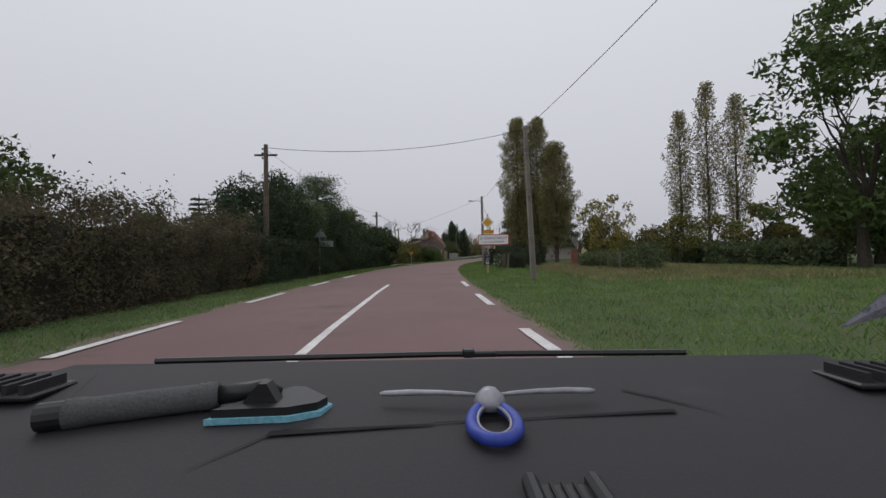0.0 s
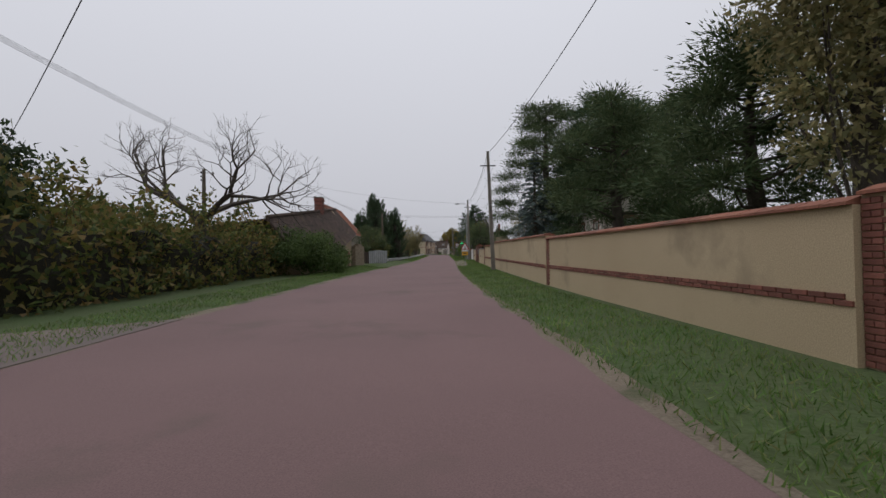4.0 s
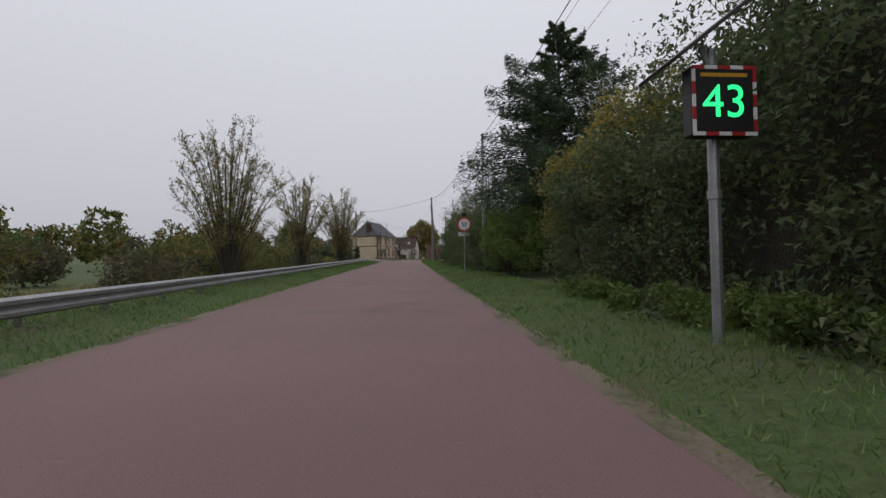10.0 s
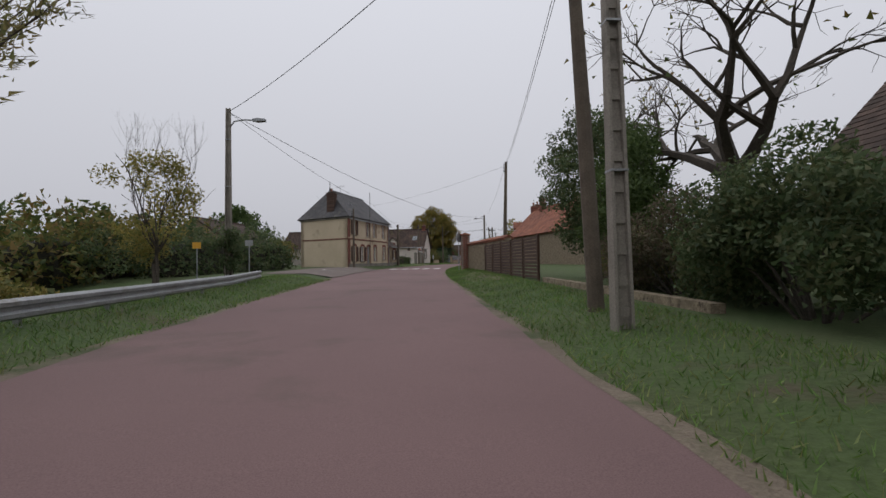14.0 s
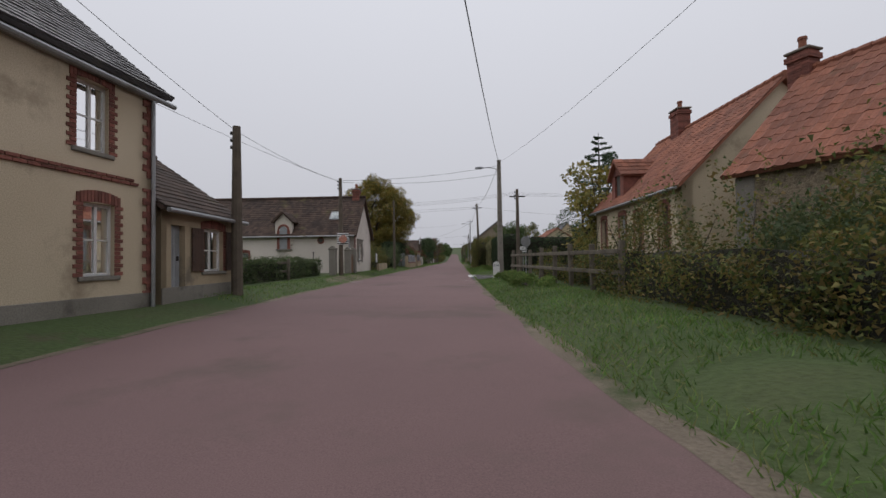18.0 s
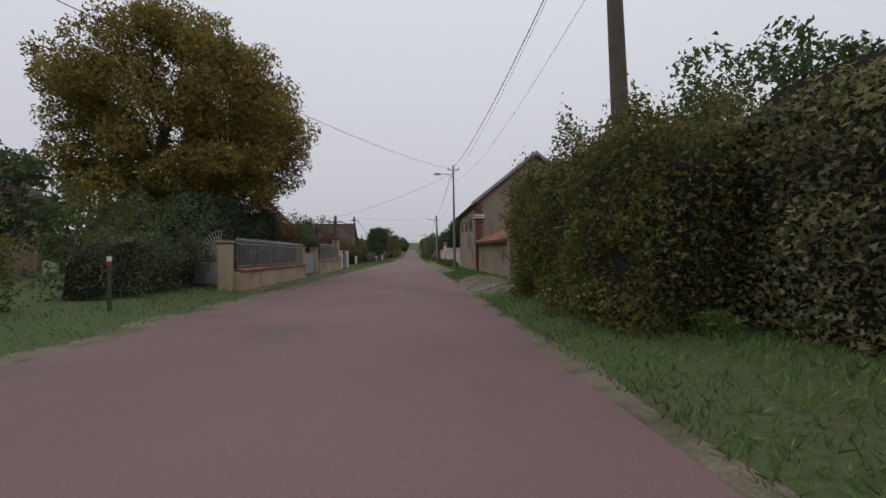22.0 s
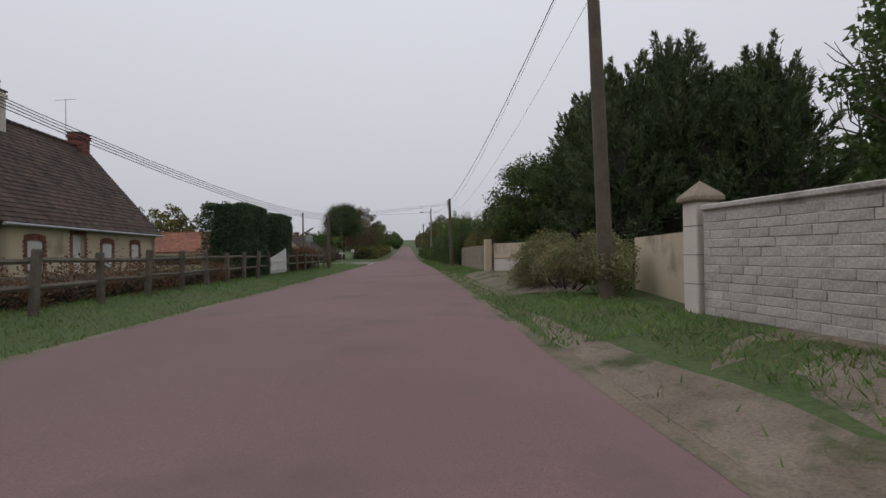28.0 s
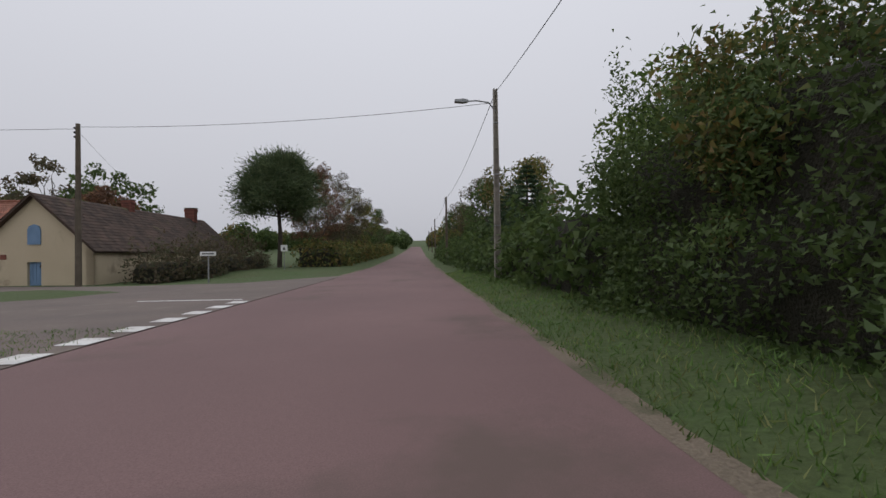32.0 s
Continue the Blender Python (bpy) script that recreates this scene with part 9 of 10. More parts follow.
# right, thickets past the wrought gate
hedge("right_thicket", 128.2, 146, 4.4, 7.5, 3.6, LEAF_HEDGE, "high tangled evergreen hedge over the verge", 130, 0.13, 190, 0.5, h1=3.6, wild=0.8)
for k, (s, d, h, r, m) in enumerate(((131, 6.4, 5.8, 2.0, LEAF_HEDGE), (135, 6.8, 6.2, 2.2, LEAF_MIXED), (139, 6.5, 5.8, 2.2, LEAF_HEDGE), (143, 6.3, 5.4, 2.0, LEAF_YELLOW), (146.5, 6.0, 4.6, 1.6, LEAF_YELLOW))):
    leafy_tree("thicket_tree", s, d, h, r, 0.5, m, "tangled evergreen hedgerow tree with ivy", 6500, 0.15, 56, 0.7, 191 + k)
for k in range(4):
    bare_tree("bare_tree", 129.5 + k * 3.6, 7.5, 7.8, "tall bare upright stems in the hedge", 200 + k, 5, 0.1, fork=0.25, spread=0.4, up=0.5)
conifer("big_conifer", 151.6, 6.6, 11.0, 3.5, "big dark conifer overhanging the verge", 204, NEEDLE, 30, 500, 0.24, 3.0, 0.05, 0.35, 0.6)
conifer("big_conifer", 153.5, 6.8, 8.6, 2.4, "big dark conifer overhanging the verge", 205, NEEDLE, 30, 360, 0.22, 0.6, 0.0, 0.3)
bush("yellow_shrub", 151.6, 4.4, 1.0, 1.9, 3.2, LEAF_LIGHT, "bright yellow-green climbing shrub", 5200, 0.14, 206, 34, 0.5)
hedge("right_thicket", 155.5, 183, 4.0, 7.4, 2.7, LEAF_HEDGE, "high tangled hedge with ivy over the verge", 120, 0.13, 207, 0.5, h1=3.5, wild=0.9)
for k in range(6):
    leafy_tree("thicket_tree", 160 + k * 4.2, 5.9 + 0.4 * (k % 2), 3.6 + 0.3 * k, 2.0, 0.5, (LEAF_GREEN, LEAF_HEDGE, LEAF_HEDGE)[k % 3], "tangled evergreen hedgerow tree with ivy", 6200, 0.14, 56, 0.7, 210 + k, group="hedgerow trees")
for k, (s, d, h) in enumerate(((167.0, 7.2, 7.2), (169.6, 7.0, 9.0), (170.6, 7.4, 9.4), (171.4, 6.8, 9.2), (172.8, 7.2, 9.0), (174.2, 7.0, 8.8), (176.0, 7.2, 7.6), (161.5, 7.6, 7.4))):
    dead_conifer(s, d, h, "dead spruce with bare brown boughs over the hedge", 220 + k)
for k in range(2):
    bare_tree("bare_tree", 177 + k * 4.0, 6.4, 6.4, "bare fine-twigged tree over the hedge", 228 + k, 6, 0.09, 340, LEAF_YELLOW, 0.08, 0.25, 0.6, 0.3)
for k in range(9):
    bush("verge_weed", 128.5 + k * 1.7, 4.1, 0.6, 0.9, 0.42, LEAF_LIGHT, "green weeds at the foot of the hedge", 700, 0.11, 230 + k, 10, 0.25, group="verge weeds")
bare_tree("old_walnut", 192.0, 8.4, 9.2, "great bare walnut tree with crooked limbs", 243, 6, 0.34, 420, LEAF_MIXED, 0.10, 0.36, 1.0, 0.14, twigs=5)
leafy_tree("ivy_tree", 198.6, 7.6, 6.9, 2.1, 0.9, LEAF_HEDGE, "rounded evergreen tree thick with dark leaves", 12000, 0.15, 70, 0.7, 241)
leafy_tree("ivy_tree", 194.6, 7.0, 4.8, 1.6, 0.4, LEAF_GREEN, "small tree wrapped in dark ivy", 7000, 0.14, 44, 0.6, 242)
bush("garden_shrub", 190.4, 6.0, 1.2, 1.7, 2.1, LEAF_BROWN, "brown bramble over a low wall", 4200, 0.11, 243)
for k, (s, d, h, m) in enumerate(((186.6, 5.6, 2.9, LEAF_HEDGE), (188.4, 6.6, 2.6, LEAF_HEDGE), (192.6, 6.6, 1.8, LEAF_MIXED), (186.2, 8.6, 4.2, LEAF_GREEN))):
    bush("dark_shrub", s, d, 1.3, 1.5, h, m, "dense dark shrub behind the low wall", 5200, 0.13, 244 + k, 34, 0.5)
# at the bend
hedge("bramble_bank", 214, 229, 4.6, 6.6, 1.5, LEAF_MIXED, "bramble bank of tangled twigs and leaves", 150, 0.10, 250, 0.38, wild=0.3)
hedge("bramble_bank", 229, 238.5, 4.6, 6.2, 1.25, LEAF_MIXED, "low bramble bank before the barn", 150, 0.10, 249, 0.35, wild=0.6)
for k in range(3):
    bare_tree("bramble_bush", 216 + 4.2 * k, 6.0, 3.4, "bare arching shoots over the brambles", 251 + k, 5, 0.05, fork=0.12, spread=0.7, up=0.3)
bush("dark_shrub", 230.2, 7.0, 1.1, 1.8, 2.6, LEAF_HEDGE, "dark evergreen shrub by the barn", 4200, 0.12, 256)
hedge("fence_ivy", 239, 246.5, 4.7, 5.9, 0.85, LEAF_MIXED, "ivy and weeds behind the post-and-rail fence", 150, 0.1, 257, 0.3, wild=0.5)
leafy_tree("garden_tree", 250.2, 9.0, 7.2, 2.1, 0.5, LEAF_YELLOW, "small garden tree with yellow-green leaves", 5200, 0.16, 44, 0.65, 258)
conifer("ragged_spruce", 267.5, 14.6, 13.0, 3.4, "ragged dark spruce with arching drooping boughs", 259, NEEDLE, 22, 330, 0.3, 0.8, 0.2, 0.5, 0.3)
bare_tree("bare_tree", 263, 16.8, 7.4, "thin half-bare tree beyond the hedge", 260, 5, 0.1, 500, LEAF_YELLOW, 0.12)
for k in range(5):
    bush("corner_weed", 239 + k * 1.6, 3.3 + 0.2 * (k % 2), 0.7, 0.9, 0.22, LEAF_LIGHT, "rank green weeds on the verge", 650, 0.1, 262 + k, 9, 0.22, group="verge weeds")
# clipped hedge on the right after the side street
hedge("clipped_hedge", 259.0, 267, 4.1, 5.6, 2.95, LEAF_DARK, "high clipped dark evergreen hedge", 210, 0.10, 270, 0.14, h1=2.9)
hedge("clipped_hedge", 267, 276, 4.1, 5.6, 2.9, LEAF_OLIVE, "long high clipped hedge of olive-brown leaves", 210, 0.10, 269, 0.14, h1=2.9)
hedge("clipped_hedge", 259.0, 260.4, 5.6, 22, 2.75, LEAF_DARK, "high clipped hedge along the side street", 150, 0.10, 271, 0.12)
hedge("mixed_hedge", 275, 282.4, 2.75, 5.6, 2.9, LEAF_MIXED, "tall mixed autumn hedge leaning to the road", 230, 0.10, 272, 0.25, h1=3.2, wild=0.4)
leafy_tree("hedge_tree", 278.6, 7.0, 5.6, 2.1, 0.8, LEAF_GREEN, "green tree rising over the hedge", 4600, 0.15, 36, 0.6, 273)
for k in range(4):
    bush("hedge_foot_weed", 260.5 + k * 5.0, 3.6, 0.4, 1.0, 0.16, LEAF_LIGHT, "green weeds along the foot of the hedge", 600, 0.1, 275 + k, 9, 0.2, group="verge weeds")
# left: great lime and gardens
leafy_tree("lime_tree", 293.5, -12.1, 14.0, 5.7, 2.2, LEAF_CHESTNUT, "great rounded lime tree turning orange", 58000, 0.21, 310, 0.95, 290, 0.45)
leafy_tree("yew_tree", 289.4, -9.0, 3.7, 1.8, 0.3, LEAF_DARK, "dark yew in the shade of the lime", 6500, 0.15, 46, 0.6, 287)
leafy_tree("yew_tree", 294.2, -9.4, 4.6, 2.0, 0.3, LEAF_DARK, "dark yew in the shade of the lime", 6500, 0.15, 46, 0.6, 288)
hedge("garden_shrubs", 264.8, 279, -9.6, -8.0, 1.5, LEAF_MIXED, "straggling garden shrubs behind a low wall", 110, 0.12, 291, 0.4, wild=0.6)
for k, (s, d, h, r, m) in enumerate(((268, -14, 4.6, 2.2, LEAF_BROWN), (275, -12, 3.4, 2.0, LEAF_GREEN), (298.5, -9.0, 3.2, 1.7, LEAF_RED), (302.5, -8.6, 3.3, 1.8, LEAF_GREEN), (278, -20, 7, 3, LEAF_GREEN))):
    leafy_tree("garden_tree", s, d, h, r, 0.5, m, "garden tree with mixed autumn leaves", 4600, 0.15, 44, 0.6, 292 + k, 0.12)
bare_tree("bare_tree", 299.5, -10, 4.4, "half-bare shrub behind the railings", 299, 6, 0.1, 600, LEAF_RED, 0.1)
for k, (s, d, h, r) in enumerate(((262, -45, 12, 5), (270, -50, 13, 5), (280, -55, 12, 5))):
    leafy_tree("distant_tree", s, d, h, r, 1.0, LEAF_GREEN, "large tree far behind the gardens", 5000, 0.4, 50, 1.3, 300 + k, 0.3)
hedge("farm_hedge", 240, 252, -8.6, -7.9, 1.0, LEAF_HEDGE, "dark ivy hedge on the low wall", 150, 0.1, 303, 0.12)
for k, (s, d, h, r, m) in enumerate(((296, -24, 8, 3.4, LEAF_HEDGE), (302, -28, 9, 3.6, LEAF_GREEN), (310, -30, 9, 3.6, LEAF_MIXED), (284, -22, 7, 3.0, LEAF_HEDGE), (278, -30, 9, 3.4, LEAF_MIXED))):
    leafy_tree("garden_tree", s, d, h, r, 0.6, m, "tall dark tree behind the garden walls", 4200, 0.26, 50, 0.9, 450 + k, 0.2)
hedge("garden_shrubs", 281, 293, -9.0, -7.4, 1.7, LEAF_HEDGE, "dark shrubs behind the garden wall and railings", 110, 0.12, 456, 0.4, wild=0.6)
# left past the barn
hedge("garden_hedge", 329, 337, -12.5, -9.5, 1.7, LEAF_GREEN, "rough green hedge before the dark barn", 120, 0.12, 457, 0.35, wild=0.5)
leafy_tree("garden_tree", 321, -9.4, 3.8, 1.7, 0.7, LEAF_RED, "small reddish tree before the old house", 3600, 0.13, 36, 0.5, 310, 0.1)
bare_tree("bare_tree", 317, -12, 6.0, "half-bare tree behind the old house", 311, 6, 0.12, 1400, LEAF_BROWN, 0.12)
hedge("garden_hedge", 325.8, 332, -8.6, -7.2, 1.6, LEAF_HEDGE, "clipped green hedge by the gate", 170, 0.1, 312, 0.12)
leafy_tree("garden_tree", 328, -9.5, 3.2, 1.6, 0.4, LEAF_MIXED, "orchard tree before the dark barn", 3200, 0.14, 34, 0.5, 313, 0.1)
bush("daisy_bush", 341.2, -7.4, 1.0, 1.2, 1.7, LEAF_GREEN, "round bush covered with white daisies", 4200, 0.1, 314, 30, 0.4, bloom=420)
leafy_tree("copper_tree", 338.5, -8.6, 3.4, 1.3, 0.6, LEAF_RED, "small copper-leaved tree by the fence", 3000, 0.12, 30, 0.45, 315, 0.08)
hedge("fence_shrubs", 346, 360, -8.2, -7.4, 0.6, LEAF_RED, "low reddish shrubs behind the fence", 110, 0.1, 316, 0.3)
hedge("cypress_block", 361.0, 363.7, -9.3, -7.3, 3.3, NEEDLE, "dense block-clipped dark cypress", 420, 0.10, 317, 0.08)
hedge("cypress_block", 366.6, 368.4, -9.0, -7.3, 3.3, NEEDLE, "dense block-clipped dark cypress", 420, 0.10, 318, 0.08)
hedge("garden_hedge", 367.5, 375.5, -8.4, -7.3, 1.35, LEAF_RED, "reddish-brown hedge behind the fence", 170, 0.1, 319, 0.15)
leafy_tree("weeping_willow", 372, -24, 6.5, 2.6, 0.8, LEAF_WILLOW, "pale yellow weeping willow behind the roof", 5200, 0.18, 50, 0.7, 320, 0.15)
for k, (s, d, h, r, m) in enumerate(((444, -36, 12.5, 5, LEAF_GREEN), (446, -44, 13, 5, LEAF_BROWN), (440, -50, 12, 4.6, LEAF_MIXED), (448, -58, 13, 5.0, LEAF_MIXED), (436, -31, 8, 3, LEAF_RED))):
    leafy_tree("distant_tree", s, d, h, r, 0.8, m, "broad tree beyond the cottage", 4200, 0.3, 46, 0.9, 325 + k, 0.2)
pine("umbrella_pine", 434, -13.4, 10.4, "umbrella pine with a rounded dark crown", 331, 64, 3.5, 0.48, None, 0.4, 210, 0.2, 1.1, 1.5)
for k, (s, d, h, r, m) in enumerate(((442, -11.5, 11.5, 3.8, LEAF_RED), (450, -11.5, 12.4, 4.0, LEAF_BROWN), (458, -11, 12.4, 4.0, LEAF_BROWN), (468, -10.5, 11.8, 4.0, LEAF_MIXED), (478, -10, 11.0, 3.8, LEAF_GREEN), (490, -10, 10.5, 3.8, LEAF_BROWN))):
    leafy_tree("roadside_tree", s, d, h, r, 0.4, m, "roadside tree in autumn colours", 4600, 0.22, 46, 0.8, 335 + k, 0.15)
hedge("cottage_shrubs", 414.5, 432, -15.6, -13.8, 1.3, LEAF_BROWN, "tangled brownish shrubs before the cottage", 110, 0.12, 342, 0.4, wild=0.7)
hedge("roadside_thicket", 432, 520, -11.5, -7.5, 2.0, LEAF_MIXED, "roadside hedge running up the hill", 45, 0.2, 343, 0.4)
# right past the piers
for k, (s, d, h, r) in enumerate(((357.0, 8.0, 7.2, 2.6), (356.6, 9.8, 7.9, 2.7), (354.8, 11.8, 6.8, 2.3), (361.6, 8.5, 7.6, 2.3), (358.4, 12.6, 7.6, 2.4))):
    cypress("dark_cypress", s, d, h, r, "dark shaggy conifer behind the shrubs", 350 + k, 230, 180, NEEDLE_PINE)
bush("laurel_shrub", 352.0, 4.0, 1.1, 2.6, 1.5, LEAF_OLIVE, "rounded shrub with olive and yellow leaves", 6000, 0.10, 355, 40, 0.4)
bush("laurel_shrub", 357.0, 5.0, 0.85, 1.4, 1.75, LEAF_LIGHT, "green shrub beside the red gate", 3600, 0.12, 356, 26, 0.45)
for k, (s, d, h, r, m) in enumerate(((362.4, 8.4, 6.6, 2.5, LEAF_GREEN), (365.4, 7.0, 6.3, 2.6, LEAF_GREEN), (366.2, 9.6, 7.0, 2.5, LEAF_GREEN), (368.8, 6.4, 4.6, 2.0, LEAF_HEDGE))):
    leafy_tree("laurel_tree", s, d, h, r, 0.8, m, "dense dark green laurel tree over the wall", 12000, 0.17, 80, 0.75, 360 + k, 0.15)
hedge("wall_shrubs", 366, 378, 4.35, 6.2, 2.3, LEAF_MIXED, "shrubs hanging over the block wall", 190, 0.085, 365, 0.2, wild=0.35)
hedge("roadside_hedge", 377, 398, 3.5, 6.2, 2.9, LEAF_GREEN, "tall leafy hedge along the verge", 190, 0.11, 366, 0.4, h1=3.0, wild=0.6)
for k in range(6):
    leafy_tree("hedge_tree", 381 + k * 3.4, 5.2 + 0.3 * (k % 2), 3.9 + 0.5 * (k % 3), 1.9, 0.4, (LEAF_GREEN, LEAF_MIXED, LEAF_LIGHT)[k % 3], "leafy hedgerow tree with upright shoots", 6500, 0.13, 52, 0.6, 370 + k, group="hedgerow trees")
hedge("roadside_hedge", 398, 470, 3.4, 6.0, 2.0, LEAF_GREEN, "leafy hedge running on beside the road", 70, 0.16, 377, 0.4, wild=0.4)
for k in range(3):
    conifer("hedge_conifer", 410 + k * 4, 5.0, 5.2 - 0.5 * k, 1.4, "dark conifer in the hedge line", 380 + k, NEEDLE, 22, 160, 0.24, 0.2)
for k in range(6):
    leafy_tree("roadside_tree", 418 + k * 10, 6.8, 7.4 + (k % 3), 2.9, 0.4, (LEAF_MIXED, LEAF_GREEN, LEAF_BROWN)[k % 3], "roadside tree on the rising road", 3600, 0.22, 42, 0.8, 385 + k, 0.15)
# trees behind the white wall
for k, (s, d, h, r, m) in enumerate(((352, 16, 10.5, 2.6, LEAF_GREEN), (356, 19, 11.5, 2.8, LEAF_GREEN), (349, 21, 11, 2.8, LEAF_MIXED), (352, 27, 11.5, 3.0, LEAF_GREEN), (350, 33, 11.5, 3.2, LEAF_MIXED), (372, 22, 8, 2.6, LEAF_GREEN), (380, 22, 7, 2.6, LEAF_MIXED))):
    leafy_tree("park_tree", s, d, h, r, 1.2, m, "tall loose-crowned tree behind the walls", 6500, 0.2, 60, 0.85, 395 + k, 0.15)
bare_tree("bare_tree", 350, 13.5, 8, "tall thin bare tree behind the wall", 402, 5, 0.1, fork=0.3, spread=0.45, up=0.5)
for k in range(8):
    bush("wall_weed", 308.5 + k * 2.3, 3.2, 0.35, 1.2, 0.34 + 0.22 * (k * 5 % 3) / 2, (LEAF_GREEN, LEAF_MIXED)[k % 2], "rough weeds at the foot of the wall", 700, 0.09, 403 + k, 12, 0.24, group="weeds along the wall")


def woods(name, s0, s1, d0, d1, n, h, seed, material, label):
    """Distant woods: many crowns in one mesh."""
    nr = np.random.default_rng(seed)
    pts = []
    for k in range(n):
        s, d = nr.uniform(s0, s1), nr.uniform(d0, d1)
        c = at(s, d)
        hh = h * nr.uniform(0.6, 1.2)
        v = nr.normal(size=(420, 3))
        v /= np.linalg.norm(v, axis=1, keepdims=True)
        rad = nr.uniform(0.5, 1.0, (420, 1)) ** 0.5
        lump = 1 + 0.25 * np.sin(v[:, :1] * 5 + k) * np.cos(v[:, 1:2] * 6)
        p = v * rad * lump * np.array([hh * 0.42, hh * 0.42, hh * 0.5]) + np.array((c.x, c.y, c.z + hh * 0.55))
        pts.append(p)
    me = leaves(np.concatenate(pts), 0.85, seed=seed)
    me.materials.append(material)
    tagged(part(name, me, material), label, "trees", "", "stuff")


woods("far_woods", 520, 900, -120, -14, 70, 9, 1, LEAF_MIXED, "hazy autumn woods on the far hillside")
woods("far_woods", 480, 900, 12, 120, 70, 9, 2, LEAF_GREEN, "hazy green woods on the far hillside")
woods("meadow_woods", 100, 330, -120, -62, 60, 10, 3, LEAF_MIXED, "distant tree line across the meadow")
for k in range(15):
    leafy_tree("meadow_tree", 146 + k * 8.2, -27 - (k * 7 % 5) * 3.4, 3.6 + 0.8 * (k % 3), 2.9, 0.2, (LEAF_GREEN, LEAF_MIXED, LEAF_HEDGE, LEAF_BROWN)[k % 4], "low bushy tree at the meadow's far edge", 2600, 0.26, 44, 0.9, 420 + k, 0.12, group="meadow trees")
hedge("forecourt_hedge", 205, 220, -14.5, -12.0, 2.0, LEAF_HEDGE, "dark hedge behind the forecourt", 110, 0.13, 441, 0.4, wild=0.5)
hedge("meadow_hedge", 168, 216, -19, -16, 2.4, LEAF_MIXED, "unkempt dark hedge across the meadow", 45, 0.2, 440, 0.5, wild=0.6)
for k, (s, d, h) in enumerate(((188, -13, 2.2), (192.5, -11.5, 1.8), (205, -16, 2.6), (210, -18, 2.8))):
    bush("meadow_shrub", s, d, 1.7, 2.0, h, (LEAF_HEDGE, LEAF_YELLOW)[k % 2], "rough leafy shrub beyond the barrier", 3200, 0.13, 445 + k, 30, 0.55, group="meadow shrubs")
woods("field_woods", -10, 90, 48, 90, 30, 8, 4, LEAF_MIXED, "tree line behind the field")
woods("left_woods", -20, 60, -60, -22, 16, 6, 5, LEAF_GREEN, "trees behind the roadside hedge")
woods("right_woods", 180, 330, 35, 90, 26, 8, 6, LEAF_MIXED, "trees far behind the houses")
woods("right_woods", 330, 470, 34, 80, 24, 9, 7, LEAF_GREEN, "trees far behind the walls")
woods("left_woods", 330, 470, -90, -48, 24, 9, 8, LEAF_MIXED, "trees far behind the gardens")


# ---- the car's dashboard, standing where the drive begins ----
woods("far_woods", 540, 800, -75, -7, 90, 9, 471, LEAF_GREEN, "distant trees beside the rising road")
woods("far_woods", 540, 800, 7, 75, 90, 9, 472, LEAF_MIXED, "distant trees beside the rising road")
PLASTIC = mat("dark grained plastic", (0.025, 0.024, 0.0265), (0.021, 0.02, 0.0225), 0.7, 1.2, 260, 0.25, stain=(0.033, 0.031, 0.033), stain_at=0.68, stain_scale=3, dist=0.002)
SEAM = mat("black gap", (0.006, 0.006, 0.006), None, 0.9)
FOAM = mat("grey foam grip", (0.085, 0.088, 0.088), (0.07, 0.072, 0.072), 0.9, 6, 200, 0.3)
GLOSSBLACK = mat("smooth black plastic", (0.02, 0.02, 0.021), None, 0.35, 4, 40, 0.03)
CYAN = mat("light blue cloth", (0.18, 0.42, 0.5), (0.14, 0.34, 0.42), 0.9, 10, 120, 0.3)
BLUE = mat("bright blue plastic", (0.03, 0.06, 0.34), (0.026, 0.05, 0.28), 0.4, 4, 60, 0.03)
SILVER = mat("silver grey plastic", (0.3, 0.3, 0.32), (0.25, 0.25, 0.27), 0.35, 4, 60, 0.03, metal=0.3)
PAPER = mat("printed paper", (0.45, 0.46, 0.5), (0.3, 0.28, 0.36), 0.6, 14, 60, 0.03, stain=(0.1, 0.14, 0.13), stain_at=0.55, stain_scale=30)


def inside(name, label, category):
    e = new(name)
    e.matrix_world = Matrix.Translation((0, 0, 1.25)) @ Matrix.Rotation(radians(10.56), 4, "Z")
    return tagged(e, label, category)


def top_z(y):
    return -0.35 + 0.1 * y


# local: x to the right, y ahead, z up from the driver's eye line
db = inside("car_dashboard", "dark grained plastic dashboard top below the windscreen", "dashboard")
v, f = [], []
ys = [0.34, 0.38, 0.45, 0.55, 0.7, 0.85, 0.97, 1.05, 1.09]
xs = np.linspace(-1.25, 1.25, 27)
for i, y in enumerate(ys):
    for x in xs:
        z = top_z(y) - (0.05 if i == 0 else 0.012 if i == 1 else 0) - 0.02 * (x / 1.2) ** 4
        yy = y + (0.05 * (1 - (x / 1.25) ** 2) - 0.05 if i > 5 else 0)
        v.append((x, yy, z))
n = len(xs)
f = [(i * n + j, i * n + j + 1, (i + 1) * n + j + 1, (i + 1) * n + j) for i in range(len(ys) - 1) for j in range(n - 1)]
part("top_panel", MB().add(v, f), PLASTIC, db, smooth=True)
part("front_panel", MB().box(-1.25, 1.25, 0.30, 0.36, -1.25, -0.375, 0.02), PLASTIC, db)
part("bulkhead", MB().box(-1.25, 1.25, 0.98, 1.05, -1.25, -0.28, 0.01), PLASTIC, db)


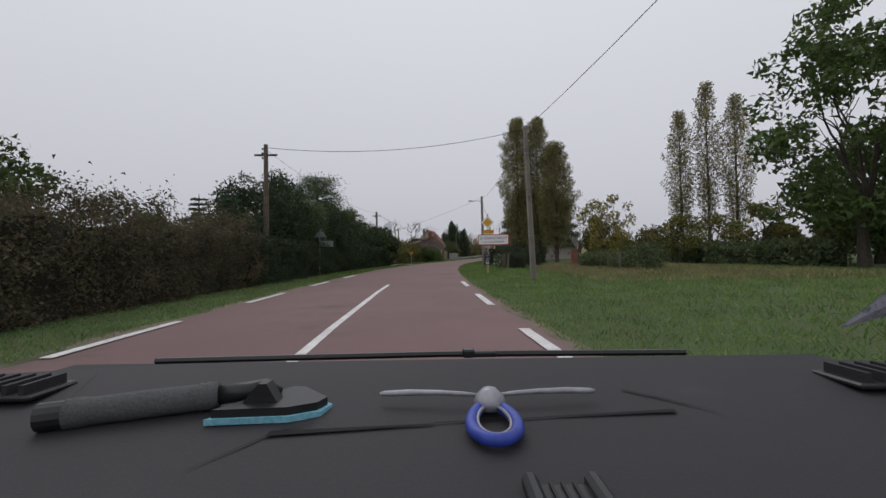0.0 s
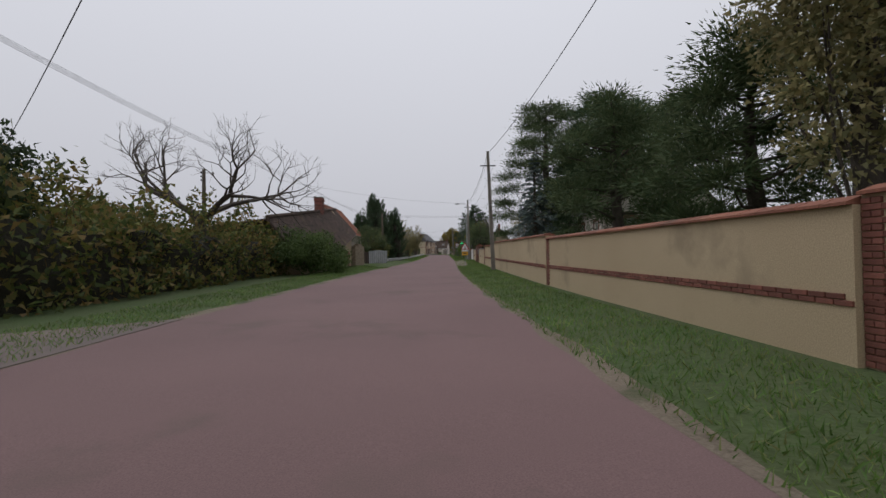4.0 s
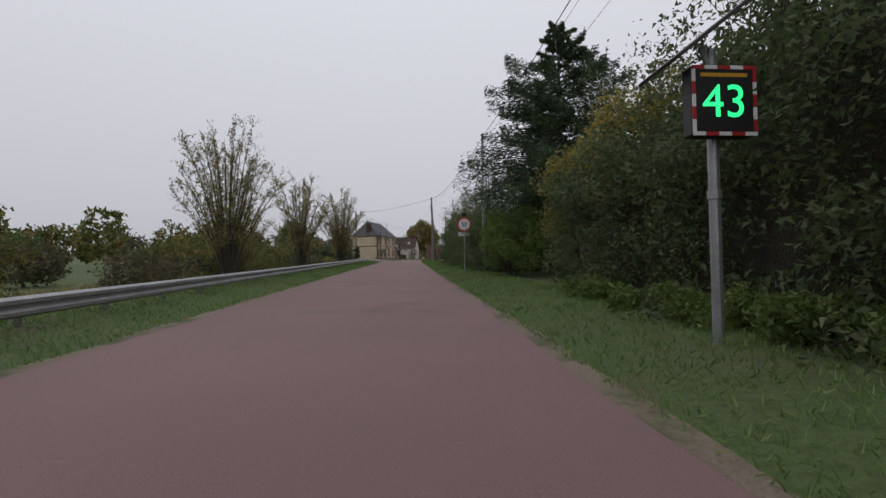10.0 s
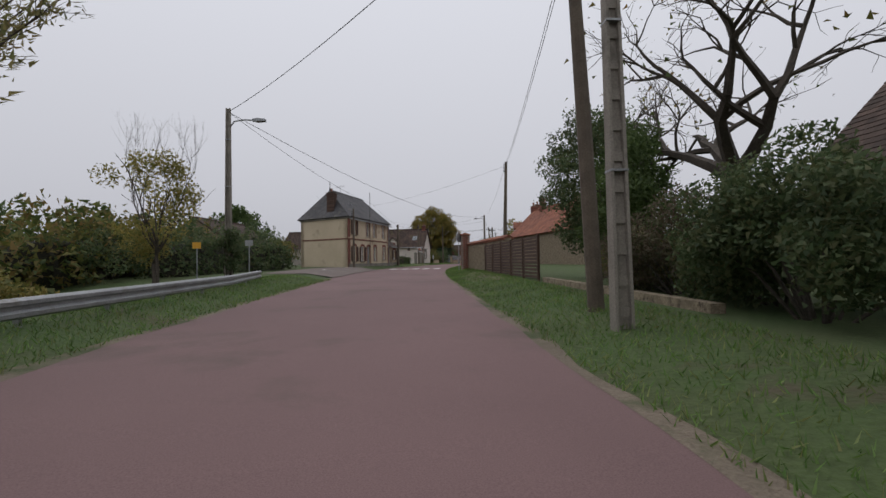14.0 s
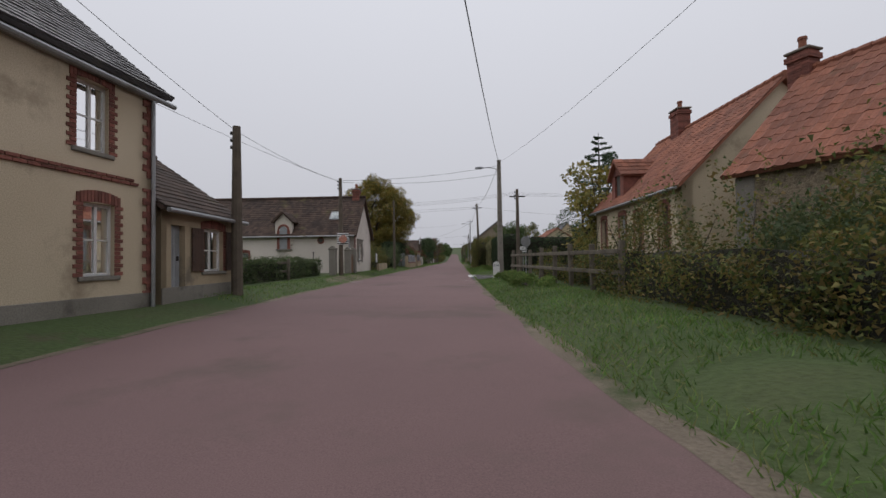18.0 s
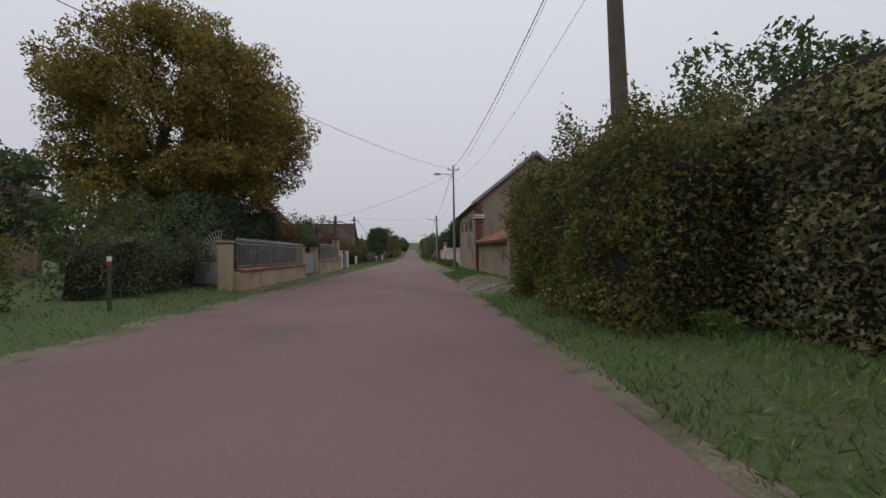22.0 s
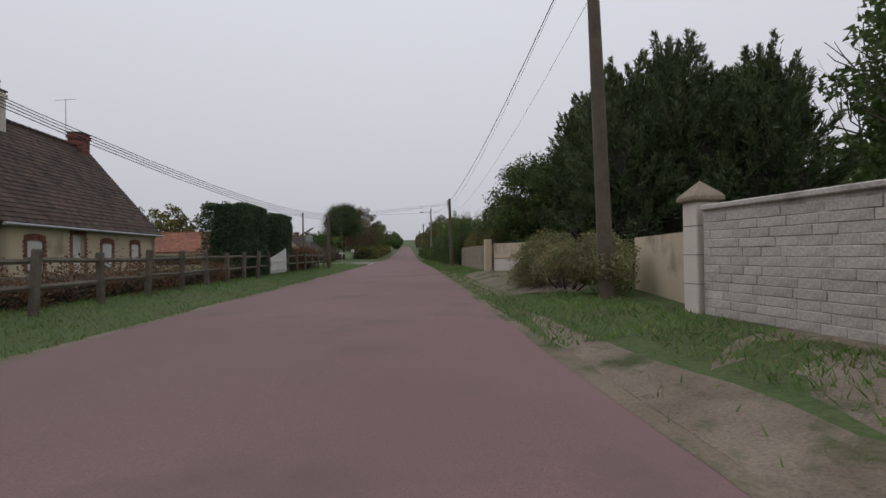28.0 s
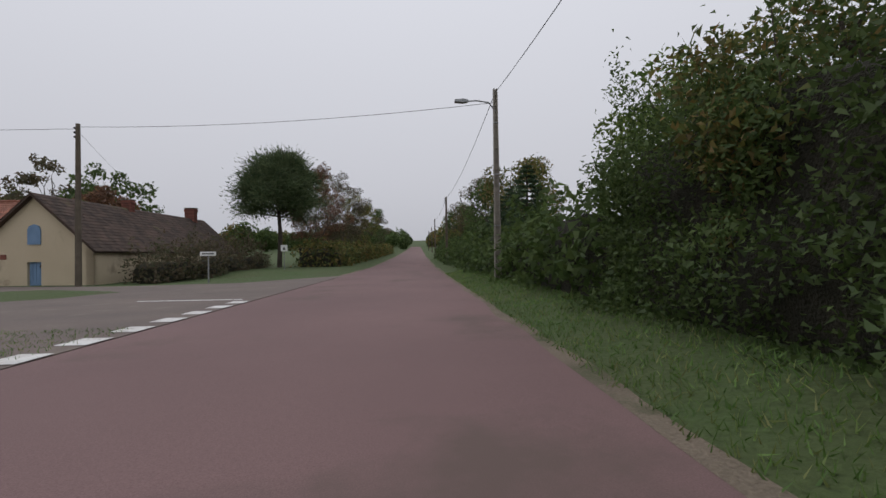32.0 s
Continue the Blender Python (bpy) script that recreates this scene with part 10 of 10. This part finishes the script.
def seam(pts, w):
    a = MB()
    for (x0, y0, w0), (x1, y1, w1) in zip(pts[:-1], pts[1:]):
        a.add([(x0, y0 - w0, top_z(y0) + 0.003), (x1, y1 - w1, top_z(y1) + 0.003), (x1, y1 + w1, top_z(y1) + 0.003), (x0, y0 + w0, top_z(y0) + 0.003)], [(0, 1, 2, 3)])
    part("seam", a, SEAM, db)


seam([(-0.36, 0.627, 0.001), (-0.30, 0.70, 0.003), (-0.27, 0.745, 0.002), (-0.22, 0.76, 0.001)], 0)
seam([(-0.285, 0.728, 0.011), (-0.02, 0.752, 0.003)], 0)
seam([(-0.02, 0.757, 0.002), (0.165, 0.77, 0.002)], 0)
seam([(0.165, 0.772, 0.002), (0.40, 0.79, 0.008)], 0)
seam([(0.345, 0.885, 0.004), (0.40, 0.845, 0.004), (0.47, 0.785, 0.001)], 0)
seam([(-0.72, 0.86, 0.001), (-0.78, 1.02, 0.0015)], 0)
for sx in (-1, 1):
    vt = part("side_vent", MB().box(sx * 0.88 - 0.09, sx * 0.88 + 0.09, 0.86, 0.98, top_z(0.9) - 0.0, top_z(0.9) + 0.012, 0.004), GLOSSBLACK, db)
    for k in range(5):
        part("slat", MB().box(sx * 0.88 - 0.07 + k * 0.033, sx * 0.88 - 0.06 + k * 0.033, 0.87, 0.97, top_z(0.9) + 0.012, top_z(0.9) + 0.03), PLASTIC, vt)
wp = inside("windscreen_wiper", "black wiper and scuttle at the foot of the windscreen", "wiper")
part("scuttle", MB().box(-0.98, 0.98, 1.11, 1.2, -1.25, -0.262, 0.012), BLACK, wp)
part("blade", MB().tube([(-0.72, 1.13, -0.243), (0.0, 1.14, -0.238), (0.60, 1.13, -0.24)], 0.008, 6), GLOSSBLACK, wp)
part("joint", MB().box(0.045, 0.075, 1.12, 1.15, -0.245, -0.225, 0.004).box(0.06, 0.13, 1.125, 1.145, -0.245, -0.232, 0.003), GLOSSBLACK, wp)
for sx in (-1, 1):
    pl = inside("windscreen_pillar", "grey trimmed windscreen pillar beside the dashboard", "pillar")
    part("trim", MB().tube([(sx * 0.98, 1.02, -1.25), (sx * 0.985, 1.0, -0.27), (sx * 1.06, 0.86, -0.12), (sx * 1.16, 0.62, 0.1)], [0.03, 0.035, 0.05, 0.05], 10), mat("grey pillar trim", (0.2, 0.185, 0.185), None, 0.7), pl)

wc = inside("window_cleaner", "window cleaning pad with a grey foam handle on the dashboard", "cleaning tool")
A, B = Vector((-0.655, 0.765, -0.253)), Vector((-0.415, 0.835, -0.243))
d = B - A
ln = [0.0, 0.03, 0.06, 0.14, 0.2, 0.55, 0.72, 0.86, 0.88, 0.9, 0.93, 0.95, 1.0]
rr_ = [0.022, 0.023, 0.026, 0.026, 0.0235, 0.0245, 0.024, 0.0235, 0.026, 0.0235, 0.0265, 0.024, 0.023]
part("grip", MB().tube([A + d * q for q in ln[2:]], rr_[2:], 16), FOAM, wc, smooth=True)
part("end_cap", MB().tube([A - d * 0.1, A + d * 0.06], 0.0235, 14), GLOSSBLACK, wc)
part("neck", MB().tube([B, B + d * 0.2, B + d * 0.32 + Vector((0, 0, 0.004)), B + d * 0.42 + Vector((0, 0, -0.012))], [0.018, 0.018, 0.016, 0.011], 12), GLOSSBLACK, wc, smooth=True)
hd = [(-0.395, 0.765), (-0.27, 0.775), (-0.225, 0.80), (-0.215, 0.83), (-0.275, 0.90), (-0.3, 0.905), (-0.375, 0.80)]
part("head", MB().prism(hd, -0.262, -0.248), GLOSSBLACK, wc)
part("pad", MB().prism([(x * 1.0 + (x + 0.3) * 0.1, y - 0.006 if y < 0.81 else y + 0.003) for x, y in hd], -0.272, -0.262), CYAN, wc, "light blue cloth pad")
part("hinge", MB().prism([(-0.36, -0.25), (-0.295, -0.25), (-0.315, -0.215), (-0.33, -0.215)], 0.80, 0.83, "y"), GLOSSBLACK, wc)

pt = inside("propeller_toy", "blue ring air freshener with a silver propeller on the dashboard", "air freshener")
ring = [(0.078 + 0.036 * math.cos(a) * (1 - 0.16 * math.sin(a)) , 0.735 + 0.062 * math.sin(a)) for a in np.linspace(-math.pi * 1.5, math.pi * 0.5, 33)]
part("ring", MB().tube([(x, y, top_z(y) + 0.014) for x, y in ring], 0.0105, 10, cap=False), BLUE, pt, "bright blue loop", smooth=True)
part("inner_ring", MB().tube([(0.078 + (x - 0.078) * 0.72, 0.735 + (y - 0.735) * 0.8, top_z(y) + 0.018) for x, y in ring], 0.0028, 6, cap=False), SILVER, pt)
hub = part("hub", MB().lathe([(0.026, 0), (0.028, 0.012), (0.024, 0.022), (0.012, 0.034), (0.003, 0.037)], 18, (0.078, 0.80, top_z(0.8) + 0.008)), SILVER, pt, smooth=True)
for sx in (-1, 1):
    L = 0.178
    bl = [(0.078 + sx * (0.02 + L * q), 0.825 + 0.012 * q, top_z(0.83) + 0.02 + 0.004 * math.sin(q * 3)) for q in (0, 0.15, 0.4, 0.7, 0.95, 1.0)]
    part("blade", MB().tube(bl, [0.003, 0.0045, 0.005, 0.006, 0.0055, 0.003], 8), SILVER, pt, smooth=True)
ph = inside("phone_holder", "black clamp of a phone holder on the dashboard", "phone holder")
part("base", MB().box(0.11, 0.19, 0.50, 0.585, -0.31, -0.288, 0.006), GLOSSBLACK, ph)
for x in (0.105, 0.185):
    part("jaw", MB().box(x - 0.008, x + 0.012, 0.50, 0.592, -0.30, -0.275, 0.006), GLOSSBLACK, ph)
for k in range(3):
    part("rib", MB().box(0.13 + k * 0.015, 0.134 + k * 0.015, 0.505, 0.58, -0.288, -0.284), PLASTIC, ph)
sk = inside("windscreen_sticker", "printed paper vignette at the windscreen's corner", "sticker")
part("sheet", MB().add([(0.875, 1.0, -0.165), (1.02, 1.0, -0.13), (1.02, 0.96, -0.075), (0.95, 0.97, -0.085), (0.875, 1.003, -0.165), (1.02, 1.003, -0.13), (1.02, 0.963, -0.075), (0.95, 0.973, -0.085)], [(0, 1, 2, 3), (7, 6, 5, 4), (0, 4, 5, 1), (1, 5, 6, 2)]), PAPER, sk)
